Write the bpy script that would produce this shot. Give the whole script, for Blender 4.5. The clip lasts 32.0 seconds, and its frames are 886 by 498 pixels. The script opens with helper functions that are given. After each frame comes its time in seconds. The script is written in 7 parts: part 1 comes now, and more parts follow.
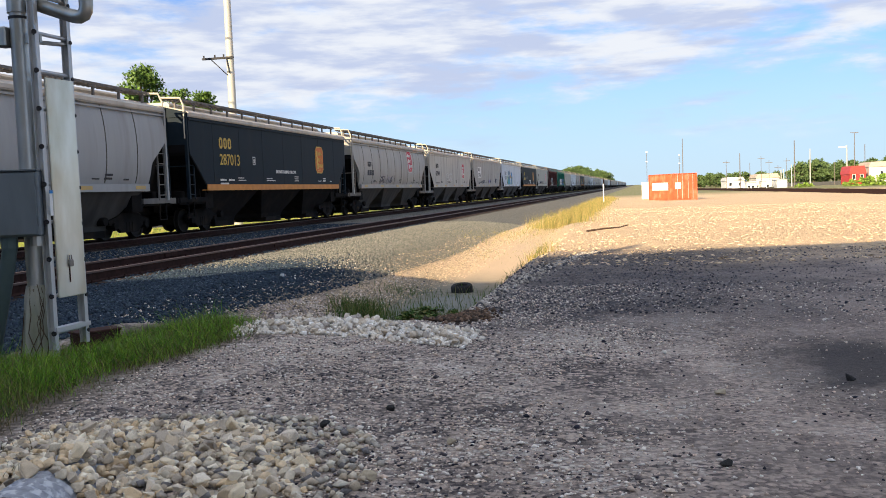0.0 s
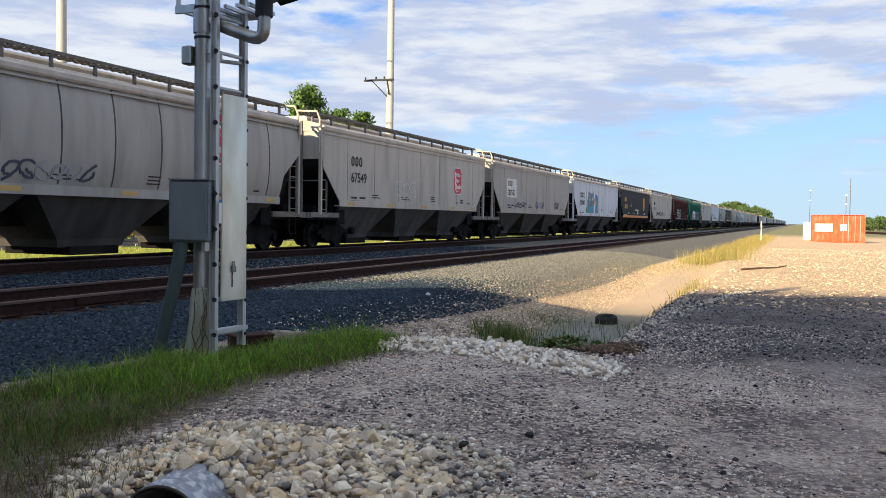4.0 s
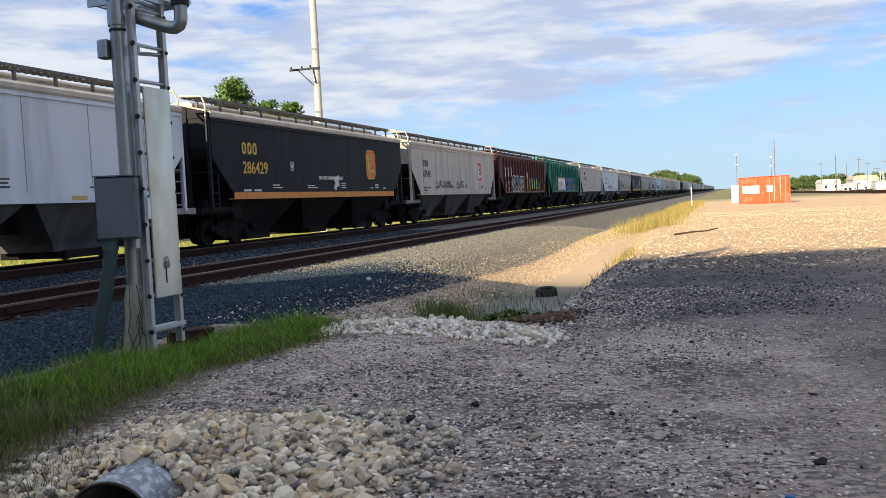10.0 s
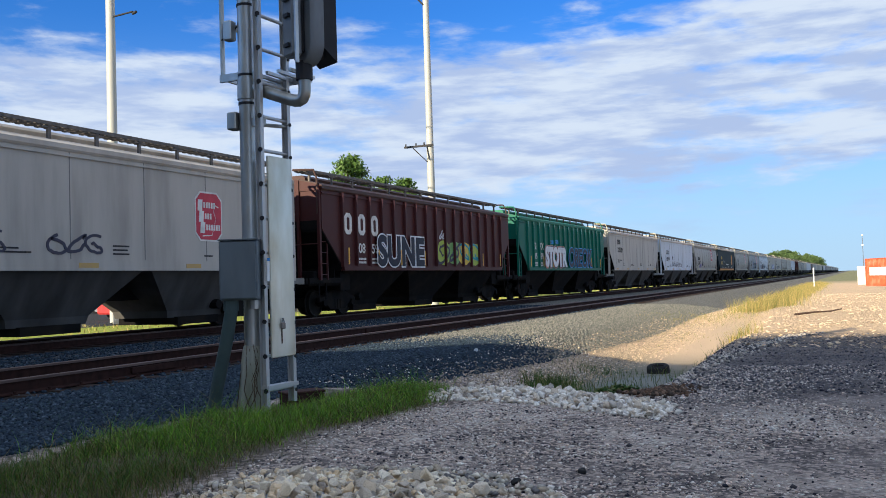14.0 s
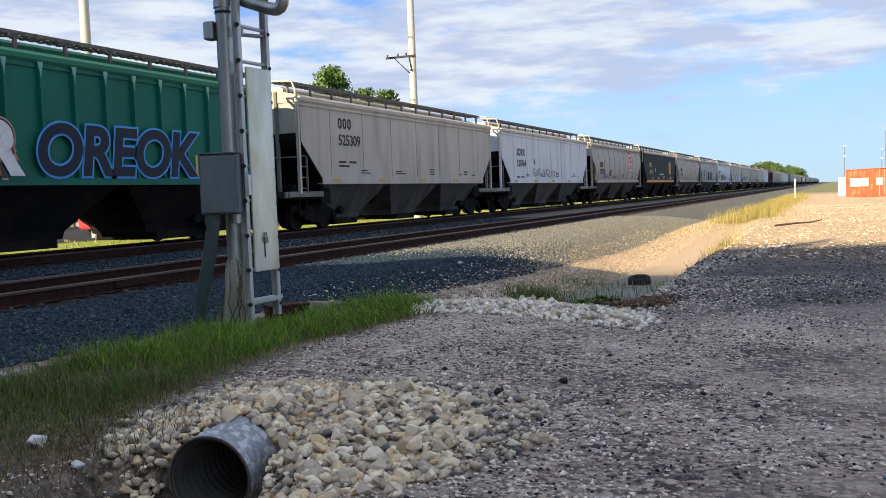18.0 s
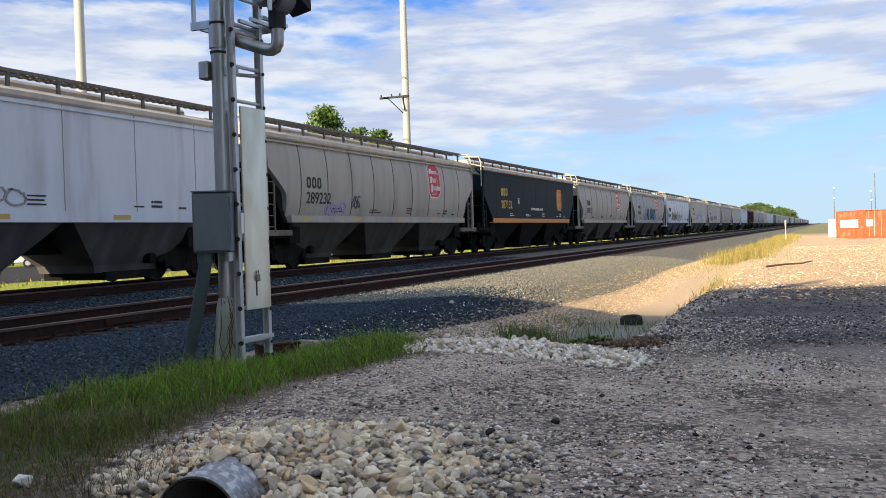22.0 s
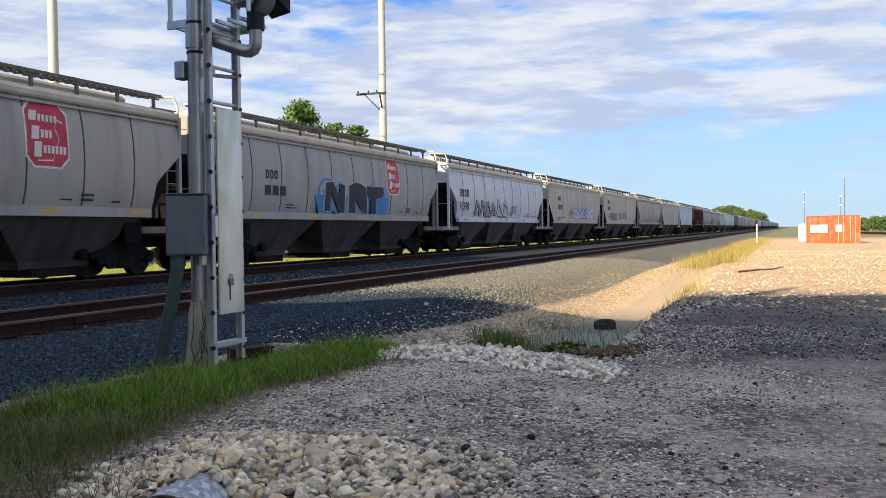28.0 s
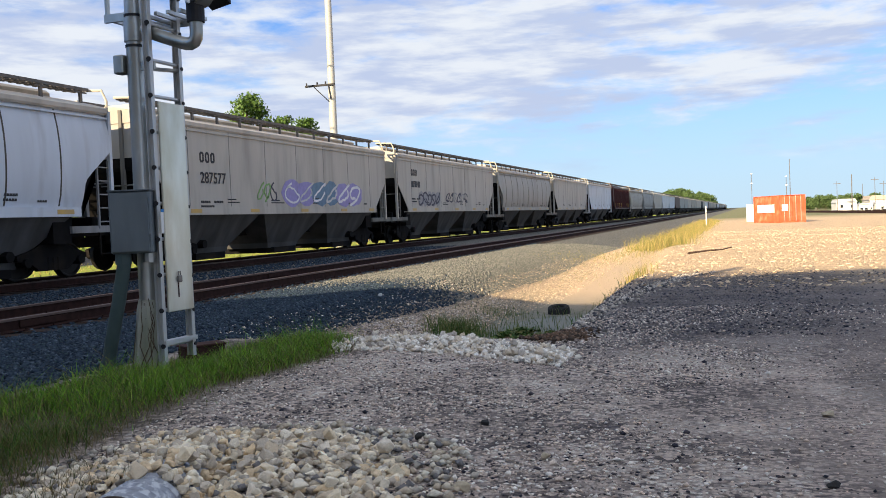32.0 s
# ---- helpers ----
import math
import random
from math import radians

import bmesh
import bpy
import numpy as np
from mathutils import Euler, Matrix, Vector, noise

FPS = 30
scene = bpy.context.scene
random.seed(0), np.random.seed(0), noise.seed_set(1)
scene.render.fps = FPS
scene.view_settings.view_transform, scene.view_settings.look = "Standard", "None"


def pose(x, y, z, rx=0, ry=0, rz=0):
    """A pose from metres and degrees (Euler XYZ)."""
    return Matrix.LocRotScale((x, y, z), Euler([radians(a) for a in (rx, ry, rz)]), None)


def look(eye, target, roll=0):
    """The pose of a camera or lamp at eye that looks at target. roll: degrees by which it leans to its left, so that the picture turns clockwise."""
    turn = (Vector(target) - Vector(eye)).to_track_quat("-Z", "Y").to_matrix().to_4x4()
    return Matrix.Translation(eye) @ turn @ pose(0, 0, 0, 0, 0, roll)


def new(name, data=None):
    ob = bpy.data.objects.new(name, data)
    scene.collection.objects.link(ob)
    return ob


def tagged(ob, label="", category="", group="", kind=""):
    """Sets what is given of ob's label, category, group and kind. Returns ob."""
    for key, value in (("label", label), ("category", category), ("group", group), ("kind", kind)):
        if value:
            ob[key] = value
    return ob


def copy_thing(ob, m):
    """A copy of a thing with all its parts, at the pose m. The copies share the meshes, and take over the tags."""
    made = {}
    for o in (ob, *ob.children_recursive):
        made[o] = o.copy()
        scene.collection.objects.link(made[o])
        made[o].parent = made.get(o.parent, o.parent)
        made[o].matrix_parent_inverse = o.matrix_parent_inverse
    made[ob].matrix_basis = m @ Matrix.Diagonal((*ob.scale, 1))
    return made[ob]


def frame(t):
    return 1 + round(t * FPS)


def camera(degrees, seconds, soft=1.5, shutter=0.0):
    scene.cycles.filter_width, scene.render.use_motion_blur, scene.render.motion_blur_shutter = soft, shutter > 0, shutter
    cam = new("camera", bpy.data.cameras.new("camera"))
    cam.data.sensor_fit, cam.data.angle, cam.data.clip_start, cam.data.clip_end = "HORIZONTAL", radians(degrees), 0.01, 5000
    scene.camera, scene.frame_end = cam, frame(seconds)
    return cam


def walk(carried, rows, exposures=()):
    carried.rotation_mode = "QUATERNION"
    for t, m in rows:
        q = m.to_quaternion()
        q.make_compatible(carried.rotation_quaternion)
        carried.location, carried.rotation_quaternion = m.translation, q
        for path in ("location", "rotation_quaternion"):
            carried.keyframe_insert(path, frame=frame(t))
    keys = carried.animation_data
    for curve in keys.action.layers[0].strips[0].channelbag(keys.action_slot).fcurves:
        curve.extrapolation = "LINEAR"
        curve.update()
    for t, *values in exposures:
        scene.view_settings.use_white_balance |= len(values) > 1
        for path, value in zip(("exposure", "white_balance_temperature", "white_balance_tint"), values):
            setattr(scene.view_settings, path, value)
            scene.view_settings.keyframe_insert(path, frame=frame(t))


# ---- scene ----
# World: tracks run along +Y, ground by the camera at z = 0, eye about 1.2 m up, rail tops at z = 0.15.
cam = camera(53.01, 32.0, 0.9)
# seconds, x, y, z, yaw to the left, pitch up, roll
PATH = [
    (0, -0.012, 0.057, 1.270, 12.43, -3.67, -2.20), (0.5, -0.003, 0.025, 1.241, 13.36, -4.87, -2.83), (1, 0.001, 0.002, 1.218, 16.57, -5.87, -2.95),
    (1.5, 0.006, 0.012, 1.221, 18.70, -3.14, -3.84), (2, 0.006, -0.013, 1.271, 19.74, 0.70, -2.61), (2.5, -0.019, 0.016, 1.277, 20.86, -0.98, -0.61),
    (3, -0.026, 0.029, 1.273, 21.04, -2.30, -0.03), (3.5, -0.034, 0.035, 1.270, 21.69, -2.21, 0.87), (5.5, -0.032, 0.033, 1.276, 21.75, -1.58, 0.35),
    (6, -0.034, 0.039, 1.273, 21.59, -1.92, 0.02), (6.5, -0.037, 0.045, 1.272, 21.51, -2.02, -0.14), (7, -0.033, 0.041, 1.267, 21.25, -1.84, -0.44),
    (7.5, -0.028, 0.037, 1.269, 20.62, -1.75, -0.64), (8, -0.023, 0.036, 1.271, 20.12, -1.81, -0.88), (8.5, -0.022, 0.033, 1.271, 19.63, -2.56, -0.86),
    (9, -0.022, 0.055, 1.253, 18.02, -4.30, -1.28), (9.5, -0.012, 0.051, 1.239, 16.73, -4.45, -2.68), (10, -0.003, 0.020, 1.217, 17.83, -3.00, -2.83),
    (10.5, 0.003, 0.016, 1.171, 21.03, -6.01, -2.27), (11, 0.006, 0.007, 1.141, 23.46, -4.43, -2.00), (11.5, 0.026, -0.037, 1.150, 23.67, 1.42, -1.94),
    (12, 0.027, -0.030, 1.140, 23.48, 3.04, -1.99), (12.5, 0.015, -0.059, 1.136, 26.22, 5.17, -0.62), (13, 0.021, -0.052, 1.136, 25.09, 3.21, -1.20),
    (13.5, 0.023, -0.050, 1.133, 24.57, 2.02, -1.80), (15.5, 0.015, -0.030, 1.144, 25.17, 3.16, -1.87), (16, 0.018, -0.040, 1.138, 24.63, 1.20, -2.15),
    (16.5, 0.017, -0.034, 1.141, 24.25, -0.09, -2.70), (17, 0.019, -0.033, 1.140, 23.96, -1.11, -2.66), (17.5, 0.018, -0.035, 1.137, 23.72, -2.22, -2.41),
    (18, 0.014, -0.025, 1.135, 23.78, -3.44, -2.08), (18.5, 0.012, -0.021, 1.136, 23.83, -4.92, -1.50), (19, 0.011, -0.025, 1.132, 23.81, -4.95, -1.01),
    (19.5, 0.011, -0.029, 1.136, 23.89, -1.14, -0.77), (20, 0.015, -0.043, 1.143, 23.81, 1.69, -0.93), (20.5, 0.017, -0.029, 1.137, 23.31, 0.64, -1.51),
    (21, 0.022, -0.031, 1.136, 23.05, -0.51, -1.74), (21.5, 0.020, -0.032, 1.136, 23.16, -0.98, -1.69), (22, 0.019, -0.033, 1.137, 23.20, -0.94, -1.75),
    (22.5, 0.021, -0.033, 1.137, 22.45, -1.23, -2.48), (23, 0.018, -0.009, 1.138, 20.41, -2.80, -3.01), (23.5, 0.015, -0.039, 1.142, 20.78, -0.93, -2.05),
    (24, -0.004, -0.016, 1.209, 20.62, 5.15, -1.33), (24.5, -0.021, -0.003, 1.253, 20.83, 7.73, -1.54), (25, -0.019, -0.001, 1.249, 21.17, 5.26, -1.31),
    (25.5, -0.021, 0.003, 1.235, 21.57, 3.54, -1.19), (26, -0.030, 0.010, 1.232, 21.67, 2.70, -0.73), (26.5, -0.030, 0.017, 1.236, 20.89, 2.19, -0.14),
    (28.5, -0.017, 0.010, 1.228, 21.79, -1.87, -0.99), (29, 0.003, 0.015, 1.227, 20.82, -1.81, -2.34), (29.5, 0.007, 0.013, 1.224, 19.83, -1.76, -2.62),
    (30, 0.012, 0.020, 1.219, 19.18, -2.60, -2.35), (30.5, 0.013, 0.019, 1.223, 19.35, -2.41, -2.27), (31, 0.014, 0.023, 1.223, 19.21, -1.79, -2.38),
    (31.5, 0.009, 0.034, 1.219, 18.79, -1.59, -2.42), (32, 0.008, 0.032, 1.219, 18.64, -1.90, -2.36),
]


def eye_pose(x, y, z, yaw, pitch, roll):
    ya, pi = radians(yaw), radians(pitch)
    way = Vector((-math.sin(ya) * math.cos(pi), math.cos(ya) * math.cos(pi), math.sin(pi)))
    eye = Vector((x, y, z))
    return look(eye, eye + way, roll)


# the clip's camera dims its picture when it is raised to the sky and brightens it over the ground
# seconds, stops, kelvin, tint
LIGHT = [(0, .78, 6600, 11), (3.5, .72, 6500, 10), (9.5, .76, 6500, 10), (10.2, .66, 6450, 10), (10.6, 1.0, 6650, 13), (11, 1.42, 6850, 14), (11.25, 1.25, 6800, 12), (11.6, .75, 6300, 9), (12, .45, 5950, 8), (13.5, .55, 5850, 8), (16, .66, 6200, 8), (17, .84, 6500, 9), (17.9, .7, 6350, 9), (18.4, 1.02, 6800, 14), (19.1, 1.1, 6800, 16), (20, .62, 6200, 10),
         (22, .72, 6500, 10), (23.2, .78, 6500, 10), (24, .6, 5800, 7), (24.4, .42, 5600, 6), (25, .43, 5600, 6), (26.5, .55, 5900, 8), (28.5, .72, 6500, 10), (32, .74, 6500, 10)]
walk(cam, [(t, eye_pose(*row)) for t, *row in PATH], LIGHT)

# ---- world, sun, exposure ----
SUN_AZ, SUN_EL = 200.0, 20.0          # degrees clockwise from +Y, degrees up
world = bpy.data.worlds.new("sky")
scene.world = world
world.use_nodes = True


def build_sky():
    nt = world.node_tree
    n, l = nt.nodes, nt.links
    n.clear()
    out, bg = n.new("ShaderNodeOutputWorld"), n.new("ShaderNodeBackground")
    sky = n.new("ShaderNodeTexSky")
    sky.sky_type, sky.sun_disc = "NISHITA", False
    sky.sun_elevation, sky.sun_rotation = radians(SUN_EL), radians(SUN_AZ)
    sky.air_density, sky.dust_density, sky.ozone_density = 1.0, 0.6, 2.0
    tc = n.new("ShaderNodeTexCoord")
    sep = n.new("ShaderNodeSeparateXYZ")
    l.new(tc.outputs["Generated"], sep.inputs[0])
    z = sep.outputs["Z"]

    def ranged(src, a, c, lo=0.0, hi=1.0):
        r = n.new("ShaderNodeMapRange")
        r.interpolation_type = "SMOOTHSTEP"
        for key, v in (("From Min", a), ("From Max", c), ("To Min", lo), ("To Max", hi)):
            r.inputs[key].default_value = v
        l.new(src, r.inputs["Value"])
        return r.outputs[0]

    def op(kind, a, c):
        o = n.new("ShaderNodeMath")
        o.operation = kind
        for i, v in enumerate((a, c)):
            if isinstance(v, (int, float)):
                o.inputs[i].default_value = v
            else:
                l.new(v, o.inputs[i])
        return o.outputs[0]

    def noise_(scale, loc, size, detail, dist=0.0):
        mp = n.new("ShaderNodeMapping")
        mp.inputs["Scale"].default_value, mp.inputs["Location"].default_value = scale, loc
        mp.inputs["Rotation"].default_value = (0, radians(7), 0)
        l.new(tc.outputs["Generated"], mp.inputs[0])
        t = n.new("ShaderNodeTexNoise")
        t.inputs["Scale"].default_value, t.inputs["Detail"].default_value, t.inputs["Roughness"].default_value, t.inputs["Distortion"].default_value = size, detail, .56, dist
        l.new(mp.outputs[0], t.inputs["Vector"])
        return t.outputs["Fac"]

    # broken cloud in a belt over the horizon, wisps above it
    lean = op("SUBTRACT", z, op("MULTIPLY", op("ADD", sep.outputs["X"], .43), .1))
    belt = op("MULTIPLY", ranged(lean, .04, .13), ranged(lean, .22, .29, 1.0, 0.0))
    puffs = op("ADD", op("MULTIPLY", noise_((1.3, 1.3, 5.2), CLOUD_AT, 3.4, 10.0, .25), .62), op("MULTIPLY", noise_((1.7, 1.7, 6.5), (2.1, .7, .4), 8.5, 8.0, .2), .38))
    # thicker cloud above the view is added to brighten the shaded ground
    cover = op("ADD", puffs, op("ADD", op("MULTIPLY", belt, .165), ranged(z, .42, .6, 0.0, .24)))
    cloud = op("MULTIPLY", ranged(cover, .475, .67), ranged(z, .02, .1))
    body = op("MULTIPLY", ranged(noise_((1.6, 1.6, 9.0), (4.1, .3, 2.2), 5.5, 9.0), .38, .62), ranged(cover, .5, .62, .55, 1.0))
    shade = n.new("ShaderNodeMix"); shade.data_type = "RGBA"
    l.new(body, shade.inputs["Factor"])
    shade.inputs["A"].default_value, shade.inputs["B"].default_value = CLOUD_DIM, CLOUD
    tint = n.new("ShaderNodeMix"); tint.data_type = "RGBA"; tint.blend_type = "MULTIPLY"
    tint.inputs["Factor"].default_value = 1.0
    tint.inputs["B"].default_value = SKY_TINT
    l.new(sky.outputs[0], tint.inputs["A"])
    # pale air light towards the horizon
    haze = n.new("ShaderNodeMix"); haze.data_type = "RGBA"
    l.new(ranged(z, .3, -.02, 0.0, .92), haze.inputs["Factor"])
    l.new(tint.outputs["Result"], haze.inputs["A"])
    haze.inputs["B"].default_value = HAZE
    mix = n.new("ShaderNodeMix"); mix.data_type = "RGBA"
    l.new(cloud, mix.inputs["Factor"])
    l.new(haze.outputs["Result"], mix.inputs["A"])
    l.new(shade.outputs["Result"], mix.inputs["B"])
    # two thin pale lines drawn high in the sky
    last = mix.outputs["Result"]
    for a, c in (((-.494, .803, .334), (-.421, .836, .351)), ((-.636, .698, .329), (-.569, .742, .354))):
        a, c = Vector(a), Vector(c)
        across, along = a.cross(c).normalized(), (c - a).normalized()
        dots = []
        for v in (across, along):
            d = n.new("ShaderNodeVectorMath")
            d.operation = "DOT_PRODUCT"
            d.inputs[1].default_value = v
            l.new(tc.outputs["Generated"], d.inputs[0])
            dots.append(d.outputs["Value"])
        mid = (a + c).dot(along) / 2
        line = op("MULTIPLY", ranged(op("ABSOLUTE", dots[0], 0.0), .0014, .0002), ranged(op("ABSOLUTE", op("SUBTRACT", dots[1], mid), 0.0), .16, .08))
        pale_line = n.new("ShaderNodeMix"); pale_line.data_type = "RGBA"
        l.new(op("MULTIPLY", line, .22), pale_line.inputs["Factor"])
        l.new(last, pale_line.inputs["A"])
        pale_line.inputs["B"].default_value = CLOUD
        last = pale_line.outputs["Result"]
    l.new(last, bg.inputs[0])
    bg.inputs[1].default_value = SKY_STRENGTH
    l.new(bg.outputs[0], out.inputs[0])


SKY_TINT = (0.33, 0.8, 1.5, 1)
CLOUD, CLOUD_DIM = (6.6, 7.0, 7.6, 1), (4.3, 5.0, 6.7, 1)
CLOUD_AT = (0.4, 0.2, 1.1)
HAZE = (5.0, 6.5, 7.8, 1)
SKY_STRENGTH = 0.075
build_sky()
sun_data = bpy.data.lights.new("sun", "SUN")
sun_data.energy, sun_data.angle, sun_data.color = 6.2, radians(0.4), (1.0, 0.8, 0.53)
sun = new("sun", sun_data)
_az, _el = radians(SUN_AZ), radians(SUN_EL)
SUN_TO = Vector((math.sin(_az) * math.cos(_el), math.cos(_az) * math.cos(_el), math.sin(_el)))
sun.matrix_world = look(SUN_TO * 50, (0, 0, 0))


# ---- materials ----
def mat(name, base, rough=0.6, metal=0.0, second=None, scale=4.0, detail=6.0, lo=0.35, hi=0.7, bump=0.0, bscale=40.0,
        stain=None, sscale=0.7, slo=0.5, shi=0.75, stretch=(1, 1, 1), rand=0.0, island=0.0, spec=None):
    """A procedural surface: base to second colour by fine noise, broad stains over it, a fine bump, and a change from piece to piece."""
    m = bpy.data.materials.new(name)
    m.use_nodes = True
    nt = m.node_tree
    n, l = nt.nodes, nt.links
    b = n["Principled BSDF"]
    b.inputs["Roughness"].default_value, b.inputs["Metallic"].default_value = rough, metal
    b.inputs["Specular IOR Level"].default_value = spec if spec is not None else .12 if rough >= .8 else .3
    tc = n.new("ShaderNodeTexCoord")
    mp = n.new("ShaderNodeMapping")
    mp.inputs["Scale"].default_value = stretch
    l.new(tc.outputs["Object"], mp.inputs[0])
    second = second or tuple(c * 0.72 for c in base)
    nz = n.new("ShaderNodeTexNoise")
    nz.inputs["Scale"].default_value, nz.inputs["Detail"].default_value = scale, detail
    l.new(mp.outputs[0], nz.inputs["Vector"])
    r = n.new("ShaderNodeMapRange")
    r.inputs["From Min"].default_value, r.inputs["From Max"].default_value = lo, hi
    l.new(nz.outputs["Fac"], r.inputs["Value"])
    mix = n.new("ShaderNodeMix"); mix.data_type = "RGBA"
    mix.inputs["A"].default_value, mix.inputs["B"].default_value = (*base, 1), (*second, 1)
    l.new(r.outputs[0], mix.inputs["Factor"])
    last = mix.outputs["Result"]
    if stain:
        sn = n.new("ShaderNodeTexNoise")
        sn.inputs["Scale"].default_value, sn.inputs["Detail"].default_value = sscale, 5.0
        l.new(mp.outputs[0], sn.inputs["Vector"])
        sr = n.new("ShaderNodeMapRange")
        sr.inputs["From Min"].default_value, sr.inputs["From Max"].default_value = slo, shi
        l.new(sn.outputs["Fac"], sr.inputs["Value"])
        sm = n.new("ShaderNodeMix"); sm.data_type = "RGBA"
        l.new(sr.outputs[0], sm.inputs["Factor"])
        l.new(last, sm.inputs["A"])
        sm.inputs["B"].default_value = (*stain, 1)
        last = sm.outputs["Result"]
    if rand or island:
        if rand:
            src = n.new("ShaderNodeObjectInfo").outputs["Random"]
        else:
            src = n.new("ShaderNodeNewGeometry").outputs["Random Per Island"]
        vr = n.new("ShaderNodeMapRange")
        amount = rand or island
        vr.inputs["To Min"].default_value, vr.inputs["To Max"].default_value = 1 - amount, 1 + amount
        l.new(src, vr.inputs["Value"])
        hs = n.new("ShaderNodeHueSaturation")
        l.new(vr.outputs[0], hs.inputs["Value"])
        l.new(last, hs.inputs["Color"])
        last = hs.outputs["Color"]
    l.new(last, b.inputs["Base Color"])
    if bump:
        bn = n.new("ShaderNodeTexNoise")
        bn.inputs["Scale"].default_value, bn.inputs["Detail"].default_value = bscale, 4.0
        l.new(tc.outputs["Object"], bn.inputs["Vector"])
        bp = n.new("ShaderNodeBump")
        bp.inputs["Strength"].default_value, bp.inputs["Distance"].default_value = bump, 0.02
        l.new(bn.outputs["Fac"], bp.inputs["Height"])
        l.new(bp.outputs[0], b.inputs["Normal"])
    return m


M = {}
M["rail_rust"] = mat("rail_rust", (0.042, 0.019, 0.015), 0.85, 0, (0.022, 0.011, 0.009), 9)
M["rail_head"] = mat("rail_head", (0.13, 0.085, 0.07), 0.55, 0.3, (0.07, 0.042, 0.034), 6, stretch=(1, .1, 1))
M["tie"] = mat("tie", (0.042, 0.028, 0.022), 0.9, 0, (0.022, 0.016, 0.014), 12, rand=0.3, stretch=(.3, 1, 1), bump=.3)
M["galv"] = mat("galv", (0.53, 0.535, 0.52), 0.33, 0.8, (0.38, 0.385, 0.37), 7, stain=(.2, .185, .145), sscale=3.0, slo=.45, stretch=(1, 1, .3))
M["alu"] = mat("alu", (0.52, 0.52, 0.51), 0.42, 0.4, (0.5, 0.5, 0.5), 9, stretch=(1, 1, .3))
M["panel"] = mat("panel", (0.7, 0.7, 0.63), 0.34, 0.65, (0.52, 0.5, 0.4), 4, stain=(.36, .25, .1), sscale=2.6, slo=.48, shi=.8, stretch=(1, 1, .35))
M["box_grey"] = mat("box_grey", (0.145, 0.17, 0.185), 0.5, 0.2, (0.11, 0.13, 0.142), 6, stain=(.19, .2, .205), sscale=2.5, stretch=(1, 1, .3))
M["conduit"] = mat("conduit", (0.07, 0.1, 0.1), 0.6, 0, (0.05, 0.075, 0.075), 6)
M["black"] = mat("black", (0.02, 0.02, 0.022), 0.55, 0, (0.012, 0.012, 0.014), 8)
M["pole"] = mat("pole", (0.46, 0.46, 0.42), 0.6, 0.1, (0.42, 0.42, 0.39), 2, stretch=(1, 1, .2))
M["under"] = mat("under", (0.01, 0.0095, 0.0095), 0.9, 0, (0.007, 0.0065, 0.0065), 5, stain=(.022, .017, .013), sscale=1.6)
M["wheel"] = mat("wheel", (0.022, 0.019, 0.017), 0.7, 0.2, (0.014, 0.012, 0.01), 9)
M["tyre_rubber"] = mat("tyre_rubber", (0.03, 0.03, 0.03), 0.85, 0, (0.05, 0.048, 0.045), 9, bump=.4)
M["red"] = mat("red", (0.72, 0.13, 0.055), 0.55, 0, (0.6, 0.1, 0.045), 2, stain=(.6, .25, .15), sscale=1.2)
M["white"] = mat("white", (0.78, 0.78, 0.76), 0.55, 0, (0.68, 0.68, 0.66), 2)
M["building"] = mat("building", (0.62, 0.6, 0.55), 0.8, 0, (0.52, 0.5, 0.46), 2)
M["leaf"] = mat("leaf", (0.1, 0.175, 0.032), 0.6, 0, (0.055, 0.11, 0.02), 3, island=.5)
M["bark"] = mat("bark", (0.12, 0.09, 0.06), 0.9, 0, (0.07, 0.05, 0.035), 8, bump=.5)


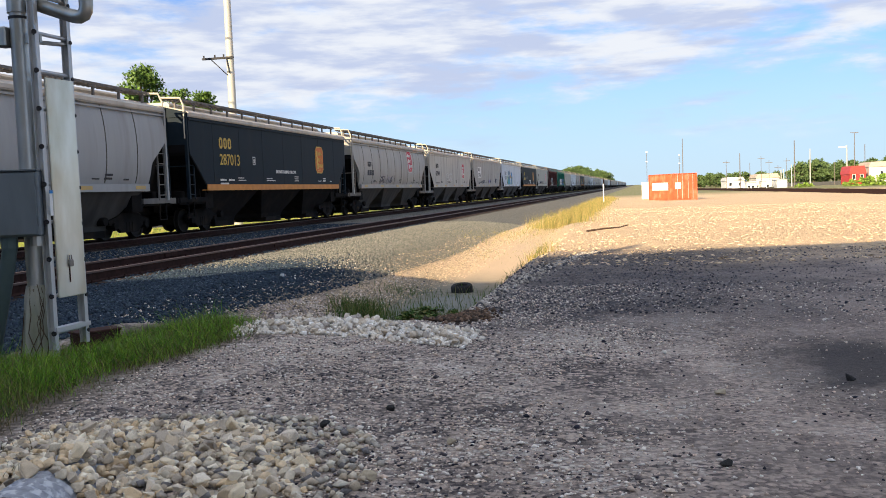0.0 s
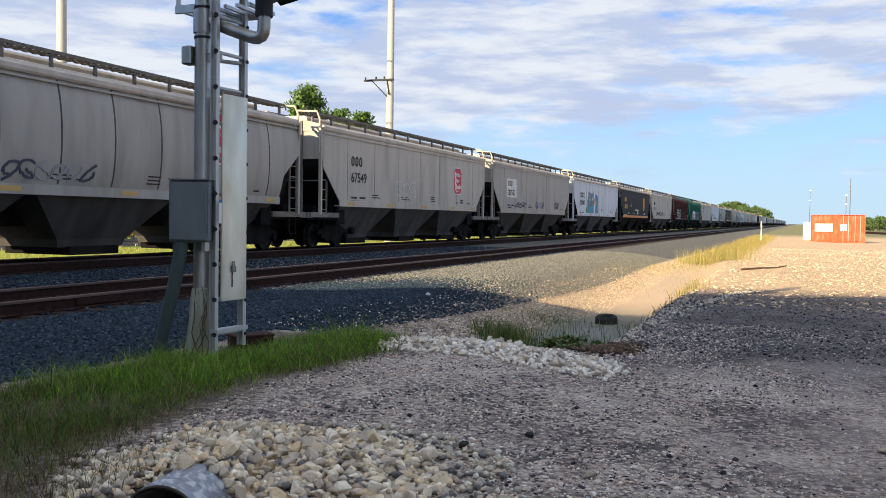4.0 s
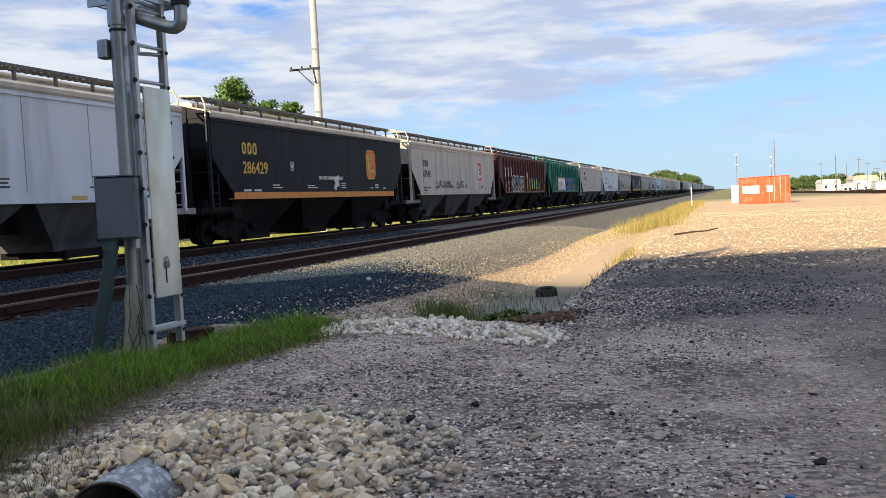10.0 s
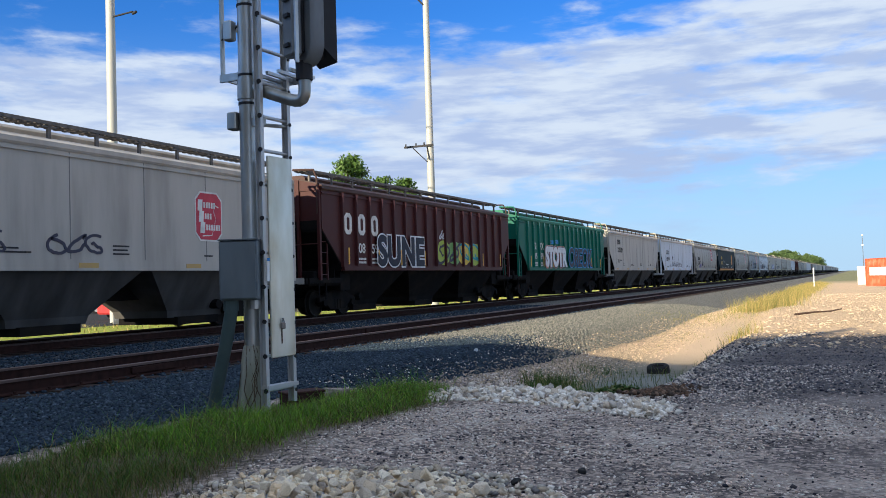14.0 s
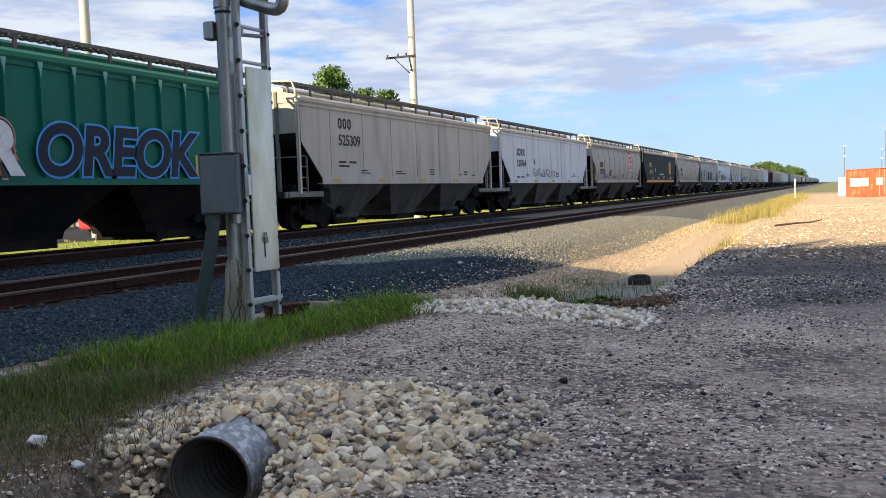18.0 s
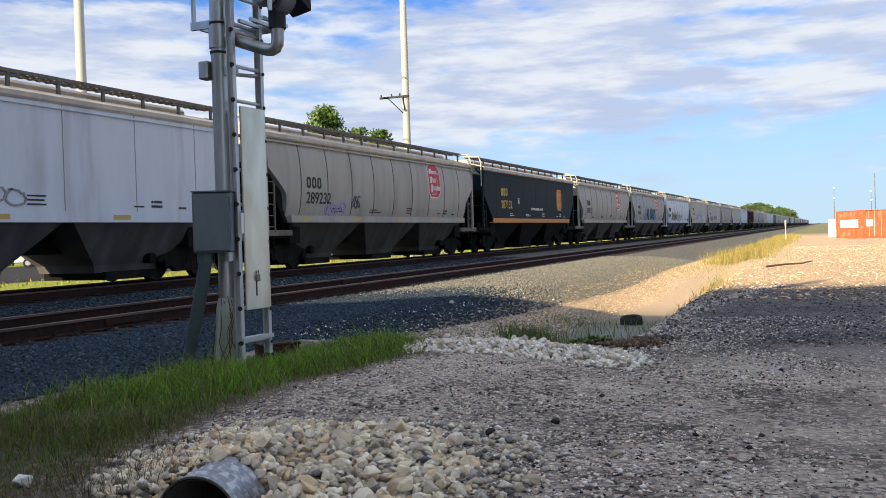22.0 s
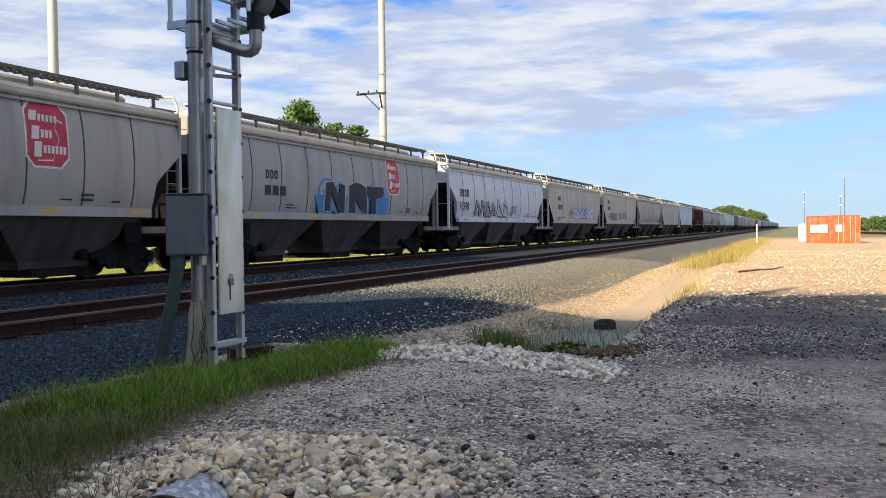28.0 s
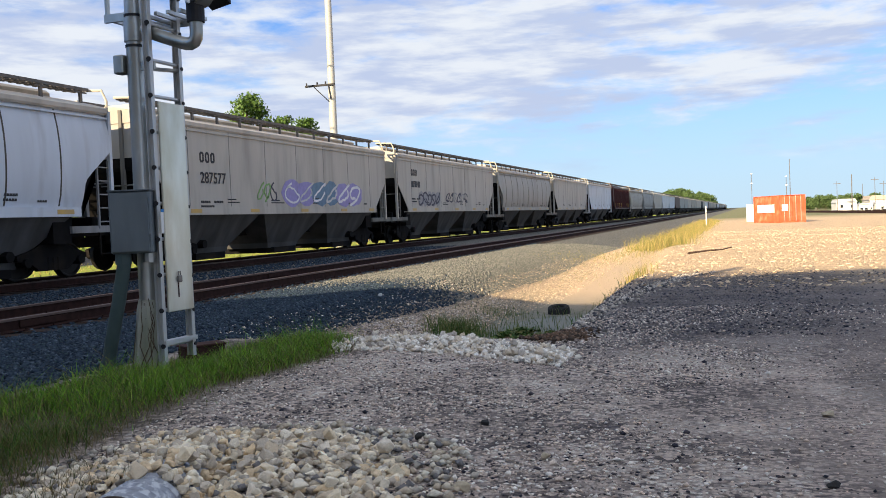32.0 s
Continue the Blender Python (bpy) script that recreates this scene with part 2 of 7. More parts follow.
# ---- mesh building ----
class Geo:
    """Collects corners and faces of one mesh."""

    def __init__(self):
        self.v, self.f = [], []

    def add(self, verts, faces, m=None):
        k = len(self.v)
        self.v += [tuple(m @ Vector(p)) for p in verts] if m else [tuple(p) for p in verts]
        self.f += [tuple(i + k for i in q) for q in faces]
        return self

    def box(self, x0, x1, y0, y1, z0, z1, m=None):
        vs = [(x, y, z) for x in (x0, x1) for y in (y0, y1) for z in (z0, z1)]
        return self.add(vs, [(0, 1, 3, 2), (4, 6, 7, 5), (0, 4, 5, 1), (2, 3, 7, 6), (0, 2, 6, 4), (1, 5, 7, 3)], m)

    def cbox(self, x0, x1, y0, y1, z0, z1, c=0.01, m=None):
        """A box with chamfered upright and level edges."""
        lx = [(x0, y0 + c), (x0 + c, y0), (x1 - c, y0), (x1, y0 + c), (x1, y1 - c), (x1 - c, y1), (x0 + c, y1), (x0, y1 - c)]
        cx, cy = (x0 + x1) / 2, (y0 + y1) / 2
        sx, sy = 1 - 2 * c / max(x1 - x0, 1e-6), 1 - 2 * c / max(y1 - y0, 1e-6)
        rings = []
        for z, s in ((z0, 1), (z0 + c, 0), (z1 - c, 0), (z1, 1)):
            rings.append([((cx + (x - cx) * sx, cy + (y - cy) * sy) if s else (x, y)) + (z,) for x, y in lx])
        return self.rings(rings, m=m)

    def rings(self, rings, caps=True, closed=True, m=None):
        """Skins a row of equal rings."""
        k, vs, fs = len(rings[0]), [p for r in rings for p in r], []
        for i in range(len(rings) - 1):
            for j in range(k if closed else k - 1):
                a, b = i * k + j, i * k + (j + 1) % k
                fs.append((a, b, b + k, a + k))
        if caps:
            fs += [tuple(range(k))[::-1], tuple(range((len(rings) - 1) * k, len(rings) * k))]
        return self.add(vs, fs, m)

    def tube(self, pts, r, n=10, caps=True, r2=None):
        """A round bar along points."""
        pts = [Vector(p) for p in pts]
        rings = []
        for i, p in enumerate(pts):
            d = (pts[min(i + 1, len(pts) - 1)] - pts[max(i - 1, 0)]).normalized()
            a = d.cross(Vector((0.31, 0.17, 0.93))) if i == 0 else a - d * a.dot(d)
            a.normalize()
            b = d.cross(a)
            rr = r if r2 is None else r + (r2 - r) * i / (len(pts) - 1)
            rings.append([p + rr * (a * math.cos(2 * math.pi * j / n) + b * math.sin(2 * math.pi * j / n)) for j in range(n)])
        return self.rings(rings, caps)

    def prism(self, poly, axis, a, b, m=None):
        """A flat outline drawn out along an axis ('x': outline in y, z; 'y': in x, z; 'z': in x, y)."""
        def put(p, h):
            return {"x": (h, p[0], p[1]), "y": (p[0], h, p[1]), "z": (p[0], p[1], h)}[axis]
        return self.rings([[put(p, a) for p in poly], [put(p, b) for p in poly]], m=m)

    def mesh(self, name, smooth=False):
        me = bpy.data.meshes.new(name)
        me.from_pydata(self.v, [], self.f)
        bm = bmesh.new()
        bm.from_mesh(me)
        bmesh.ops.recalc_face_normals(bm, faces=bm.faces)
        bm.to_mesh(me)
        bm.free()
        if smooth:
            me.polygons.foreach_set("use_smooth", [True] * len(me.polygons))
            me.set_sharp_from_angle(angle=radians(40))
        return me


def part(name, geo, material, parent=None, label="", at=None, smooth=False):
    me = geo if isinstance(geo, bpy.types.Mesh) else geo.mesh(name, smooth)
    if not me.materials:
        me.materials.append(material)
    ob = new(name, me)
    if parent:
        ob.parent = parent
    if at is not None:
        ob.matrix_basis = at
    if label:
        ob["label"] = label
    return ob


def thing(name, at, label, category, group="", kind=""):
    ob = new(name)
    ob.empty_display_size = 0.2
    ob.matrix_basis = at
    return tagged(ob, label, category, group, kind)


def bulk(name, verts, faces, material, smooth=False):
    """A large mesh of one face size from arrays."""
    me = bpy.data.meshes.new(name)
    verts, faces = np.asarray(verts, np.float32), np.asarray(faces, np.int32)
    k = faces.shape[1]
    me.vertices.add(len(verts)); me.vertices.foreach_set("co", verts.ravel())
    me.loops.add(faces.size); me.loops.foreach_set("vertex_index", faces.ravel())
    me.polygons.add(len(faces)); me.polygons.foreach_set("loop_start", np.arange(0, faces.size, k, dtype=np.int32))
    me.update(calc_edges=True)
    if smooth:
        me.polygons.foreach_set("use_smooth", np.ones(len(faces), bool))
    me.materials.append(material)
    me.validate()
    return me


# ---- the ground: one sheet to the horizon ----
RAIL_Z = 0.15
NEAR_X, FAR_X = -9.92, -16.7          # track centres


def smooth_step(a, b, v):
    t = np.clip((v - a) / (b - a), 0, 1)
    return t * t * (3 - 2 * t)


PIPE_AT, PIPE_WAY = (-2.56, 3.14), (-0.174, 0.985)


def pipe_frame(x, y):
    """Along the culvert pipe from its mouth, and across it."""
    rx, ry = x - PIPE_AT[0], y - PIPE_AT[1]
    return rx * PIPE_WAY[0] + ry * PIPE_WAY[1], rx * PIPE_WAY[1] - ry * PIPE_WAY[0]


def toe_x(y):
    """Foot of the ballast slope."""
    return np.interp(y, [0, 8, 11, 15, 25, 60, 200], [-5.5, -5.5, -5.35, -5.2, -4.9, -4.85, -5.6])


def ditch_x(y):
    return -3.25 - 0.012 * (y - 14) - 0.03 * np.clip(y - 25, 0, 60)


def height(x, y):
    """Ground height, for arrays."""
    x, y = np.asarray(x, float), np.asarray(y, float)
    base = -0.4 * np.clip((y - 8) / 75, 0, 1)
    z = base + 0.03 * np.sin(x * 0.9 + 1) * np.sin(y * 0.7)
    # the ditch behind the rock dam
    dep = smooth_step(8.5, 9.8, y) * (1 - smooth_step(20, 34, y) * 0.75) * (1 - smooth_step(60, 90, y))
    w = np.abs(x - ditch_x(y))
    z = z - 0.66 * dep * np.where(x > ditch_x(y), 1 - smooth_step(0.45, 1.5, w), 1 - smooth_step(0.5, 3.3, w))
    # the hollow at the pipe's mouth
    hd = np.hypot((x + 2.55) / 0.75, (y - 2.62) / 0.7)
    z = z - 0.34 * (1 - smooth_step(0.45, 1.0, hd))
    # trench in which the pipe lies
    u, v = pipe_frame(x, y)
    z = z - (z + .36) * (1 - smooth_step(.2, .3, np.abs(v))) * smooth_step(-.75, -.35, u) * (1 - smooth_step(.9, 1.0, u))
    # the rock heap beside the pipe
    z = z + 0.09 * np.exp(-(((x + 2.2) / 0.7) ** 2 + ((y - 3.9) / 0.62) ** 2)) * smooth_step(.2, .45, np.abs(v))
    # low ridge under the rock dam
    ty = np.interp(x, [-3.75, -3.2, -2.6, -2.0, -1.45], [7.95, 8.1, 7.98, 7.65, 7.4])
    z = z + 0.06 * np.exp(-((y - ty) / .26) ** 2) * smooth_step(-4.0, -3.6, x) * (1 - smooth_step(-1.9, -1.4, x))
    # track bed
    bed = -0.05
    toe = toe_x(y)
    side = 1 - smooth_step(-8.25, toe + .1, x)
    far_side = smooth_step(-21.5, -18.9, x)
    low = z * (x > -12) + (x <= -12) * (-0.35)
    z = np.where(x > -12, low * (1 - side) + bed * side, bed * far_side + (1 - far_side) * -0.3)
    return z


def build_ground():
    xs = np.unique(np.concatenate([np.linspace(-8.5, 4.5, 150), np.linspace(4.5, 30, 40), np.linspace(-30, -8.5, 50),
                                   np.array([-4000, -2000, -1000, -500, -250, -120, -70, -45, 45, 70, 120, 250, 500, 1000, 2000, 4000])]))
    ys = np.unique(np.concatenate([np.linspace(0.5, 22, 230), np.linspace(22, 60, 80), np.linspace(60, 130, 40), np.linspace(-40, 0.5, 30),
                                   np.array([-2000, -500, -150, 180, 260, 400, 700, 1200, 2000, 4500])]))
    gx, gy = np.meshgrid(xs, ys)
    gz = height(gx, gy)
    v = np.stack([gx, gy, gz], -1).reshape(-1, 3)
    i = np.arange(len(xs) * len(ys)).reshape(len(ys), len(xs))
    f = np.stack([i[:-1, :-1], i[:-1, 1:], i[1:, 1:], i[1:, :-1]], -1).reshape(-1, 4)
    me = bulk("ground", v, f, ground_material(), True)
    return tagged(new("ground", me), "grey gravel yard fading into pale sandy rubble and far grass", "ground", kind="structure")


def ground_material():
    """Gravel by the camera, pale rubble beyond, ballast along the tracks, mud in the ditch, grass past the far track and in the distance."""
    m = bpy.data.materials.new("ground")
    m.use_nodes = True
    nt = m.node_tree
    n, l = nt.nodes, nt.links
    b = n["Principled BSDF"]
    b.inputs["Roughness"].default_value = 0.95
    b.inputs["Specular IOR Level"].default_value = .1
    tc = n.new("ShaderNodeTexCoord")
    sep = n.new("ShaderNodeSeparateXYZ")
    l.new(tc.outputs["Object"], sep.inputs[0])

    def noise_(scale, detail=6.0, rough=.6):
        z = n.new("ShaderNodeTexNoise")
        z.inputs["Scale"].default_value, z.inputs["Detail"].default_value, z.inputs["Roughness"].default_value = scale, detail, rough
        l.new(tc.outputs["Object"], z.inputs["Vector"])
        return z.outputs["Fac"]

    def ranged(src, a, c):
        r = n.new("ShaderNodeMapRange")
        r.inputs["From Min"].default_value, r.inputs["From Max"].default_value = a, c
        l.new(src, r.inputs["Value"])
        return r.outputs[0]

    def op(kind, a, c):
        o = n.new("ShaderNodeMath")
        o.operation = kind
        for i, v in enumerate((a, c)):
            if isinstance(v, (int, float)):
                o.inputs[i].default_value = v
            else:
                l.new(v, o.inputs[i])
        return o.outputs[0]

    def mixed(fac, a, c):
        x = n.new("ShaderNodeMix")
        x.data_type = "RGBA"
        l.new(fac, x.inputs["Factor"])
        for k, v in (("A", a), ("B", c)):
            if isinstance(v, tuple):
                x.inputs[k].default_value = (*v, 1)
            else:
                l.new(v, x.inputs[k])
        return x.outputs["Result"]

    fine, mid, broad = noise_(38), noise_(6), noise_(0.55)
    wob = op("MULTIPLY", op("SUBTRACT", broad, .5), 6.0)

    def cells(scale, colours, bias=None):
        """Stones told apart by cell, each of one colour; bias shifts the choice in broad patches."""
        vor = n.new("ShaderNodeTexVoronoi")
        vor.inputs["Scale"].default_value = scale
        l.new(tc.outputs["Object"], vor.inputs["Vector"])
        ramp = n.new("ShaderNodeValToRGB")
        ramp.color_ramp.interpolation = "CONSTANT"
        for i, c in enumerate(colours):
            e = ramp.color_ramp.elements[i] if i < 2 else ramp.color_ramp.elements.new(.5)
            e.position, e.color = i / len(colours), (*c, 1)
        pick = n.new("ShaderNodeSeparateColor")
        l.new(vor.outputs["Color"], pick.inputs[0])
        l.new(op("ADD", pick.outputs[0], bias) if bias else pick.outputs[0], ramp.inputs[0])
        # dark gap between the stones
        gap = ranged(op("MULTIPLY", vor.outputs["Distance"], 1.0), .42, .85)
        return mixed(op("MULTIPLY", gap, .75), ramp.outputs[0], (0.09, 0.077, 0.07))

    # dark stones first in the row, so a lower bias gives darker patches
    row = [(0.042, 0.041, 0.052), (0.111, 0.098, 0.099), (0.257, 0.211, 0.186), (0.501, 0.394, 0.326), (0.646, 0.517, 0.426), (0.757, 0.617, 0.513), (0.846, 0.7, 0.594), (0.69, 0.561, 0.466), (0.95, 0.857, 0.746), (0.95, 0.95, 0.893)]
    bias = op("MULTIPLY", op("SUBTRACT", noise_(.9, 6.0), .52), 2.9)
    gravel = mixed(ranged(noise_(3.0, 4.0), .42, .6), cells(42, row, bias), cells(25, row, bias))
    gravel = mixed(op("MULTIPLY", ranged(fine, .3, .75), .3), gravel, (0.735, 0.589, 0.49))
    dirt = mixed(ranged(mid, .3, .7), (0.757, 0.6, 0.501), (0.568, 0.445, 0.368))
    dirt = mixed(op("MULTIPLY", ranged(noise_(24, 4.0), .42, .6), .6), dirt, cells(48, row, bias))
    dirt = mixed(op("MULTIPLY", ranged(noise_(.8, 5.0), .55, .7), .65), dirt, (0.15, 0.13, 0.12))
    # smoother packed dirt on the right of the yard
    packed = ranged(op("ADD", sep.outputs["X"], op("MULTIPLY", wob, .7)), -0.4, 2.0)
    near = mixed(op("MULTIPLY", packed, .8), gravel, dirt)
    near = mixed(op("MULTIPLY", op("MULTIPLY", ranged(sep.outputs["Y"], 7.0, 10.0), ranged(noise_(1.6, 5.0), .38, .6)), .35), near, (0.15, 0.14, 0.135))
    rubble = mixed(ranged(fine, .3, .7), cells(16, [(.68, .5, .31), (.54, .39, .24), (.76, .57, .37), (.62, .45, .28), (.4, .29, .19)]), (.67, .49, .31))
    rubble = mixed(ranged(mid, .4, .66), rubble, (0.7, 0.52, 0.33))
    rubble = mixed(op("MULTIPLY", ranged(noise_(.35, 5.0), .55, .75), .45), rubble, (0.44, 0.33, 0.21))
    # trodden dust between the stones
    near = mixed(op("MULTIPLY", ranged(noise_(1.3, 6.0, .65), .5, .66), .6), near, mixed(ranged(fine, .35, .65), (0.56, 0.46, 0.39), (0.42, 0.345, 0.29)))
    # sooty stain on the packed dirt
    away = op("POWER", op("ADD", op("POWER", op("MULTIPLY", op("SUBTRACT", sep.outputs["X"], 1.55), 1.7), 2.0), op("POWER", op("SUBTRACT", sep.outputs["Y"], 6.5), 2.0)), .5)
    soot = op("MULTIPLY", ranged(op("ADD", away, op("MULTIPLY", op("SUBTRACT", noise_(2.2, 5.0), .5), 1.6)), 1.7, .6), .9)
    near = mixed(soot, near, (0.09, 0.082, 0.08))
    c = mixed(ranged(op("ADD", sep.outputs["Y"], wob), 13.0, 18.5), near, rubble)
    # darker gravel skirt beyond the ditch, sandy floor of the ditch
    silt = mixed(ranged(mid, .35, .65), (0.3, 0.28, 0.215), (0.2, 0.19, 0.145))
    c = mixed(ranged(op("ADD", sep.outputs["Z"], op("MULTIPLY", op("SUBTRACT", fine, .5), .12)), -.5, -.6), c, silt)
    # darker blue-grey stones along the bank over the ditch, to about y = 18
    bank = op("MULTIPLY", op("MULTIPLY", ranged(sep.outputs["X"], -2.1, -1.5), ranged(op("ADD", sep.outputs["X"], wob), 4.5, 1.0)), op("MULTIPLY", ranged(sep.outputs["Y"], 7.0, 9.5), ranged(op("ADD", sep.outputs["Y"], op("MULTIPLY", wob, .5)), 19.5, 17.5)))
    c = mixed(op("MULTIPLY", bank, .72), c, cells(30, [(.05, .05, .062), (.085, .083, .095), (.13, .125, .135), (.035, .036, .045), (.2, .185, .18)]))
    c = mixed(op("MULTIPLY", ranged(sep.outputs["Y"], 17, 22), ranged(sep.outputs["Z"], -.4, -.5)), c, (0.62, 0.47, 0.32))
    # far yard and fields
    far = ranged(op("ADD", sep.outputs["Y"], op("MULTIPLY", wob, 3.0)), 112, 150)
    c = mixed(far, c, mixed(ranged(mid, .3, .7), (0.30, 0.25, 0.17), (0.16, 0.2, 0.07)))
    # ballast shoulder, its stone coloured as shaded near, as sunlit past y = 17
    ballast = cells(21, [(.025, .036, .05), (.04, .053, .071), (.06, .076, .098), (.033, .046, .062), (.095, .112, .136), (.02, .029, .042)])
    lit_ballast = cells(21, [(.15, .15, .127), (.19, .185, .158), (.225, .218, .185), (.125, .127, .113), (.17, .168, .142)])
    ballast = mixed(ranged(op("ADD", sep.outputs["Y"], op("MULTIPLY", wob, .4)), 16, 19), ballast, lit_ballast)
    edge = op("ADD", sep.outputs["X"], op("MULTIPLY", op("SUBTRACT", mid, .5), .5))
    toe = op("ADD", op("MULTIPLY", ranged(sep.outputs["Y"], 9, 15), .25), op("SUBTRACT", op("MULTIPLY", ranged(sep.outputs["Y"], 15, 25), .33), op("MULTIPLY", ranged(sep.outputs["Y"], 60, 200), .6)))
    # bare earth under the verge grass
    verge = op("MULTIPLY", op("MULTIPLY", ranged(edge, -3.3, -3.9), ranged(edge, -5.35, -5.05)), ranged(op("ADD", sep.outputs["Y"], wob), 9.4, 8.2))
    c = mixed(op("MULTIPLY", verge, .85), c, mixed(ranged(fine, .35, .65), (0.16, 0.13, 0.085), (0.08, 0.07, 0.045)))
    for ex, ey, er in ((-3.15, 2.75, .95), (-1.35, 2.75, .42)):
        gone = op("POWER", op("ADD", op("POWER", op("SUBTRACT", sep.outputs["X"], ex), 2.0), op("POWER", op("SUBTRACT", sep.outputs["Y"], ey), 2.0)), .5)
        damp = ranged(op("ADD", gone, op("MULTIPLY", op("SUBTRACT", noise_(4.0, 5.0), .5), .7)), er, er * .45)
        c = mixed(op("MULTIPLY", damp, .5), c, mixed(ranged(fine, .35, .65), (0.13, 0.1, 0.075), (0.05, 0.042, 0.036)))
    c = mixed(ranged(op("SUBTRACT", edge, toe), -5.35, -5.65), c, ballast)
    # oily dark beds between the rails
    for centre in (NEAR_X, FAR_X):
        off = op("ABSOLUTE", op("SUBTRACT", edge, centre), 0.0)
        c = mixed(ranged(off, 1.75, 1.3), c, mixed(ranged(fine, .4, .6), (0.05, 0.04, 0.035), (0.022, 0.018, 0.017)))
    # grass past the far track
    grass = mixed(ranged(mid, .3, .7), (0.36, 0.38, 0.07), (0.25, 0.3, 0.05))
    c = mixed(ranged(edge, -19.2, -20.0), c, (0.4, 0.37, 0.33))
    c = mixed(ranged(edge, -23.5, -24.5), c, grass)
    # service road past the strip of grass
    c = mixed(op("MULTIPLY", ranged(edge, -29.5, -30.5), ranged(edge, -56, -55)), c, mixed(ranged(fine, .35, .65), (0.06, 0.06, 0.062), (0.04, 0.04, 0.042)))
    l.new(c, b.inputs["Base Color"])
    bp = n.new("ShaderNodeBump")
    bp.inputs["Strength"].default_value, bp.inputs["Distance"].default_value = 1.0, 0.05
    l.new(noise_(30, 8, .7), bp.inputs["Height"])
    l.new(bp.outputs[0], b.inputs["Normal"])
    return m


build_ground()


def build_tracks():
    for name, xc in (("near_track", NEAR_X), ("far_track", FAR_X)):
        for s in (-1, 1):
            r = thing("rail", pose(xc + s * .7525, 0, RAIL_Z), "rusty brown steel rail spiked to wooden ties", "rail", "rails of the two tracks")
            part("rail_head", Geo().prism([(-.036, -.035), (.036, -.035), (.036, -.006), (.028, 0), (-.028, 0), (-.036, -.006)], "y", -60, 1500), M["rail_head"], r, "rubbed steel rail head")
            part("web", Geo().prism([(-.012, -.155), (.012, -.155), (.012, -.04), (.03, -.0345), (-.03, -.0345), (-.012, -.04)], "y", -60, 1500), M["rail_rust"], r)
            part("flange", Geo().prism([(-.07, -.185), (.07, -.185), (.07, -.173), (.012, -.154), (-.012, -.154), (-.07, -.173)], "y", -60, 1500), M["rail_rust"], r)
            for y in range(8, 100, 12):
                part("joint_bar", Geo().cbox(-.04, .04, y + s * 1.4, y + s * 1.4 + .9, -.14, -.05, .008), M["rail_rust"], r)
            plate = Geo().box(-.1, .1, -.09, .09, -.2, -.17).box(.075, .095, -.06, -.03, -.17, -.14).box(-.095, -.075, .03, .06, -.17, -.14).mesh("tie_plate")
            plate.materials.append(M["rail_rust"])
            if xc == NEAR_X:
                for k in range(70):
                    part("tie_plate", plate, None, r, at=pose(0, 5 + k * .5, 0))
        me = Geo().cbox(-1.3, 1.3, -.11, .11, -.16, 0, .012).mesh("tie")
        me.materials.append(M["tie"])
        for k in range(150):
            o = new("tie", me)
            o.matrix_basis = pose(xc, 1 + k * 0.5, RAIL_Z - .185, 0, 0, random.uniform(-.6, .6))
            tagged(o, "dark creosoted wooden railway tie set in ballast", "railway tie", "railway ties")


build_tracks()

# ---- the freight train ----
PITCH, HALF = 18.309, 8.37            # car to car, half a body
# seconds and how far the train has come
RUN = [(0, -28.39), (2, -8.97), (3.25, 2.85), (6, 29.75), (9, 58.1), (13, 95.2), (19, 150.5), (23, 188.7), (26, 216.8), (32, 272.6)]


def paint(name, base, grime=(0.16, 0.14, 0.12), amount=0.62, rough=0.55, spec=.25):
    """Car paint with rain streaks and grime."""
    return mat(name, base, rough, 0, tuple(c * .86 for c in base), 1.6, 8, .3, .75, stain=tuple(a * .4 + b * .6 for a, b in zip(base, grime)),
               sscale=1.5, spec=spec, slo=amount - .15, shi=amount + .2, stretch=(1, 1.4, .22), bump=.05, bscale=3)


PAINT = {
    "grey": paint("paint_grey", (0.340, 0.350, 0.348)),
    "beige": paint("paint_beige", (0.386, 0.369, 0.332)),
    "light": paint("paint_light", (0.475, 0.448, 0.395)),
    "white": paint("paint_white", (0.607, 0.655, 0.717), amount=.68),
    "navy": paint("paint_navy", (0.0115, 0.021, 0.029), (.022, .026, .03), .66, .6, .1),
    "soot": paint("paint_soot", (0.014, 0.0165, 0.021), (.028, .028, .028), .6, .6, .1),
    "brown": paint("paint_brown", (0.06, 0.0125, 0.012), (.05, .02, .017), .6),
    "green": paint("paint_green", (0.006, 0.135, 0.09), (.01, .085, .06), .62),
    "roof": paint("paint_roof", (0.54, 0.49, 0.42), (.25, .22, .18), .55),
    "dark_roof": paint("paint_dark_roof", (0.06, 0.024, 0.019), (.06, .05, .04), .55),
    "green_roof": paint("paint_green_roof", (0.02, 0.17, 0.1), (.03, .1, .07), .6),
}
M["orange"] = mat("orange", (0.62, 0.27, 0.06), .6, 0, (.5, .2, .05), 3)
M["amber"] = mat("amber", (0.75, 0.42, 0.07), .6, 0, (.62, .34, .06), 3)
M["letter_black"] = mat("letter_black", (0.03, 0.03, 0.035), .6)
M["letter_white"] = mat("letter_white", (0.75, 0.74, 0.7), .6)
M["letter_amber"] = mat("letter_amber", (0.62, 0.42, 0.09), .6)
M["logo_red"] = mat("logo_red", (0.55, 0.06, 0.09), .6)
M["logo_orange"] = mat("logo_orange", (0.6, 0.17, 0.035), .6)
M["reflector"] = mat("reflector", (.55, .36, .1), .5, 0, (.45, .32, .14), 4)
M["grating"] = mat("grating", (0.17, 0.155, 0.14), .7, .2, (.1, .09, .08), 8)
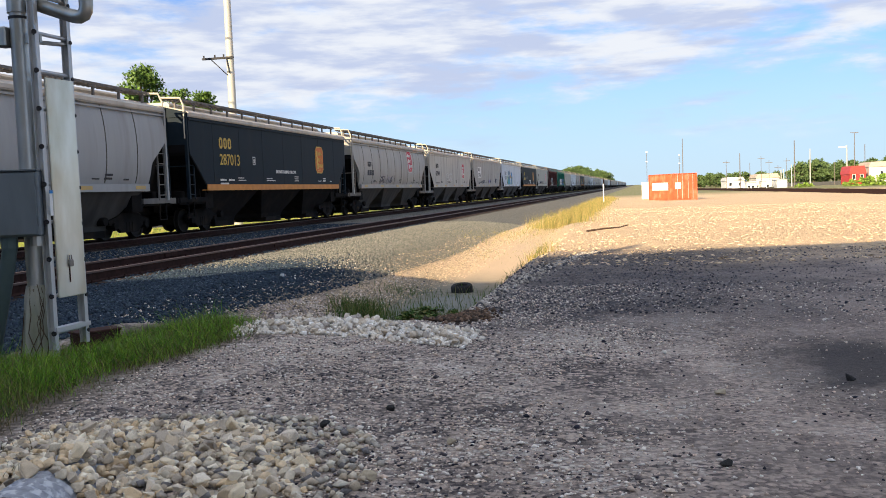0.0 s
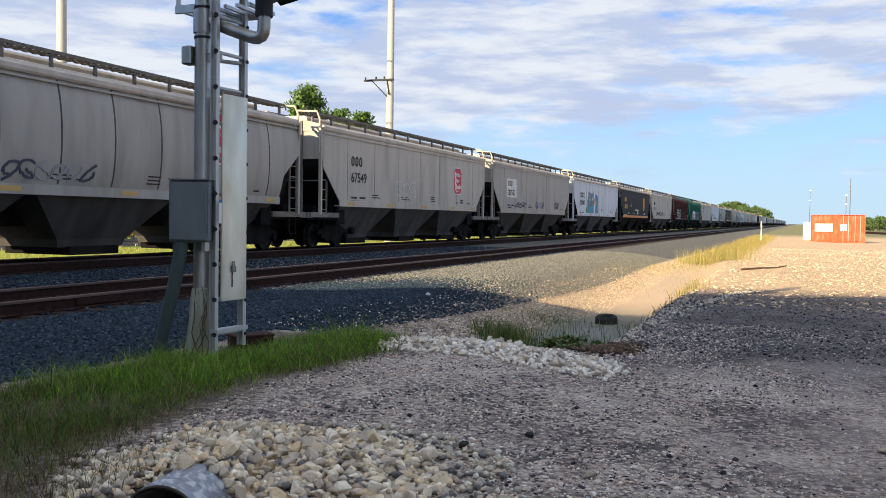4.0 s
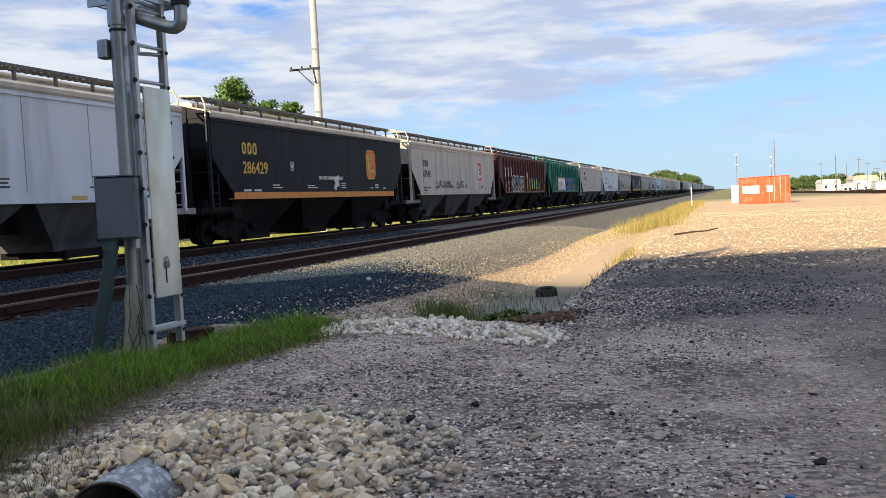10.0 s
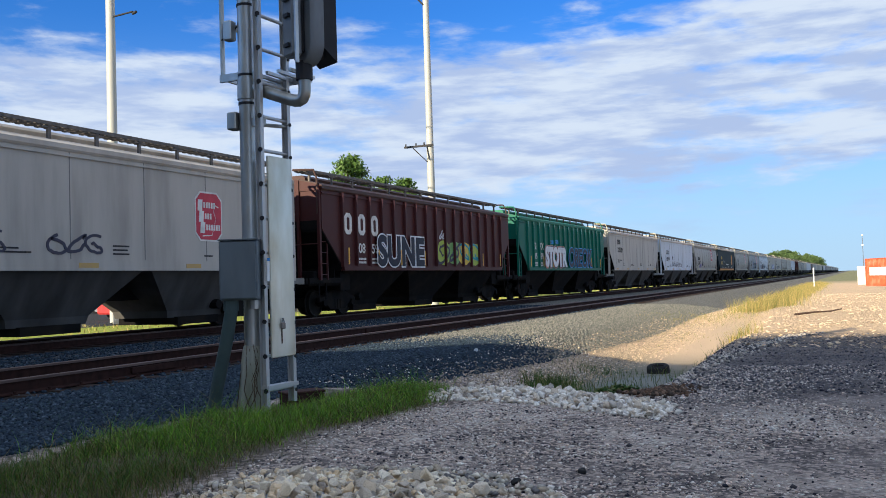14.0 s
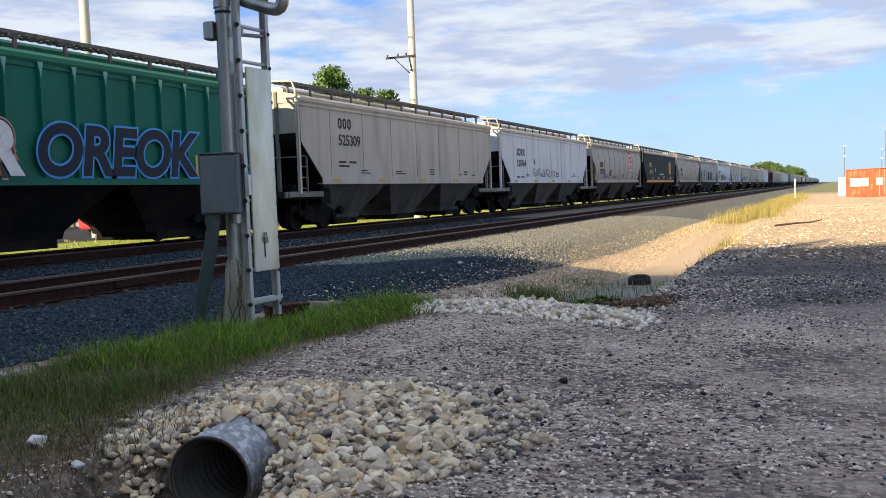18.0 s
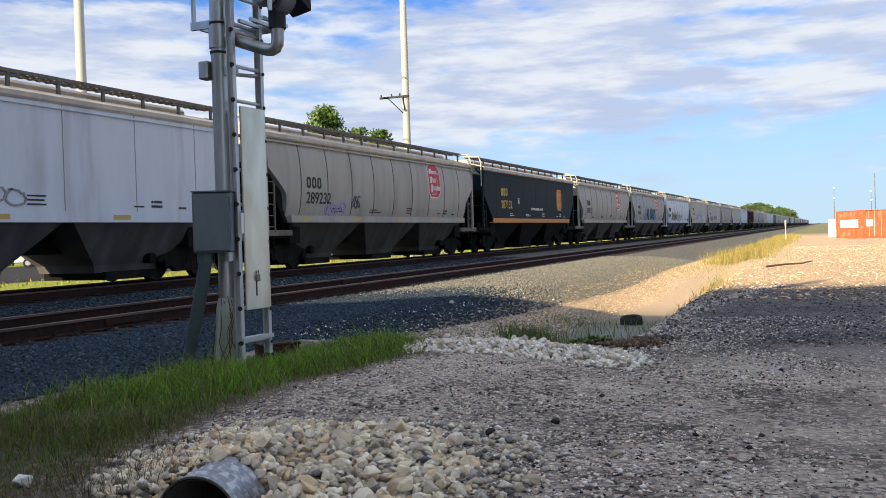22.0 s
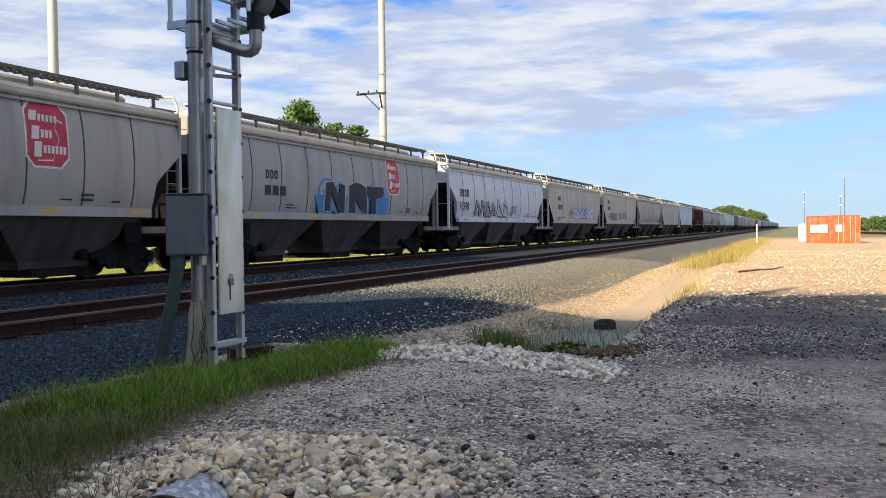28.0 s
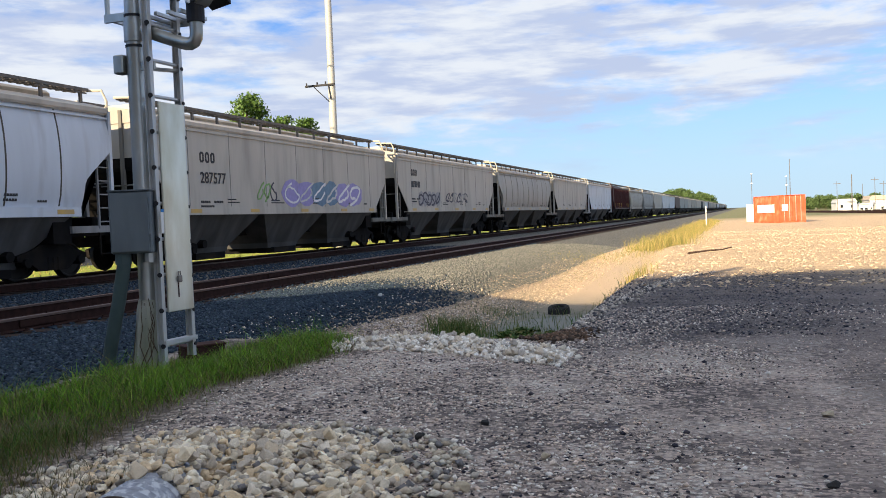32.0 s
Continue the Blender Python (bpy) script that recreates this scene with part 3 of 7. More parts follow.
M["cream"] = mat("cream", (0.5, 0.46, 0.37), .6, 0, (.58, .52, .4), 3)
for nm, c in {"g_blue": (.03, .2, .5), "g_teal": (.02, .3, .42), "g_purple": (.3, .27, .55), "g_green": (.2, .38, .12), "g_lime": (.4, .5, .08), "g_pink": (.6, .3, .25),
              "g_white": (.75, .76, .78), "g_dark": (.05, .05, .08), "g_grey": (.3, .3, .31), "g_pale": (.56, .57, .57), "g_yellow": (.7, .5, .08), "g_tan": (.6, .38, .2), "g_slate": (.13, .22, .32), "g_night": (.006, .012, .03), "g_sky": (.06, .32, .75)}.items():
    M[nm] = mat(nm, c, .55, 0, tuple(v * .8 for v in c), 5)


def section(kind):
    """Rows of height, half width, half length of a car body."""
    if kind == "round":
        return [(1.55, 1.40, 7.34), (1.75, 1.49, 7.36), (2.0, 1.56, 7.38), (2.3, 1.6, 7.42), (2.42, 1.61, 7.48), (2.6, 1.62, 7.68), (2.85, 1.625, 8.0), (3.05, 1.62, 8.26), (3.15, 1.615, HALF), (3.3, 1.605, HALF), (3.6, 1.57, HALF), (3.85, 1.52, HALF), (4.05, 1.47, HALF)]
    return [(1.55, 1.6, 7.1), (1.75, 1.6, 7.25), (2.75, 1.6, 8.3), (2.85, 1.6, HALF), (4.05, 1.6, HALF)]


def skin(rows):
    return [[(w, -h, z), (w, h, z), (-w, h, z), (-w, -h, z)] for z, w, h in rows]


def half_width(kind, z):
    rows = section(kind)
    return float(np.interp(z, [r[0] for r in rows], [r[1] for r in rows]))


def ladder_mesh(width, low, high, rungs):
    g = Geo()
    for y in (0, width):
        g.box(-.025, .025, y - .025, y + .025, low, high)
    for i in range(rungs):
        z = low + (high - low) * (i + .5) / rungs
        g.tube([(0, 0, z), (0, width, z)], .017, 6)
    return g


def wheel_geo():
    g, n = Geo(), 20
    prof = [(.05, .07), (.12, .07), (.2, .03), (.36, .02), (.39, .065), (.42, .065), (.425, -.05), (.46, -.07), (.46, -.09), (.38, -.09), (.36, -.02), (.05, -.05)]
    g.rings([[(b, r * math.cos(2 * math.pi * i / n), r * math.sin(2 * math.pi * i / n)) for r, b in prof] for i in range(n)], caps=False)
    k = len(prof)
    for j in range(k):
        g.f.append(((n - 1) * k + j, (n - 1) * k + (j + 1) % k, (j + 1) % k, j))
    return g


def car(kind, paint_key, label, roof_key="roof", sill=None, detail=2):
    """A covered hopper car; its nearer end points to -y. Its origin is on the rails under its middle."""
    at = pose(0, 0, 0)
    root = thing("hopper_car", at, label, "freight car", "cars of the train")
    body_m, roof_m = PAINT[paint_key], PAINT[roof_key]
    body = part("body", Geo().rings(skin(section(kind))), body_m, root, smooth=kind == "round")
    w = 1.55 if kind == "round" else 1.62
    roof = Geo().prism([(-w, 4.05), (-w - .03, 4.1), (-w - .03, 4.2), (-w + .1, 4.27), (-.55, 4.5), (.55, 4.5), (w - .1, 4.27), (w + .03, 4.2), (w + .03, 4.1), (w, 4.05)], "y", -HALF - .02, HALF + .02)
    roof = part("roof", roof, roof_m, root)
    for s in (-1, 1):
        part("end_cap", Geo().prism([(-w + .02, 4.05), (-w + .02, 4.2), (-.6, 4.46), (.6, 4.46), (w - .02, 4.2), (w - .02, 4.05)], "y", min(HALF * s, (HALF + .03) * s), max(HALF * s, (HALF + .03) * s)), body_m, root)
    hatch = part("hatch_cover", Geo().prism([(-.5, 4.49), (-.5, 4.6), (-.4, 4.68), (.4, 4.68), (.5, 4.6), (.5, 4.49)], "y", -7.6, 7.6), roof_m, root)
    for s in (-1, 1):
        part("eave_trim", Geo().box(s * (w - .03) - .05, s * (w - .03) + .05, -HALF, HALF, 3.94, 3.985), body_m, root)
    sill_m = sill or body_m
    if kind != "ribbed":
        for s in (-1, 1):
            part("side_sill", Geo().box(s * 1.5 - .1, s * 1.5 + .12, -7.2, 7.2, 1.5, 1.72), sill_m, root)
        if detail > 1 and not sill:
            for y in (-6.6, -3.3, 0.2, 3.6, 6.4):
                part("reflector", Geo().box(1.61, 1.626, y, y + .55, 1.56, 1.67), M["reflector"], root, "yellow reflector strip")
    gr = Geo()
    for s in (-1, 1):
        x0, x1 = sorted((s * .62, s * 1.02))
        gr.box(x0, x1, -HALF, HALF, 4.68, 4.76)
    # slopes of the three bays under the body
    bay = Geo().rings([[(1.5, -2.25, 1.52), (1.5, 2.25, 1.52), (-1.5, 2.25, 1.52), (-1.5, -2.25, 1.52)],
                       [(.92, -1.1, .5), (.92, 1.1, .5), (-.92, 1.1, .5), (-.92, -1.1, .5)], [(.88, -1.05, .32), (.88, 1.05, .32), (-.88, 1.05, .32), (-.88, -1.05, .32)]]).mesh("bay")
    bay.materials.append(BAY_SHADED.get(paint_key, M["under"]))
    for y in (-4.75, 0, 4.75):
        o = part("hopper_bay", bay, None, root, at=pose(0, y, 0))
        if detail > 1:
            part("outlet_gate", Geo().box(-1.0, 1.0, -.8, .8, .14, .34), M["under"], o)
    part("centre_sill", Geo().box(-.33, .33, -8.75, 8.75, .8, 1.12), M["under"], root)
    if detail > 1:
        for s in (-1, 1):
            b = Geo()
            x0, x1 = sorted((s * .62, s * 1.02))
            for i in range(3):
                a = x0 + (x1 - x0) * i / 2
                b.box(a - .02, a + .02, -HALF, HALF, 4.69, 4.77)
            for i in range(66):
                y = -HALF + .12 + i * .2485
                b.box(x0, x1, y, y + .1, 4.67, 4.755)
            part("running_board", b, M["grating"], root, "steel grating walkway")
            br = Geo().box(-.03, .03, -.04, .04, 0, .4).box(-.03, .03, -.2, .2, .3, .33).mesh("bracket")
            br.materials.append(M["grating"])
            for i in range(13):
                part("bracket", br, None, root, at=pose(s * 1.0, -8.1 + i * 1.35, 4.33))
    else:
        part("running_board", gr, M["grating"], root)
    for s in (-1, 1):
        end = part("end_platform", Geo().box(-1.45, 1.45, -8.95 * s - .15, -8.95 * s + .15, 1.08, 1.26).box(-1.5, -1.36, min(-7 * s, -9 * s), max(-7 * s, -9 * s), 1.1, 1.27).box(1.36, 1.5, min(-7 * s, -9 * s), max(-7 * s, -9 * s), 1.1, 1.27), END_SHADED.get(paint_key, M["under"]), root)
        # truck with two axles
        fr = Geo()
        for q in (-1, 1):
            out = [(-1.12, .5), (-1.12, .62), (-.75, .72), (-.4, .86), (.4, .86), (.75, .72), (1.12, .62), (1.12, .5), (.75, .46), (.45, .24), (-.45, .24), (-.75, .46)]
            fr.prism(out, "x", q * 1.05 - .07, q * 1.05 + .07)
            for y in (-.87, .87):
                fr.tube([(q * .9, y, .46), (q * 1.2, y, .46)], .115, 12)
            for y in (-.16, 0, .16):
                fr.tube([(q * 1.06, y, .26), (q * 1.06, y, .56)], .085, 8)
        fr.box(-1.1, 1.1, -.2, .2, .45, .75).box(-.6, .6, -.72, .72, .3, .62)
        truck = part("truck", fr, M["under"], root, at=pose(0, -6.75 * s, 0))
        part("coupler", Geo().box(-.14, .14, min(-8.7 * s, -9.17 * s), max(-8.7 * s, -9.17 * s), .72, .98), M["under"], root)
        for y in (-.87, .87):
            for q in (-1, 1):
                part("wheel", WHEEL, None, truck, at=pose(q * .7525, y, .46, 0, 0, 0 if q > 0 else 180))
        if detail > 1:
            for q in (-1, 1):
                part("ladder", ladder_mesh(.42 * s, 1.2, 2.9 if kind != "ribbed" else 4.0, 5 if kind != "ribbed" else 8), END_SHADED.get(paint_key, body_m), root, at=pose(q * 1.5, -HALF * s, 0))
                part("corner_post", Geo().box(q * 1.53 - .05, q * 1.53 + .05, (-HALF - .05) * s - .05, (-HALF - .05) * s + .05, 1.2, 4.15), body_m, root)
                part("end_post", Geo().box(q * .75 - .05, q * .75 + .05, (-HALF - .02) * s - .05, (-HALF - .02) * s + .05, 1.2, 4.4), END_SHADED.get(paint_key, body_m), root)
                h = Geo().tube([(q * 1.5, (-HALF - .08) * s, 3.3), (q * 1.5, (-HALF - .08) * s, 4.42), (q * 1.38, (-HALF - .06) * s, 4.7), (q * .6, (-HALF - .06) * s, 4.75)], .035, 6)
                part("handrail", h, M["cream"] if roof_key == "roof" else roof_m, root)
            part("cross_bar", Geo().tube([(-1.5, (-HALF - .1) * s, 2.35), (1.5, (-HALF - .1) * s, 2.35)], .02, 6), END_SHADED.get(paint_key, body_m), root)
            # slope sheet and end frame in the open corner under the body
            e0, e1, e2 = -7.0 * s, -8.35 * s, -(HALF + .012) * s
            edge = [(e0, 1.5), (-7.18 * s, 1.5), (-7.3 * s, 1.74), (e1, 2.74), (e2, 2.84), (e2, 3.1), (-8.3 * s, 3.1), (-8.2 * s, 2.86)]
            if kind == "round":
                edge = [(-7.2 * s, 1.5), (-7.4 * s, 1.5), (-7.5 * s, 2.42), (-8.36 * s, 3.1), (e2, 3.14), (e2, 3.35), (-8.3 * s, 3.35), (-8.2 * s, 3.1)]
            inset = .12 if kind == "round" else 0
            # sheet's black stands for its paint and the deep shade there
            part("slope_sheet", Geo().prism(edge, "x", inset - 1.585, 1.585 - inset), M["under"], root, "sloping end sheet, black with its deep shade")
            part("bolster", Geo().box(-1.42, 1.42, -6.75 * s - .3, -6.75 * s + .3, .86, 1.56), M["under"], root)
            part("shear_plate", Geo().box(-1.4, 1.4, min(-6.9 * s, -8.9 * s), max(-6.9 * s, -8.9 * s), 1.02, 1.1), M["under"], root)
            # dark plates added to close the view through the corner
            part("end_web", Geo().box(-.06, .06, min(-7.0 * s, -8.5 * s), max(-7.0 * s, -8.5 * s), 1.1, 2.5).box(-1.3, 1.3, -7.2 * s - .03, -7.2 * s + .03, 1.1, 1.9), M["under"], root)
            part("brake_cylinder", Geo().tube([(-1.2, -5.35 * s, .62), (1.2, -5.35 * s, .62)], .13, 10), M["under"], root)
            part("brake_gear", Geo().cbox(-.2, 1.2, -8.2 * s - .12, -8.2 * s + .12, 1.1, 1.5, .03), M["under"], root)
            step = Geo()
            for y in (-8.4 * s, -8.0 * s):
                step.box(1.44, 1.48, y - .02, y + .02, .55, 1.12)
            step.box(1.43, 1.49, min(-8.4 * s, -8 * s), max(-8.4 * s, -8 * s), .55, .58)
            part("stirrup_step", step, M["under"], root)
    if detail > 1 and kind == "ribbed":
        rb = Geo().prism([(0, -.06), (.1, -.035), (.1, .035), (0, .06)], "z", 1.62, 4.05).mesh("rib")
        rb.materials.append(body_m)
        for s in (-1, 1):
            for i in range(17):
                part("side_rib", rb, None, root, at=pose(s * 1.6, -7.2 + i * .9, 0, 0, 0, 0 if s > 0 else 180))
            for i in range(17):
                part("rib_gusset", GUSSET[paint_key], None, root, at=pose(s * 1.6, -7.2 + i * .9, 0, 0, 0, 0 if s > 0 else 180))
            part("side_sill", Geo().box(s * 1.62 - .07, s * 1.62 + .07, -7.2, 7.2, 1.5, 1.66), body_m, root)
    if detail > 1 and kind != "ribbed":
        rows = section(kind)
        for i in range(9 if kind == "round" else 7):
            y = -6.6 + i * (13.2 / (8 if kind == "round" else 6))
            for s in (1,):
                pts = [(half_width(kind, z), z) for z in (1.75, 2.0, 2.3, 2.6, 2.85, 3.05, 3.3, 3.6, 3.85, 4.04)]
                g = Geo()
                e = .034 if kind == "round" else .016
                g.rings([[(x - .01, y - e, z), (x + .006, y - e * .6, z), (x + .006, y + e * .6, z), (x - .01, y + e, z)] for x, z in pts])
                part("weld_seam", g, SEAM[paint_key] if kind != "round" else SEAM["round"], root)
    return root


# body paint darkened for the shade at the car ends
END_SHADED = {k: paint('end_' + k, tuple(v * .6 for v in col), (.05, .04, .03), .5, .8) for k, col in {'grey': (.34, .33, .31), 'beige': (.4, .35, .29), 'light': (.42, .41, .37), 'white': (.56, .56, .56)}.items()}
# bay paint darkened for grime and for the shade under the body
BAY_SHADED = {k: paint('bay_' + k, tuple(v * .24 for v in col), (.018, .016, .014), .5, .9) for k, col in {'grey': (.34, .33, .31), 'beige': (.36, .33, .29), 'light': (.42, .41, .39), 'white': (.46, .46, .46)}.items()}
SEAM = {"round": mat("seam_round", (.09, .085, .075), .8), **{k: mat("seam_" + k, tuple(c * .42 for c in col), .7) for k, col in {"grey": (.4, .4, .38), "beige": (.42, .39, .34), "light": (.52, .52, .5), "white": (.64, .66, .69), "navy": (.03, .045, .05), "soot": (.045, .045, .045)}.items()}}
GUSSET = {}
for _k, _c in (("brown", (.3, .12, .1)), ("green", (.25, .5, .42))):
    GUSSET[_k] = Geo().rings([[(.09, -.07, 4.05), (.13, 0, 4.05), (.09, .07, 4.05)], [(.09, -.012, 3.72), (.105, 0, 3.72), (.09, .012, 3.72)]]).mesh("rib_gusset")
    GUSSET[_k].materials.append(mat("gusset_" + _k, _c, .7))
WHEEL = wheel_geo().mesh("wheel", True)
WHEEL.materials.append(M["wheel"])


def lettering(root, text, y, z, size, material, kind="flat", name="lettering", spacing=1.0):
    cu = bpy.data.curves.new("lettering", "FONT")
    cu.body, cu.size, cu.extrude, cu.space_character, cu.offset = text, size, .002, spacing, .007
    cu.materials.append(material)
    ob = new(name, cu)
    ob.parent = root
    low, high = half_width(kind, z), half_width(kind, z + size * .7)
    ob.matrix_basis = pose(low + .014, y, z, 0, math.degrees(math.atan2(high - low, size * .7)), 0) @ pose(0, 0, 0, 90, 0, 90)
    ob["label"] = "painted marks"
    return ob


def blocks(root, count, y, z, size, material, kind="flat"):
    """A company mark drawn as plain slabs, one for each character."""
    for i in range(count):
        a, w, h, c = y + .03 + i * size * .62, size * .46, size * .7, size * .13
        x = half_width(kind, z + h / 2)
        e = w * .3
        outer = [(a, z + c), (a + c, z), (a + w - c, z), (a + w, z + c), (a + w, z + h - c), (a + w - c, z + h), (a + c, z + h), (a, z + h - c)]
        inner = [(a + e, z + e + c * .4), (a + e + c * .4, z + e), (a + w - e - c * .4, z + e), (a + w - e, z + e + c * .4), (a + w - e, z + h - e - c * .4), (a + w - e - c * .4, z + h - e), (a + e + c * .4, z + h - e), (a + e, z + h - e - c * .4)]
        g = Geo().rings([[(x - .02, *o), (x + .012, *o), (x + .012, *q), (x - .02, *q)] for o, q in zip(outer + outer[:1], inner + inner[:1])], caps=False)
        part("mark_slab", g, material, root, "painted company mark")


def bars(root, rows, material, kind="flat"):
    """Small print that cannot be read: rows of y, z, length, height."""
    g = Geo()
    for y, z, ln, h in rows:
        x = half_width(kind, z + h / 2)
        n = max(1, int(ln / (h * 1.3)))
        for i in range(n):
            a = y + ln * i / n
            g.box(x - .004, x + .01, a, a + ln / n * .78, z, z + h)
    return tagged(part("small_print", g, material, root), kind="stuff")


def shield(root, y, z, material, kind="flat", size=1.0, edge=None):
    """A tall eight-cornered emblem with a pale rim and blank bands."""
    w, h, c = .46 * size, .56 * size, .17 * size

    def face(k, lift):
        rows = []
        for q in (-h, -h + c, -h / 2.2, 0, h / 2.2, h - c, h):
            half = (w - c if abs(q) == h else w) * k
            x = half_width(kind, z + q * k)
            rows.append([(x + lift, y - half, z + q * k), (x + lift, y + half, z + q * k), (x - .03, y + half, z + q * k), (x - .03, y - half, z + q * k)])
        return Geo().rings(rows)
    a = part("emblem", face(1.0, .01), edge or M["letter_white"], root, "eight-cornered painted emblem with a pale rim")
    part("emblem_field", face(.93, .014), material, a)
    g = Geo()
    for q, y0, count in ((.25, -.33, 5), (0.0, -.29, 3), (-.25, -.25, 6)):
        zc = z + q * size
        x = half_width(kind, zc) + .004
        g.prism([(y + (y0 - .05) * size, zc - .13 * size), (y + (y0 + .1) * size, zc - .13 * size), (y + (y0 + .12) * size, zc + .12 * size), (y + (y0 - .03) * size, zc + .12 * size)], "x", x, x + .016)
        for i in range(count):
            a0 = y + (y0 + .15 + i * .085) * size
            g.box(x, x + .016, a0, a0 + .055 * size, zc - .06 * size, zc + .07 * size)
    swash = [(.34, .22), (.22, .26), (.16, .12), (.24, -.05), (.1, -.42), (-.22, -.44)]
    g.rings([[(half_width(kind, z + q * size), y + p * size, z + (q + e) * size) for e in (-.012, .012)] + [(half_width(kind, z + q * size) + .018, y + p * size, z + (q + e) * size) for e in (.012, -.012)] for p, q in swash])
    part("emblem_band", g, edge or M["letter_white"], a)
    return a


def spray(root, y0, z0, width, hgt, materials, seed, kind="flat", strokes=6, fill=None):
    """Spray-painted strokes: loops of bent ribbons, and a filled cloud behind them where there is one."""
    rnd = random.Random(seed)
    def ribbon(pts, r, lift):
        g = Geo()
        ring = []
        for i, (y, z) in enumerate(pts):
            a, b = pts[max(i - 1, 0)], pts[min(i + 1, len(pts) - 1)]
            d = Vector((b[0] - a[0], b[1] - a[1]))
            d = d.normalized() if d.length else Vector((1, 0))
            ny, nz = -d.y * r, d.x * r
            x = half_width(kind, z)
            ring.append([(x - .01, y + ny, z + nz), (x + lift, y + ny, z + nz), (x + lift, y - ny, z - nz), (x - .01, y - ny, z - nz)])
        return g.rings(ring)
    if fill:
        for i in range(strokes):
            yc = y0 + width * (i + .5) / strokes
            n = 14
            poly = [(yc + width / strokes * (.62 + .16 * rnd.random()) * math.cos(6.283 * j / n), z0 + hgt / 2 + hgt * (.45 + .14 * rnd.random()) * math.sin(6.283 * j / n)) for j in range(n)]
            x = half_width(kind, z0 + hgt / 2)
            part("spray_paint", Geo().prism(poly, "x", x - .03, x + .006 + .001 * i), rnd.choice(fill), root, "spray-painted patch")
    for i in range(strokes):
        yc = y0 + width * (i + .5) / strokes
        pts, a = [], rnd.uniform(0, 6)
        for j in range(26):
            q = j / 25
            pts.append((yc + width / strokes * .55 * math.cos(a + q * 7.5) * (1 - .3 * q), z0 + hgt / 2 + hgt * .46 * math.sin(a * 1.3 + q * rnd.uniform(5.5, 6.2)) * (.75 + .25 * math.cos(3 * q))))
        part("spray_paint", ribbon(pts, rnd.uniform(.02, .035) * (1.6 if fill else 1), .014 + .0007 * i), rnd.choice(materials), root, "spray-painted line")


def chunky(root, y0, z0, count, step, hgt, edge, fill, seed):
    """Unreadable fat letters on a round side: crooked strokes with a dark rim and a paler core."""
    rnd = random.Random(seed)
    for i in range(count):
        y = y0 + step * i
        jig = lambda: rnd.uniform(-.07, .07)
        strokes = [[(y + jig(), z0 + .05), (y + .1 + jig(), z0 + hgt * .5), (y + .08 + jig(), z0 + hgt + jig())],
                   [(y + .08 + jig(), z0 + hgt * rnd.choice((.9, .55))), (y + step * .55, z0 + hgt * .6 + jig()), (y + step * .75 + jig(), z0 + .1 + jig())]]
        if rnd.random() < .6:
            strokes.append([(y + jig(), z0 + .12 + jig()), (y + step * .4, z0 + .2 + jig()), (y + step * .8, z0 + .1)])
        for j, knots in enumerate(strokes):
            for r, m, lift in ((.14, edge, .016 + .003 * j), (.075, fill, .03 + .003 * j)):
                ring = []
                for k in range(9):
                    q = k / 4
                    a = min(int(q), 1)
                    f = q - a
                    yy, zz = (knots[a][c] * (1 - f) + knots[a + 1][c] * f for c in (0, 1))
                    d = Vector((knots[a + 1][0] - knots[a][0], knots[a + 1][1] - knots[a][1])).normalized()
                    ny, nz, x = -d.y * r, d.x * r, half_width("round", zz)
                    ring.append([(x - .03, yy + ny, zz + nz), (x + lift, yy + ny, zz + nz), (x + lift, yy - ny, zz - nz), (x - .03, yy - ny, zz - nz)])
                part("spray_paint", Geo().rings(ring), m, root, "spray-painted stroke")


def blot(root, outline, fill, edge, lift, x=1.6):
    """A sprayed patch with a thin dark rim."""
    cy, cz = sum(p[0] for p in outline) / len(outline), sum(p[1] for p in outline) / len(outline)
    wide = [(cy + (y - cy) * 1.035 + .012, cz + (z - cz) * 1.035) for y, z in outline]
    o = part("spray_paint", Geo().prism(wide, "x", x - .02, x + lift), edge, root, "dark sprayed rim")
    part("fill", Geo().prism(outline, "x", x - .015, x + lift + .001), fill, o, "sprayed colour patch")


CARS = {}


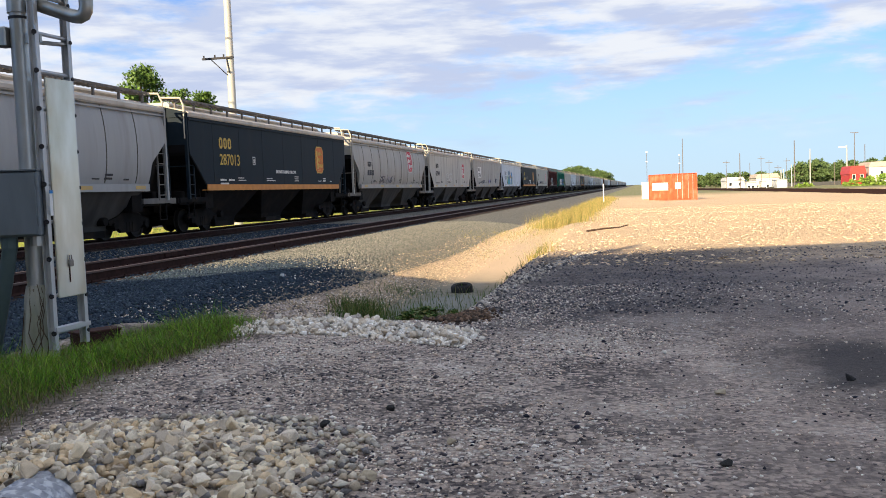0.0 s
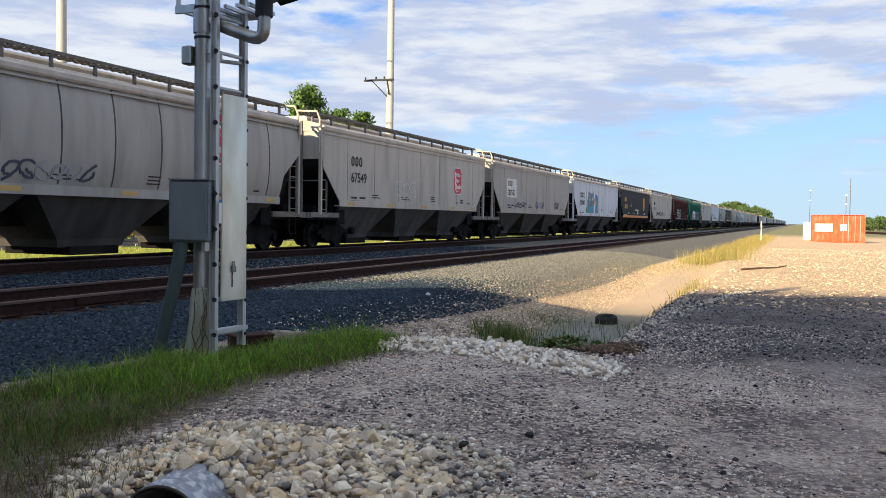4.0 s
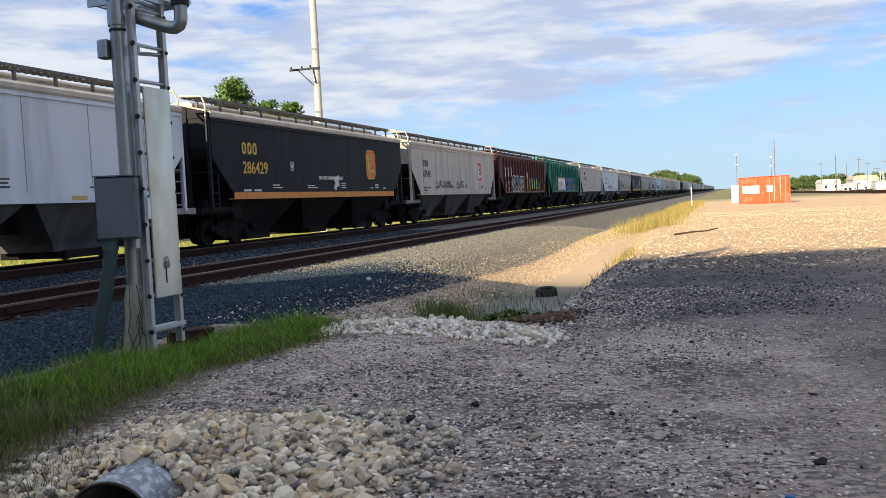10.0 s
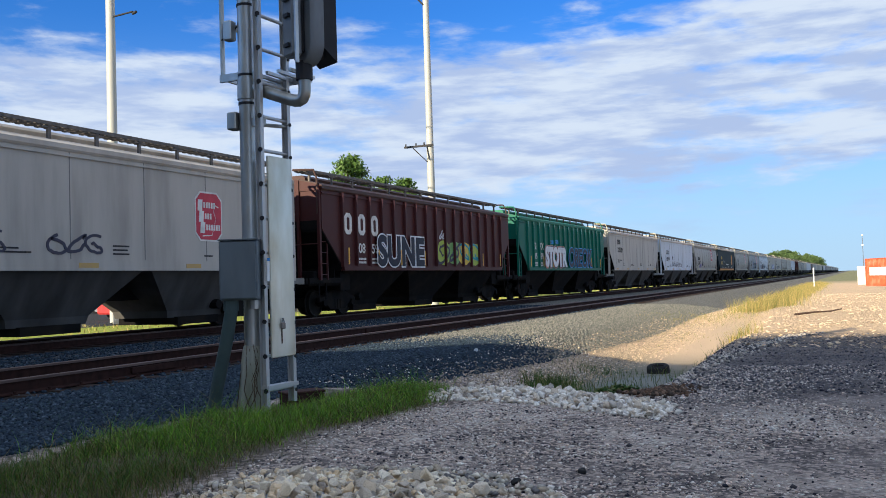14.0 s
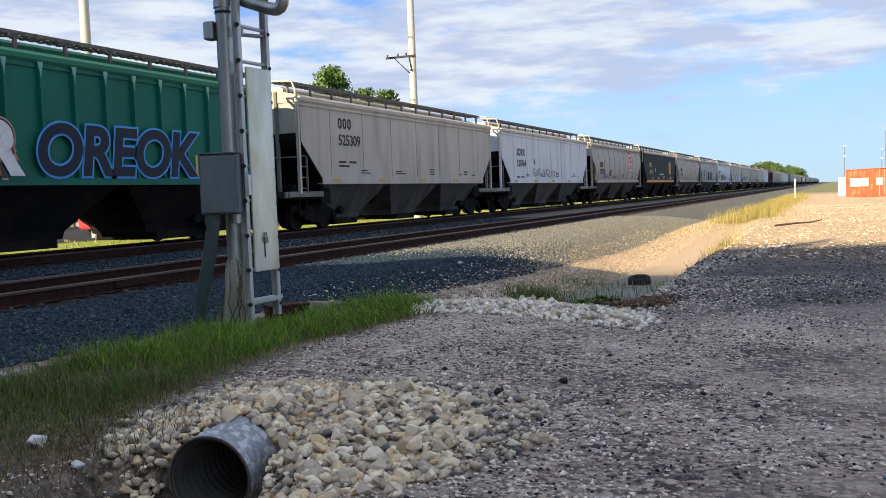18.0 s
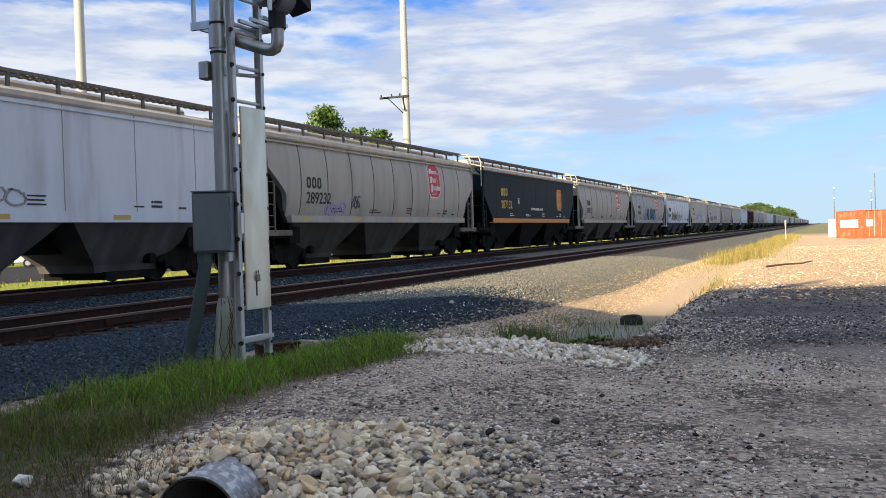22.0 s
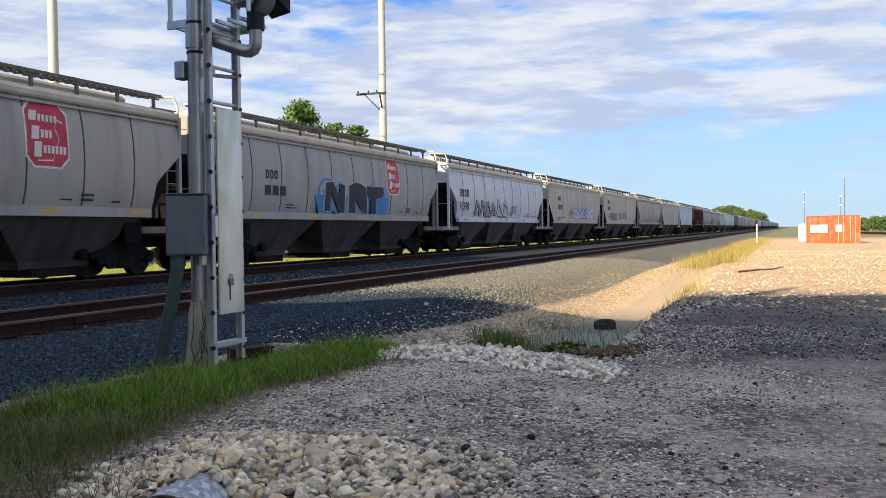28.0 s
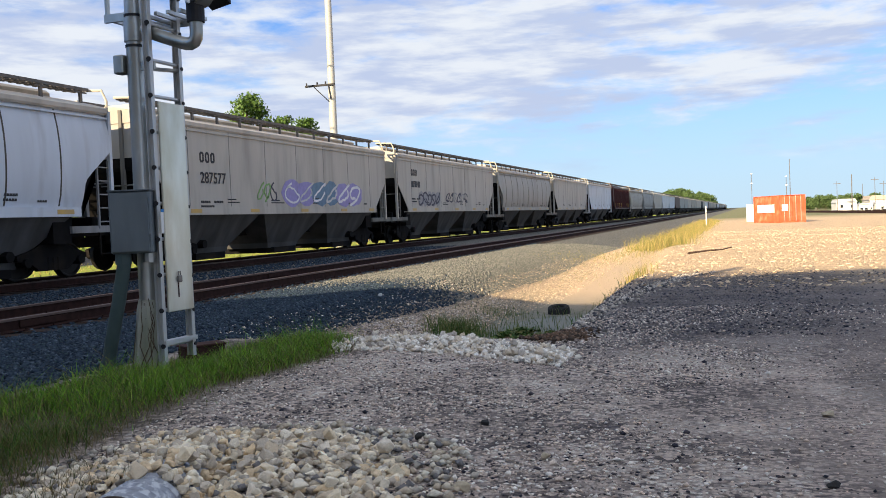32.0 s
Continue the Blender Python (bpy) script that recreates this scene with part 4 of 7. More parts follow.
def build_train():
    templates = {}

    def make(kind, key, label, roof="roof", sill=None, detail=2):
        tag = (kind, key, sill.name if sill else "", detail)
        if tag not in templates:
            templates[tag] = car(kind, key, label, roof, sill, detail)
            return templates[tag]
        c = copy_thing(templates[tag], pose(0, 0, 0))
        return tagged(c, label)

    lb, lw, la = M["letter_black"], M["letter_white"], M["letter_amber"]
    small = [(-4.6, 1.86, .7, .035), (-4.6, 1.95, .5, .035), (-1.9, 1.86, .9, .035), (-1.9, 1.94, .6, .035), (1.2, 1.86, .5, .035), (1.2, 1.95, .45, .035), (1.2, 2.04, .5, .035), (4.9, 1.86, .4, .06), (4.9, 1.97, .4, .06), (4.3, 1.86, .35, .035), (5.9, 1.84, .3, .05)]
    # kind, paint, sill, mark, number, emblem, text colour
    row = {
        -2: ("round", "grey", None, "", "", None), -1: ("round", "grey", None, "", "", None),
        0: ("flat", "navy", "orange", "---", "287013", "logo_orange"),
        1: ("round", "beige", None, "---", "", "logo_red"),
        2: ("flat", "light", None, "---", "67549", "logo_red"),
        3: ("flat", "beige", None, "---", "287532", None),
        4: ("flat", "white", None, "SOXX", "521011", None),
        5: ("flat", "soot", "orange", "---", "286429", "logo_orange"),
        6: ("flat", "light", None, "---", "67542", "logo_red"),
        7: ("ribbed", "brown", None, "---", "08 59", None), 8: ("ribbed", "green", None, "SI RX", "95 499", None),
        9: ("flat", "light", None, "---", "525309", None), 10: ("flat", "white", None, "SOXX", "520764", None),
        11: ("round", "beige", None, "---", "289232", "logo_red"), 12: ("flat", "navy", "orange", "---", "287132", "logo_orange"),
        13: ("round", "beige", None, "---", "288153", "logo_red"), 14: ("round", "grey", None, "---", "", "logo_red"),
        15: ("round", "white", None, "----", "91398", None), 16: ("flat", "light", None, "---", "287577", None),
        17: ("flat", "light", None, "---", "", None), 18: ("round", "beige", None, "", "", None), 19: ("flat", "light", None, "", "", None),
        20: ("flat", "white", None, "", "", None), 21: ("ribbed", "brown", None, "", "", None), 22: ("round", "beige", None, "", "", None), 23: ("round", "grey", None, "", "", None),
    }
    words = {"round": "round-sided", "flat": "flat-sided", "ribbed": "rib-sided"}
    tone = {"grey": "grey", "beige": "weathered beige-grey", "light": "light grey", "white": "pale white", "navy": "dark navy", "soot": "sooty black", "brown": "rust-brown", "green": "bright green"}
    far = ["light", "beige", "white", "light", "grey", "navy", "light", "white", "beige", "brown", "light", "grey"]
    for k in range(-2, 71):
        if k in row:
            kind, key, sill, mark, number, emblem = row[k]
            d = 2
        else:
            kind, key, sill, mark, number, emblem, d = "flat", far[(k * 7) % len(far)], None, "", "", None, 1
            if key == "brown":
                kind = "ribbed"
        roof = {"brown": "dark_roof", "green": "green_roof"}.get(key, "roof")
        label = f"{words[kind]} {tone[key]} covered hopper car rolling on the far track"
        if sill:
            label = f"{words[kind]} {tone[key]} covered hopper car with an orange sill stripe"
        c = make(kind, key, label, roof, M[sill] if sill else None, d)
        CARS[k] = c
    # start, heights and size of the marks
    place = {0: (-6.14, 3.05, 2.45, .58), 2: (-6.34, 2.98, 2.4, .5), 3: (-5.9, 3.0, 2.5, .44), 4: (-6.5, 2.88, 2.32, .52), 5: (-6.6, 2.98, 2.35, .56), 6: (-6.65, 3.0, 2.45, .5),
             7: (-6.75, 2.88, 2.0, .72), 8: (-6.2, 2.48, 2.0, .46), 9: (-6.1, 3.35, 2.8, .5), 10: (-6.1, 2.95, 2.38, .5), 12: (-5.95, 2.88, 2.25, .58), 11: (-6.3, 2.6, 2.12, .52), 13: (-6.3, 2.7, 2.2, .5), 15: (-7.15, 2.72, 2.08, .56),
             16: (-6.05, 3.05, 2.45, .46), 17: (-6.6, 3.25, 2.7, .46)}
    for k, (kind, key, sill, mark, number, emblem) in row.items():
        c = CARS[k]
        col = la if key in ("navy", "soot") else lw if key in ("brown", "green") else lb
        if mark:
            yl, zm, zn, sz = place.get(k, (-5.9, 2.75, 2.25, .4))
            if kind == "ribbed":
                # marks stand in the panels between the ribs
                if mark.startswith("-"):
                    for i in range(3):
                        blocks(c, 1, -7.03 + .9 * i, 2.7, 1.02, lw, kind)
                else:
                    for i, word in enumerate(mark.split()):
                        lettering(c, word, -6.12 + .9 * i, 2.62, .5, lw, kind)
                for i, word in enumerate(number.split()):
                    lettering(c, word, -6.12 + .9 * i - (.08 if len(word) > 2 else 0), 2.1, .46, lw, kind)
                bars(c, [(-6.1, 1.86, .5, .07), (-5.2, 1.86, .5, .07), (-6.1, 1.74, .5, .07), (-5.2, 1.74, .5, .07)], lw, kind)
                continue
            if mark.startswith("-"):
                blocks(c, len(mark.replace(" ", "")), yl, zm, sz, col, kind)
            else:
                lettering(c, mark, yl, zm, sz, col, kind)
            if number:
                lettering(c, number, yl, zn, sz, col, kind)
            else:
                bars(c, [(yl, zn, 1.3, .3)], col, kind)
            zb = zn - .6
            bars(c, [(yl, zb, .5, .07), (yl + .7, zb, .5, .07), (yl, zb - .13, .7, .06)], lw if key in ("navy", "soot", "brown", "green") else lb, kind)
        if key in ("navy", "soot") or k == 10:
            ink = lw if key != "white" else lb
            if key != "white":
                lettering(c, "DO NOT HAMMER ON CAR", -.9, 2.2, .18, ink, kind)
            y, z = -3.2, 2.5
            for nm, box in (("upright", (y, y + .025, z, z + .32)), ("upright", (y + .215, y + .24, z, z + .32)), ("bar", (y + .025, y + .215, z, z + .025)), ("bar", (y + .025, y + .215, z + .295, z + .32))):
                part("stencil_" + nm, Geo().box(1.59, 1.608, *box), ink, c)
            part("stencil_fill", Geo().box(1.59, 1.607, y + .07, y + .17, z + .08, z + .24), ink, c)
        bars(c, small, lw if key in ("navy", "soot", "brown", "green") else lb, kind)
        if emblem:
            shield(c, 3.5 if k == 14 else 3.88 if kind == "round" else 4.9 if k == 12 else 4.5, 3.27 if kind == "round" else 2.9, M[emblem], kind, 1.32 if kind == "round" else 1.15, M["letter_amber"] if key in ("navy", "soot") else None)

    # white placard behind the marks of one car, and the sprayed pictures
    part("placard", Geo().box(1.6, 1.607, -6.1, -4.25, 2.38, 3.42), lw, CARS[3], "white painted placard")
    dark, white, blue, teal, green, lime, purple, tan, yellow = (M["g_" + q] for q in ("dark", "white", "blue", "teal", "green", "lime", "purple", "tan", "yellow"))
    spray(CARS[3], -4.3, 1.8, 1.9, .35, [dark], 2, "flat", 5)
    spray(CARS[3], -.2, 1.8, 1.8, .45, [purple, dark], 3, "flat", 4)
    spray(CARS[3], 4.4, 1.85, 1.0, .5, [dark], 4, "flat", 3)
    slate, pale_g = M["g_slate"], M["g_pale"]
    for k, (outline, m) in enumerate((
            ([(-4.3, 1.75), (-3.5, 1.75), (-3.4, 2.9), (-3.75, 3.0), (-3.9, 2.75), (-4.15, 2.65), (-4.1, 2.3), (-4.35, 2.1)], green),
            ([(-1.3, 1.75), (-.1, 1.75), (-.2, 2.2), (-.05, 2.6), (-.5, 2.9), (-1.9, 2.75)], green),
            ([(-3.85, 1.72), (-1.75, 1.72), (-1.7, 2.3), (-2.1, 2.55), (-2.6, 2.4), (-3.0, 2.6), (-3.5, 2.45), (-3.75, 2.1)], teal),
            ([(-3.75, 2.35), (-2.75, 2.3), (-2.55, 2.9), (-2.6, 3.2), (-3.0, 3.3), (-3.7, 3.35), (-3.65, 2.8)], slate),
            ([(-2.6, 2.35), (-1.95, 2.3), (-1.85, 3.1), (-2.05, 3.4), (-2.2, 3.1), (-2.4, 3.35), (-2.55, 3.0)], slate),
            ([(-1.75, 1.75), (-1.2, 1.75), (-1.15, 2.5), (-1.5, 2.7), (-1.8, 2.4)], white),
            ([(-1.75, 2.5), (-1.0, 2.45), (-.85, 2.75), (-1.15, 2.95), (-1.7, 2.85)], tan),
            ([(-1.2, 2.75), (-.4, 2.55), (-.25, 2.95), (-.6, 3.2), (-1.15, 3.2)], blue),
            ([(-1.25, 1.75), (-.75, 1.75), (-.7, 2.3), (-.85, 2.55), (-1.15, 2.4)], blue))):
        blot(CARS[4], outline, m, dark, .004 + .002 * k)
    for y, z in ((-3.3, 2.75), (-2.3, 2.8)):
        blot(CARS[4], [(y - .14, z), (y - .02, z - .12), (y + .14, z - .05), (y + .14, z + .1), (y, z + .15)], white, dark, .028)
    spray(CARS[5], .5, 1.78, .5, .62, [white, M["g_pale"]], 11, "flat", 4)
    spray(CARS[6], -4.6, 1.8, 3.0, .5, [dark], 12, "flat", 7)
    spray(CARS[6], -.6, 1.8, 1.5, .5, [dark], 13, "flat", 3)
    graffito(CARS[7], "SUNE", -4.95, 1.72, 1.42, ((white, .115), (M["g_night"], .065)), 1.06, 1.02)
    spray(CARS[7], .3, 1.75, 4.2, .95, [dark, teal], 14, "flat", 4, [yellow, lime, green])
    spray(CARS[7], .4, 2.7, .6, .45, [white], 15, "flat", 2)
    graffito(CARS[8], "STOTR", -4.55, 1.78, 1.36, ((M["g_pink"], .17), (dark, .135), (white, .09)), .98, .92)
    spray(CARS[8], -3.3, 2.98, 1.5, .22, [M["g_sky"]], 16, "flat", 5)
    graffito(CARS[8], "OREOK", -.3, 1.74, 1.5, ((M["g_sky"], .095), (M["g_night"], .045)), .97, 1.0, .15)
    spray(CARS[10], -3.4, 1.8, 4.6, .5, [M["g_grey"]], 18, "flat", 9)
    spray(CARS[11], -5.1, 1.75, 1.4, .45, [purple], 19, "round", 4)
    spray(CARS[11], -3.3, 1.95, .6, .5, [dark], 20, "round", 3)
    spray(CARS[14], -2.6, 1.62, 5.4, 1.35, [blue, M["g_sky"]], 21, "round", 5, [blue, teal, M["g_slate"]])
    for k, outline in enumerate((
            [(-2.3, 1.8), (-1.9, 1.8), (-1.75, 2.5), (-1.2, 1.75), (-.8, 1.75), (-.7, 2.75), (-1.1, 2.8), (-1.2, 2.35), (-1.6, 2.85), (-2.1, 2.8)],
            [(-.5, 1.75), (0, 1.75), (.1, 2.3), (.5, 1.9), (1.0, 1.75), (1.05, 2.7), (.6, 2.85), (.1, 2.9), (-.4, 2.75)],
            [(1.3, 1.75), (1.8, 1.75), (1.85, 2.35), (2.5, 2.45), (2.5, 2.8), (1.0, 2.8), (1.0, 2.4), (1.35, 2.3)])):
        blot(CARS[14], outline, M["g_night"], M["g_pale"], .05 + .004 * k)
    chunky(CARS[15], -4.7, 1.78, 4, .86, .82, dark, M["g_grey"], 31)
    chunky(CARS[15], -1.1, 1.76, 2, 1.1, .95, dark, M["g_pale"], 32)
    spray(CARS[15], 1.2, 1.9, 1.3, .6, [M["g_grey"], teal], 22, "round", 3)
    spray(CARS[16], -2.8, 1.85, 1.3, .75, [dark, green], 23, "flat", 3)
    spray(CARS[16], -.9, 1.78, 6.4, .9, [white, M["g_pale"]], 24, "flat", 6, [purple, M["g_slate"], purple])
    spray(CARS[17], -5.6, 1.8, 3.2, .7, [dark], 25, "flat", 5, [M["g_grey"]])
    spray(CARS[17], -1.4, 1.85, 4.0, .7, [M["g_grey"], dark], 26, "flat", 6)
    spray(CARS[1], -3.2, 1.75, 2.6, .5, [dark, M["g_grey"]], 27, "round", 6)
    spray(CARS[2], -2.6, 1.85, 2.2, .8, [M["g_pale"]], 28, "flat", 3)
    # amber strips on the ribbed cars
    for k in (7, 8, 21):
        for y in (-6.95, -4.9, -3.2, -1.2, 4.75, 6.9):
            part("reflector", Geo().box(1.7, 1.712, y, y + .07, 1.7, 2.25), M["amber"], CARS[k], "amber reflector strip")


def graffito(root, text, y, z, size, layers, space=.98, stretch=1.0, shear=.0):
    """Fat sprayed letters: layers of material and swelling, the widest first."""
    for i, (m, grow) in enumerate(layers):
        cu = bpy.data.curves.new("graffito", "FONT")
        cu.body, cu.size, cu.extrude, cu.offset, cu.shear, cu.space_character = text, size, .003, grow, shear, space
        cu.materials.append(m)
        ob = new("spray_paint", cu)
        ob.parent = root
        ob.matrix_basis = pose(1.704 + .008 * i, y, z, 90, 0, 90) @ Matrix.Diagonal((stretch, 1, 1, 1))
        ob["label"] = "spray-painted letters"


def motions():
    for k, c in CARS.items():
        walk(c, [(t, pose(FAR_X, PITCH * k - s + HALF, RAIL_Z)) for t, s in RUN])


build_train()

# ---- signal mast with ladder, cabinet and lamp head ----
def build_mast():
    x, y = -4.89, 6.5
    root = thing("signal_mast", pose(x, y, 0.08), "galvanised railway signal mast with ladder, junction box and lamp head", "signal mast")
    L0, L1 = Vector((-4.715 - x, 6.44 - y, 0)), Vector((-4.69 - x, 6.82 - y, 0))      # ladder stiles
    along = (L1 - L0).normalized()
    out = Vector((along.y, -along.x, 0))                                               # ladder's face, towards the yard
    ang = math.degrees(math.atan2(along.y, along.x))
    part("pole", Geo().tube([(0, 0, -.3), (0, 0, 5.0)], .075, 20), M["galv"], root, smooth=True)
    part("base_sleeve", Geo().tube([(0, 0, -.1), (0, 0, .1), (0, 0, .3), (0, 0, .47), (0, 0, .55)], .155, 8, r2=.082), M["sleeve"], root, "weathered tapering base sleeve", smooth=True)
    rv = random.Random(5)
    for i in range(7):
        a, vine = rv.uniform(3.4, 5.6), []
        for j in range(9):
            q = j / 8
            a += rv.uniform(-.28, .28)
            rad = .158 - .075 * q
            vine.append((rad * math.cos(a), rad * math.sin(a), -.05 + .62 * q * rv.uniform(.9, 1.0)))
        part("dry_vine", Geo().tube(vine, .005, 5, r2=.003), M["bark"], root, "dry brown vine stem")
    for z in (2.72, 2.98, 3.62):
        part("collar", Geo().tube([(0, 0, z), (0, 0, z + .022)], .081, 20), M["black"], root)
    for P in (L0, L1):
        g = Geo()
        m = Matrix.Translation(P) @ Matrix.Rotation(radians(ang), 4, "Z")
        g.prism([(.012, -.034), (.012, .034), (-.03, .034), (-.03, .028), (0, .028), (0, -.028), (-.03, -.028), (-.03, -.034)], "z", .02, 4.95, m)
        part("ladder_stile", g, M["alu"], root, "channel of pale aluminium")
    rung = Geo().tube([L0, L1], .016, 8).mesh("rung")
    rung.materials.append(M["alu"])
    bolt = Geo().tube([(0, 0, 0), out * .012], .017, 8).mesh("bolt")
    bolt.materials.append(M["black"])
    bolt2 = Geo().tube([(0, 0, 0), Vector((.59, -.81, 0)) * .05], .021, 8).mesh("bolt")
    bolt2.materials.append(M["black"])
    for i in range(16):
        z = .155 + i * .305
        part("rung", rung, None, root, at=pose(0, 0, z))
        part("bolt", bolt2, None, root, at=Matrix.Translation(L0 + Vector((0, 0, z))))
        part("bolt", bolt, None, root, at=Matrix.Translation(L1 + out * .03 + Vector((0, 0, z - .03))))
    # climbing guard over the rungs
    mp = Matrix.Translation(L0 + out * .045) @ Matrix.Rotation(radians(ang), 4, "Z")
    guard = part("climbing_guard", Geo().cbox(.03, (L1 - L0).length - .02, -.012, .012, .44, 2.24, .006, mp), M["panel"], root, "pale galvanised guard plate with brown streaks")
    part("padlock", Geo().cbox(.15, .2, -.035, -.012, .69, .75, .006, mp).tube([mp @ Vector((.16, -.022, .75)), mp @ Vector((.165, -.022, .785)), mp @ Vector((.185, -.022, .785)), mp @ Vector((.19, -.022, .75))], .005, 6), M["lock"], guard, "brass padlock")
    part("hasp", Geo().box(.16, .172, -.016, -.01, .56, .7, mp), M["rust"], guard, "rusted hasp stain")
    part("label_plate", Geo().box(-.02, .015, -.016, -.012, 1.12, 1.3, mp), M["white"], guard)
    part("label_stripe", Geo().box(-.02, .015, -.02, -.0165, 1.3, 1.325, mp), M["g_blue"], guard)
    # ladder foot step and stays
    part("foot_step", Geo().box(-.02, (L1 - L0).length + .02, -.05, .03, .165, .2, Matrix.Translation(L0) @ Matrix.Rotation(radians(ang), 4, "Z")), M["alu"], root)
    for z in (2.52, 4.6):
        part("ladder_stay", Geo().box(-.01, .2, -.03, .0, z, z + .07).tube([(0, -.02, z + .03), tuple(L1 + Vector((0, 0, z + .03)))], .02, 6), M["galv"], root)
    # boxes on the pole
    part("small_box", Geo().cbox(-.17, -.07, -.09, .02, 2.5, 2.66, .01), M["galv"], root)
    part("small_box", Geo().cbox(-.19, -.1, -.09, .0, 3.32, 3.5, .01), M["galv"], root)
    face = Matrix.Translation((.03, -.17, .03)) @ Matrix.Rotation(radians(24), 4, "Z")
    jb = part("junction_box", Geo().cbox(-.18, .16, -.1, .1, .93, 1.455, .012, face), M["box_grey"], root, "dark grey steel junction box")
    part("box_door", Geo().cbox(-.165, .145, -.118, -.101, .945, 1.44, .006, face), M["box_grey"], jb)
    for z in (1.02, 1.33):
        part("hinge", Geo().tube([face @ Vector((.155, -.11, z)), face @ Vector((.155, -.11, z + .07))], .012, 8), M["box_grey"], jb)
    part("drip_edge", Geo().box(-.182, .162, -.121, .1, 1.455, 1.465, face), M["box_grey"], jb)
    a, b = face @ Vector((-.1, -.02, .93)), Vector((-.37, -.14, -.15))
    part("conduit", Geo().tube([a, a + Vector((0, 0, -.1)), a.lerp(b, .35) + Vector((.02, 0, 0)), a.lerp(b, .7), b], .058, 12), M["conduit"], root, "dark green conduit", smooth=True)
    part("conduit_nut", Geo().tube([a + Vector((0, 0, -.09)), a], .066, 12), M["conduit"], root)
    part("conduit_nut", Geo().tube([face @ Vector((.1, .05, .85)), face @ Vector((.1, .05, .93))], .06, 12), M["galv"], root)
    # bracket arm with elbow, platform, head
    part("bracket_arm", Geo().tube([(0, 0.02, 2.9), (.25, .02, 2.8), (.45, .02, 2.725), (.5, .02, 2.71), (.545, .02, 2.705), (.58, .02, 2.718), (.6, .02, 2.75), (.605, .02, 2.79), (.605, .02, 2.9)], .055, 16), M["galv"], root, smooth=True)
    part("arm_clamp", Geo().tube([(0, 0, 2.77), (0, 0, 2.95)], .088, 20), M["galv"], root, smooth=True)
    deck = part("platform", Geo().box(-.29, .1, -.02, .01, 2.96, 3.03), M["galv"], root, "grated service platform")
    part("deck_edge", Geo().box(-.29, .42, .4, .43, 2.96, 3.03), M["galv"], deck)
    part("head_socket", Geo().tube([(.605, .02, 2.88), (.605, .02, 3.04)], .075, 16), M["black"], root, "black socket under the lamp head")
    slat = Geo().box(0, .03, .01, .4, 2.98, 3.01).mesh("slat")
    slat.materials.append(M["galv"])
    for i in range(7):
        part("slat", slat, None, deck, at=pose(-.28 + i * .12, 0, 0))
    cage = Geo()
    for q in (0.0, .36):
        cage.tube([(-.265, q, 2.99), (-.27, q, 4.04)], .022, 8)
    for z in (3.5, 4.03):
        cage.tube([(-.27, 0, z), (-.27, .36, z)], .018, 8).tube([(-.27, 0, z), (-.05, 0.03, z - .05)], .018, 8)
    part("handrail", cage, M["galv"], root)
    chain = Geo()
    for z in (3.8, 3.35):
        chain.tube([(-.26, -.02, z + .0), (-.2, -.02, z + .02), (-.12, -.02, z + .07), (-.07, -.02, z + .11)], .008, 5)
    part("chain", chain, M["black"], root)
    # lamp head, seen from behind: housing, oval backboard, hoods
    hm = Matrix.Translation((.645, .04, .04)) @ Matrix.Rotation(radians(64), 4, "Z")
    head = part("signal_head", Geo().cbox(-.21, -.11, -.09, .09, 3.02, 3.76, .02, hm), M["box_pale"], root, "grey cast signal housing")
    # black block stands for the shade in the gap
    part("gasket", Geo().cbox(-.112, -.075, -.075, .075, 3.06, 3.72, .01, hm), M["black"], head, "black block for the shaded gap behind the hood shell")
    n = 28
    oval = []
    for i in range(n):
        q = 2 * math.pi * i / n
        oval.append((.185 * math.cos(q), 3.42 + .27 * (1 if math.sin(q) > 0 else -1) * (abs(math.sin(q)) > .02) + .185 * math.sin(q)))
    part("backboard", Geo().rings([[tuple(hm @ Vector((-.078, p * .9, 3.42 + (z - 3.42) * .97))) for p, z in oval], [tuple(hm @ Vector((-.06, p * .975, 3.42 + (z - 3.42) * .993))) for p, z in oval], [tuple(hm @ Vector((-.035, p, z))) for p, z in oval], [tuple(hm @ Vector((.05, p, z))) for p, z in oval]]), M["box_pale"], head, "rounded grey hood shell", smooth=True)
    hood = Geo()
    for z in (3.14, 3.34, 3.52):
        hood.rings([[tuple(hm @ Vector((d, .1 * math.cos(2 * math.pi * i / 16), z + .1 * math.sin(2 * math.pi * i / 16)))) for i in range(16)] for d in (.09, .15)])
    part("visor", hood, M["black"], head, "black visor hood")
    sides = [[tuple(hm @ Vector((d, q, z))) for q, z in ((-.15, low), (.15, low), (.15, 3.58), (.09, 3.66), (-.09, 3.66), (-.15, 3.58))] for d, low in ((.05, 3.12), (.2, 2.99))]
    part("back_plate", Geo().rings(sides), M["black"], head, "black back plate with a slanted foot")
    for z in (3.1, 3.36, 3.5, 3.72):
        part("latch", Geo().box(-.236, -.209, -.05, .03, z, z + .03, hm), M["black"], head)
    part("head_strap", Geo().box(-.2, -.17, -.125, -.1, 2.95, 3.86, hm), M["galv"], head)
    # cable vault at the foot
    v = thing("cable_box", pose(-4.95, 7.35, 0.0, 0, 0, 55), "low dark brown cable box lying by the mast", "cable box")
    part("box", Geo().cbox(-.2, .2, -.1, .1, -.05, .1, .01), M["rust"], v)
    part("lid", Geo().cbox(-.21, .21, -.11, .11, .1, .125, .006), M["rust"], v)


